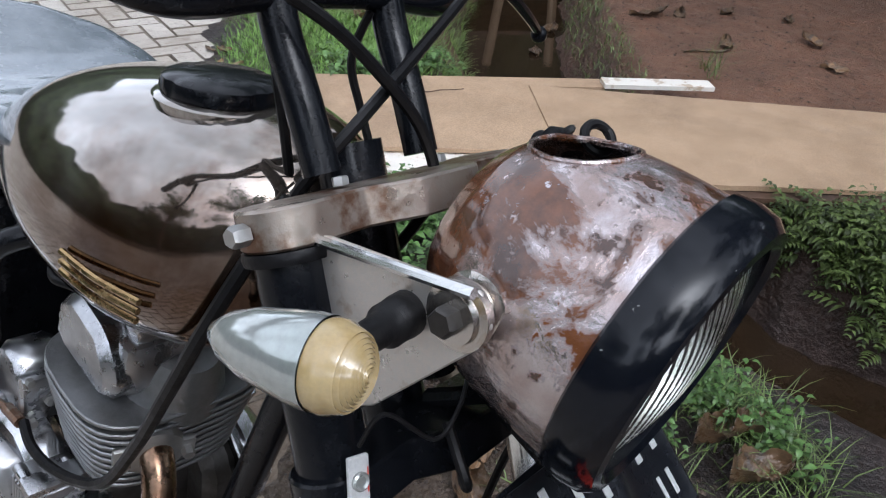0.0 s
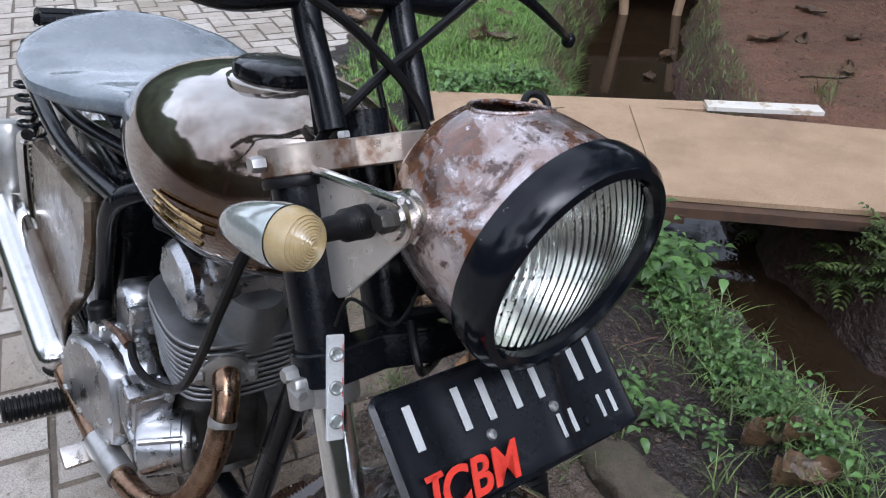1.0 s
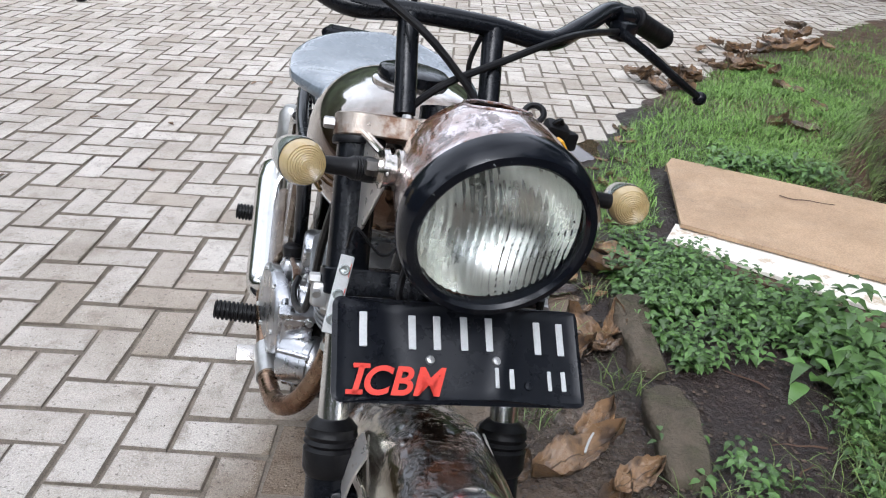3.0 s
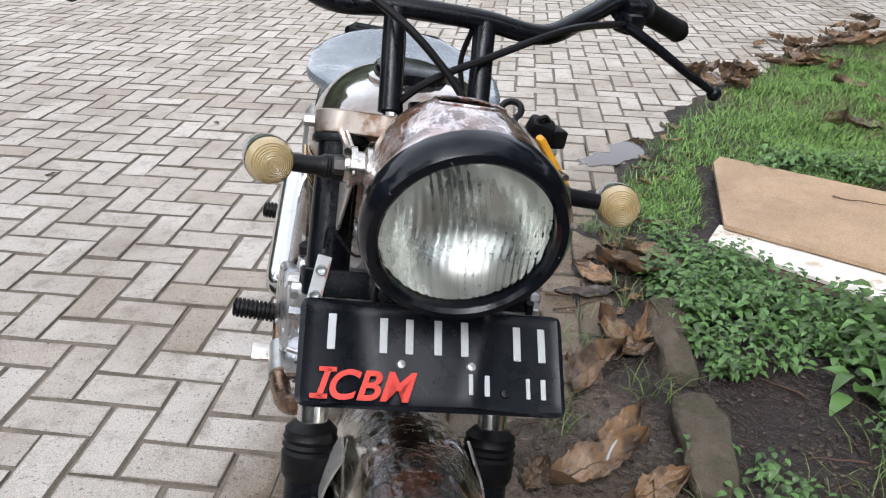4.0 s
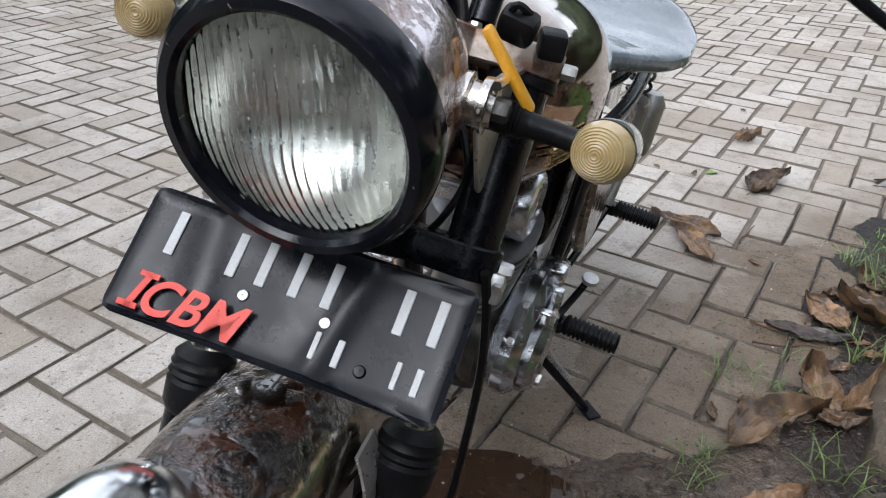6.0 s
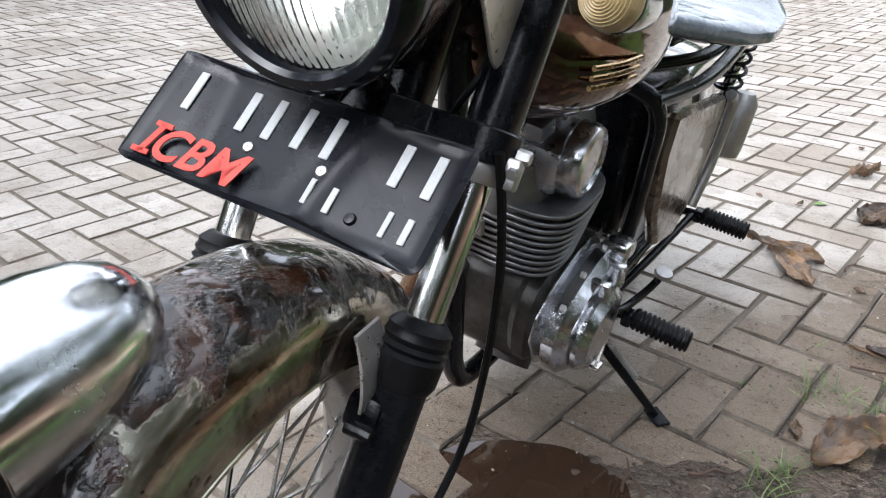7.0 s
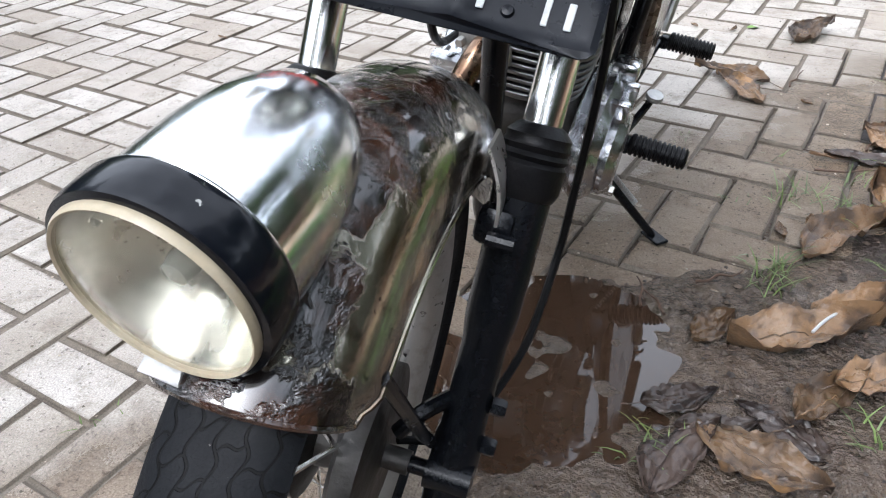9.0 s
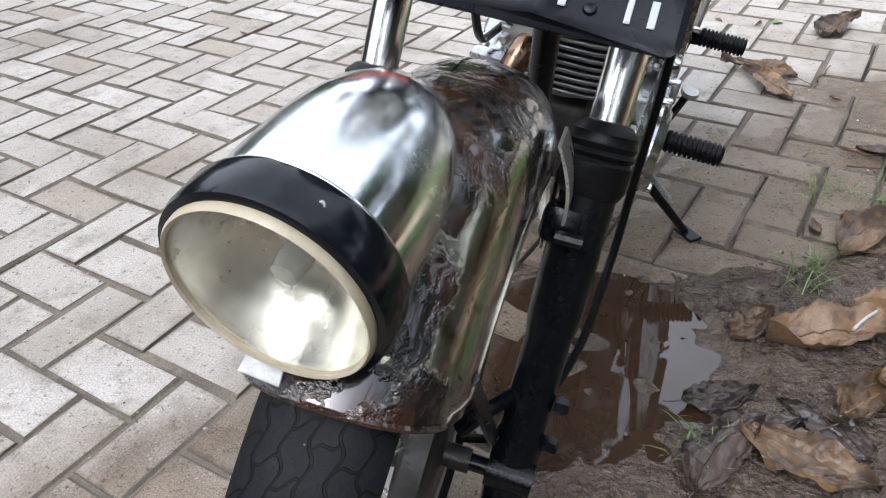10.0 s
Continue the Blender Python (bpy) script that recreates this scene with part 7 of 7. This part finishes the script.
dead_leaf(4.08, 2.55, 0.18, 0.10, 10, 0.2, -0.329, 73, "brown leaf floating on the ditch water")
dead_leaf(3.62, 2.34, 0.15, 0.08, 40, 0.15, -0.329, 74, "pale leaf floating on the ditch water")
rnd = random.Random(21)
for i in range(46):
    x, y = 2.05 + rnd.random() * 2.3, 0
    y = 3.38 + (x - 2.05) * 0.66 + rnd.gauss(0, 0.17)
    dead_leaf(x, y, rnd.uniform(0.13, 0.26), rnd.uniform(0.07, 0.12), rnd.uniform(0, 360), rnd.uniform(0.2, 0.7), 0.004 + 0.03 * rnd.random() + 0.004 * (i % 4), 100 + i, "dry brown leaf in the heap along the paving")


# a pale wrapper on the long curled leaf, a green leaf on the paving
bm = B()
tube(bm, [(-0.034, 0, 0.004), (0.0, 0.002, 0.0055), (0.034, 0, 0.004)], 0.0028, 10, True)
o = part("paper_scrap", bm, WHITE)
o.matrix_basis = pose(0.491, 0.566, 0.038, 0, -8, 50)
tagged(o, "rolled pale pink paper scrap lying on a dry leaf", "litter")
vs, fs = [], []
leaf(vs, fs, Vector((0.43, 2.19, 0.006)), Vector((0.8, 0.55, 0)), (0, 0, 1), 0.055, 0.026, 0.1)
me = bpy.data.meshes.new("green_leaf")
me.from_pydata(vs, [], fs)
me.materials.append(GRASS)
tagged(new("green_leaf", me), "small fresh green leaf lying on the paving", "leaf")


# small scraps along the muddy edge
rnd = random.Random(58)
for i in range(44):
    t = rnd.random()
    x, y = 0.42 + 1.25 * t + rnd.gauss(0, 0.09), 0.85 + 1.95 * t + rnd.gauss(0, 0.07)
    dead_leaf(x, y, rnd.uniform(0.035, 0.10), rnd.uniform(0.02, 0.05), rnd.uniform(0, 360), rnd.uniform(0.1, 0.5), None, 300 + i, "small brown leaf scrap on the muddy edge")
for i in range(16):
    x, y = rnd.uniform(-1.6, 0.6), rnd.uniform(1.4, 4.5)
    dead_leaf(x, y, rnd.uniform(0.025, 0.05), rnd.uniform(0.012, 0.025), rnd.uniform(0, 360), rnd.uniform(0.1, 0.4), 0.003, 360 + i, "tiny brown leaf scrap on the paving")


# ---- unseen trees round the place, for reflections and shade ----
def tree(x, y, tall, seed):
    rnd = random.Random(seed)
    t = thing("tree", pose(x, y, 0), "broad-crowned green tree out of view, placed for reflections and shade", "tree", "trees")
    bm = B()
    tube(bm, [(0, 0, -0.1), (0.1, 0.05, tall * 0.25), (0.0, 0.15, tall * 0.5), (0.1, 0.1, tall * 0.8)], [0.24, 0.07], 12, True)
    tr = part("trunk", bm, BARK, t)
    vs, fs = [], []
    for i in range(14):
        a, h = i * 2.4 + rnd.uniform(-0.4, 0.4), tall * rnd.uniform(0.42, 0.8)
        ln = tall * rnd.uniform(0.22, 0.42)
        end = Vector((math.cos(a) * ln, math.sin(a) * ln, h + tall * rnd.uniform(0.02, 0.2)))
        bm = B()
        tube(bm, [(0.05, 0.1, h * 0.85), tuple(Vector((0.05, 0.1, h)).lerp(end, 0.5)), end], [0.06, 0.02], 6, True)
        part("limb", bm, BARK, t)
        for _ in range(260):
            p = Vector((0.05, 0.1, h)).lerp(end, rnd.uniform(0.45, 1.1)) + Vector((rnd.gauss(0, 0.42), rnd.gauss(0, 0.42), rnd.gauss(0, 0.32)))
            d = Vector((rnd.gauss(0, 1), rnd.gauss(0, 1), rnd.gauss(-0.2, 0.5)))
            leaf(vs, fs, p, d, (rnd.gauss(0, 0.4), rnd.gauss(0, 0.4), 1), rnd.uniform(0.16, 0.30), rnd.uniform(0.08, 0.14), 0.3)
    me = bpy.data.meshes.new("crown")
    me.from_pydata(vs, [], fs)
    me.materials.append(CROWN)
    c = new("crown", me)
    c.parent = t
    tagged(c, kind="stuff")


# the last three are added to darken the ditch and its reflections
for i, (x, y, tall) in enumerate([(-5.2, -4.4, 8.0), (-9.5, 1.5, 7.0), (-1.5, -8.0, 7.5), (4.5, -6.5, 6.5), (8.0, -1.5, 7.0), (5.4, -2.2, 7.5), (7.6, 2.4, 8.0), (8.2, 6.2, 8.0)]):
    tree(x, y, tall, 40 + i)


# ---- hedge ring added out of view to close the place and darken the horizon ----
def hedge():
    vs, fs = [], []
    n, k = 180, 10
    for i in range(n):
        a = 2 * math.pi * i / n
        for j in range(k + 1):
            t = j / k
            r = 13.0 + 0.8 * noise.noise((math.cos(a) * 6, math.sin(a) * 6, t * 5)) - 0.9 * math.sin(t * math.pi)
            h = 4.6 + 1.6 * noise.noise((math.cos(a) * 5, math.sin(a) * 5, 2.0)) + 0.7 * noise.noise((math.cos(a) * 19, math.sin(a) * 19, 2.0))
            vs.append((r * math.cos(a), 1.5 + r * math.sin(a), -0.1 + h * t))
    for i in range(n):
        b = (i + 1) % n
        for j in range(k):
            fs.append((i * (k + 1) + j, b * (k + 1) + j, b * (k + 1) + j + 1, i * (k + 1) + j + 1))
    me = bpy.data.meshes.new("backdrop")
    me.from_pydata(vs, [], fs)
    me.polygons.foreach_set("use_smooth", [True] * len(fs))
    me.materials.append(HEDGE)
    tagged(new("backdrop", me), "dark green hedge ring added out of view to darken the horizon", "hedge", kind="structure")


hedge()


# ---- small plank bridge at the ditch's far end ----
def far_bridge():
    b = thing("footbridge", pose(4.94, 3.32, 0.0, 0, 0, -37), "old plank footbridge over the dark ditch end", "bridge")
    for i in range(4):
        bm = B()
        box(bm, (1.35, 0.19, 0.035), pose(0, 0.05 + i * 0.205, 0.03 + 0.006 * (i % 2), 0, 0, 0.8 * (i % 3 - 1)), 0.006, 1)
        part("plank", bm, DARK_WOOD, b)
    for x, lean in ((-0.22, 6), (0.20, -5)):
        bm = B()
        tube(bm, [(x, -0.03, -0.42), (x - lean * 0.012, -0.03, 0.30)], 0.038, 10)
        part("post", bm, PLY, b, "pale leaning timber post")
    # board added to stand for the dark opening under the deck
    bm = B()
    box(bm, (1.4, 0.06, 0.5), pose(0, 0.75, -0.22), 0.01, 1)
    part("end_board", bm, DARK_WOOD, b)


far_bridge()


# ---- bridge of boards ----
def board(name, quad, z, thick, material, label, bend=0.0):
    bm = B()
    a, b, c, d = [Vector(q) for q in quad]
    n, k = 14, 6
    top = [[bm.verts.new((*(a.lerp(b, i / n).lerp(d.lerp(c, i / n), j / k)), z + bend * math.sin(math.pi * i / n) + 0.002 * noise.noise((i, j, z * 50)))) for i in range(n + 1)] for j in range(k + 1)]
    low = [[bm.verts.new(v.co - Vector((0, 0, thick))) for v in r] for r in top]
    for j in range(k):
        for i in range(n):
            bm.faces.new((top[j][i], top[j][i + 1], top[j + 1][i + 1], top[j + 1][i]))
            bm.faces.new((low[j][i], low[j + 1][i], low[j + 1][i + 1], low[j][i + 1]))
    ring = [(0, i) for i in range(n)] + [(j, n) for j in range(k)] + [(k, i) for i in range(n, 0, -1)] + [(j, 0) for j in range(k, 0, -1)]
    for (p, q), (r, s) in zip(ring, ring[1:] + ring[:1]):
        bm.faces.new((top[p][q], low[p][q], low[r][s], top[r][s]))
    return tagged(part(name, bm, material, None, "", None, True, 0.5), label, "board", "boards over the ditch")


board("plywood_board", [(1.262, 1.556), (1.795, 1.028), (2.215, 1.485), (1.50, 2.11)], 0.062, 0.016, PLY, "weathered brown plywood sheet bridging the ditch")
board("plywood_board", [(1.62, 0.895), (2.62, -0.175), (3.12, 0.31), (2.20, 1.47)], 0.070, 0.018, PLY, "weathered brown plywood sheet over the ditch")
board("painted_board", [(1.175, 1.49), (1.62, 0.925), (1.765, 1.075), (1.27, 1.60)], 0.040, 0.012, PALE_WOOD, "cream painted board beside the plywood")
board("batten", [(1.625, 0.90), (1.665, 0.865), (1.80, 1.005), (1.76, 1.045)], 0.050, 0.010, PALE_WOOD, "short pale batten under the plywood's edge")
board("plank", [(1.16, 1.44), (1.64, 0.80), (1.71, 0.88), (1.23, 1.53)], 0.024, 0.03, DARK_WOOD, "dark wet plank under the bridge")
board("plank", [(1.60, 0.855), (2.63, -0.245), (2.68, -0.185), (1.66, 0.915)], 0.048, 0.035, DARK_WOOD, "dark wet plank carrying the plywood")
board("plank", [(1.50, 2.115), (2.46, 1.26), (2.53, 1.33), (1.57, 2.19)], 0.058, 0.03, PLY, "weathered plank along the bridge edge")
board("painted_board", [(2.44, 1.25), (2.79, 0.92), (2.85, 0.98), (2.50, 1.31)], 0.078, 0.018, PALE_WOOD, "cream painted board end on the bridge")


# ---- paving ----
def pavers():
    w, ang = 0.1125, radians(-14.894)
    ca, sa = math.cos(ang), math.sin(ang)
    ox, oy = 1.618, 0.398
    rnd = random.Random(5)
    gap = 0.0060
    blocks = []
    for a in range(-90, 91):
        for b in range(-60, 61):
            for kind in (0, 1):
                gx, gy = ox + a + 2 * b, oy + a - 2 * b
                if kind:
                    gy += 1
                cx, cy = (gx + (1 if kind == 0 else 0.5)) * w, (gy + (0.5 if kind == 0 else 1)) * w
                x, y = ca * cx - sa * cy, sa * cx + ca * cy
                if not (-6.5 < x < 6.5 and -3.0 < y < 12):
                    continue
                if line_gap(x, y, EDGE) > 0.06 + 0.05 * noise.noise((x * 4, y * 4, 2)):
                    continue
                if math.hypot((x - 0.072) / 0.172, (y - 0.40) / 0.190) < 1.30:
                    continue
                blocks.append((x, y, kind))
    near = sorted(blocks, key=lambda p: (p[0] + 0.35) ** 2 + (p[1] - 0.75) ** 2)
    lx, ly = w - gap / 2, w / 2 - gap / 2
    tops = []
    for v in range(6):
        pts = []
        r2 = random.Random(v)
        for inset, z in ((0, -0.05), (0, -0.007), (0.0045, 0.0)):
            for sx, sy in ((-1, -1), (1, -1), (1, 1), (-1, 1)):
                j = 0.0034
                pts.append((sx * (lx - inset) + r2.uniform(-j, j), sy * (ly - inset) + r2.uniform(-j, j), z + (r2.uniform(-0.0014, 0.0014) if z > -0.01 else 0)))
        tops.append(pts)
    faces = [(8, 9, 10, 11)] + [(i, (i + 1) % 4, 4 + (i + 1) % 4, 4 + i) for i in range(4)] + [(4 + i, 4 + (i + 1) % 4, 8 + (i + 1) % 4, 8 + i) for i in range(4)]
    meshes = []
    for pts in tops:
        me = bpy.data.meshes.new("paver")
        me.from_pydata(pts, [], faces)
        local = me.uv_layers.new(name="local")
        local.data.foreach_set("uv", [c for f in faces for i in f for c in pts[i][:2]])
        me.materials.append(PAVER)
        me.materials.append(JOINT)
        me.polygons.foreach_set("material_index", [0] + [1] * 8)
        meshes.append(me)
    bm = B()
    bm.faces.new([bm.verts.new((x, y, -0.0065)) for x, y in [(-6.5, -3.0), (-0.5, -3.0), (-0.24, -0.5), (-0.14, 0.0), (-0.24, 0.2), (-0.26, 0.4), (-0.18, 0.7), (0.04, 0.86), (0.18, 0.98), (0.31, 1.12), (0.44, 1.52), (0.74, 2.12), (1.06, 2.52), (1.66, 3.22), (2.66, 4.12), (4.66, 5.42), (6.5, 6.6), (6.5, 12.0), (-6.5, 12.0)]])
    tagged(part("sand_bed", bm, JOINT), "brown sand filling the joints of the paving", "sand", kind="structure")
    floor = thing("pavement", Matrix(), "herringbone paving of worn grey concrete blocks", "paving", kind="structure")

    def put(x, y, kind):
        return pose(x, y, rnd.uniform(-0.003, 0.002), rnd.uniform(-0.5, 0.5), rnd.uniform(-0.5, 0.5), math.degrees(ang) + 90 * kind + rnd.uniform(-0.9, 0.9)) @ pose(rnd.uniform(-0.0015, 0.0015), rnd.uniform(-0.0015, 0.0015), 0)

    for x, y, kind in near[:300]:
        o = new("paver", rnd.choice(meshes))
        o.parent = floor
        o.matrix_basis = put(x, y, kind)
    vs, fs, uvs = [], [], []
    for x, y, kind in near[300:]:
        m = put(x, y, kind)
        k = len(vs)
        pts = rnd.choice(tops)
        vs += [m @ Vector(p) for p in pts]
        fs += [tuple(k + i for i in f) for f in faces]
        uvs += [c for f in faces for i in f for c in pts[i][:2]]
    me = bpy.data.meshes.new("pavers")
    me.from_pydata(vs, [], fs)
    local = me.uv_layers.new(name="local")
    local.data.foreach_set("uv", uvs)
    me.materials.append(PAVER_FAR)
    me.materials.append(JOINT)
    me.polygons.foreach_set("material_index", ([0] + [1] * 8) * (len(fs) // 9))
    o = new("paver_field", me)
    o.parent = floor
    tagged(o, kind="stuff")


pavers()
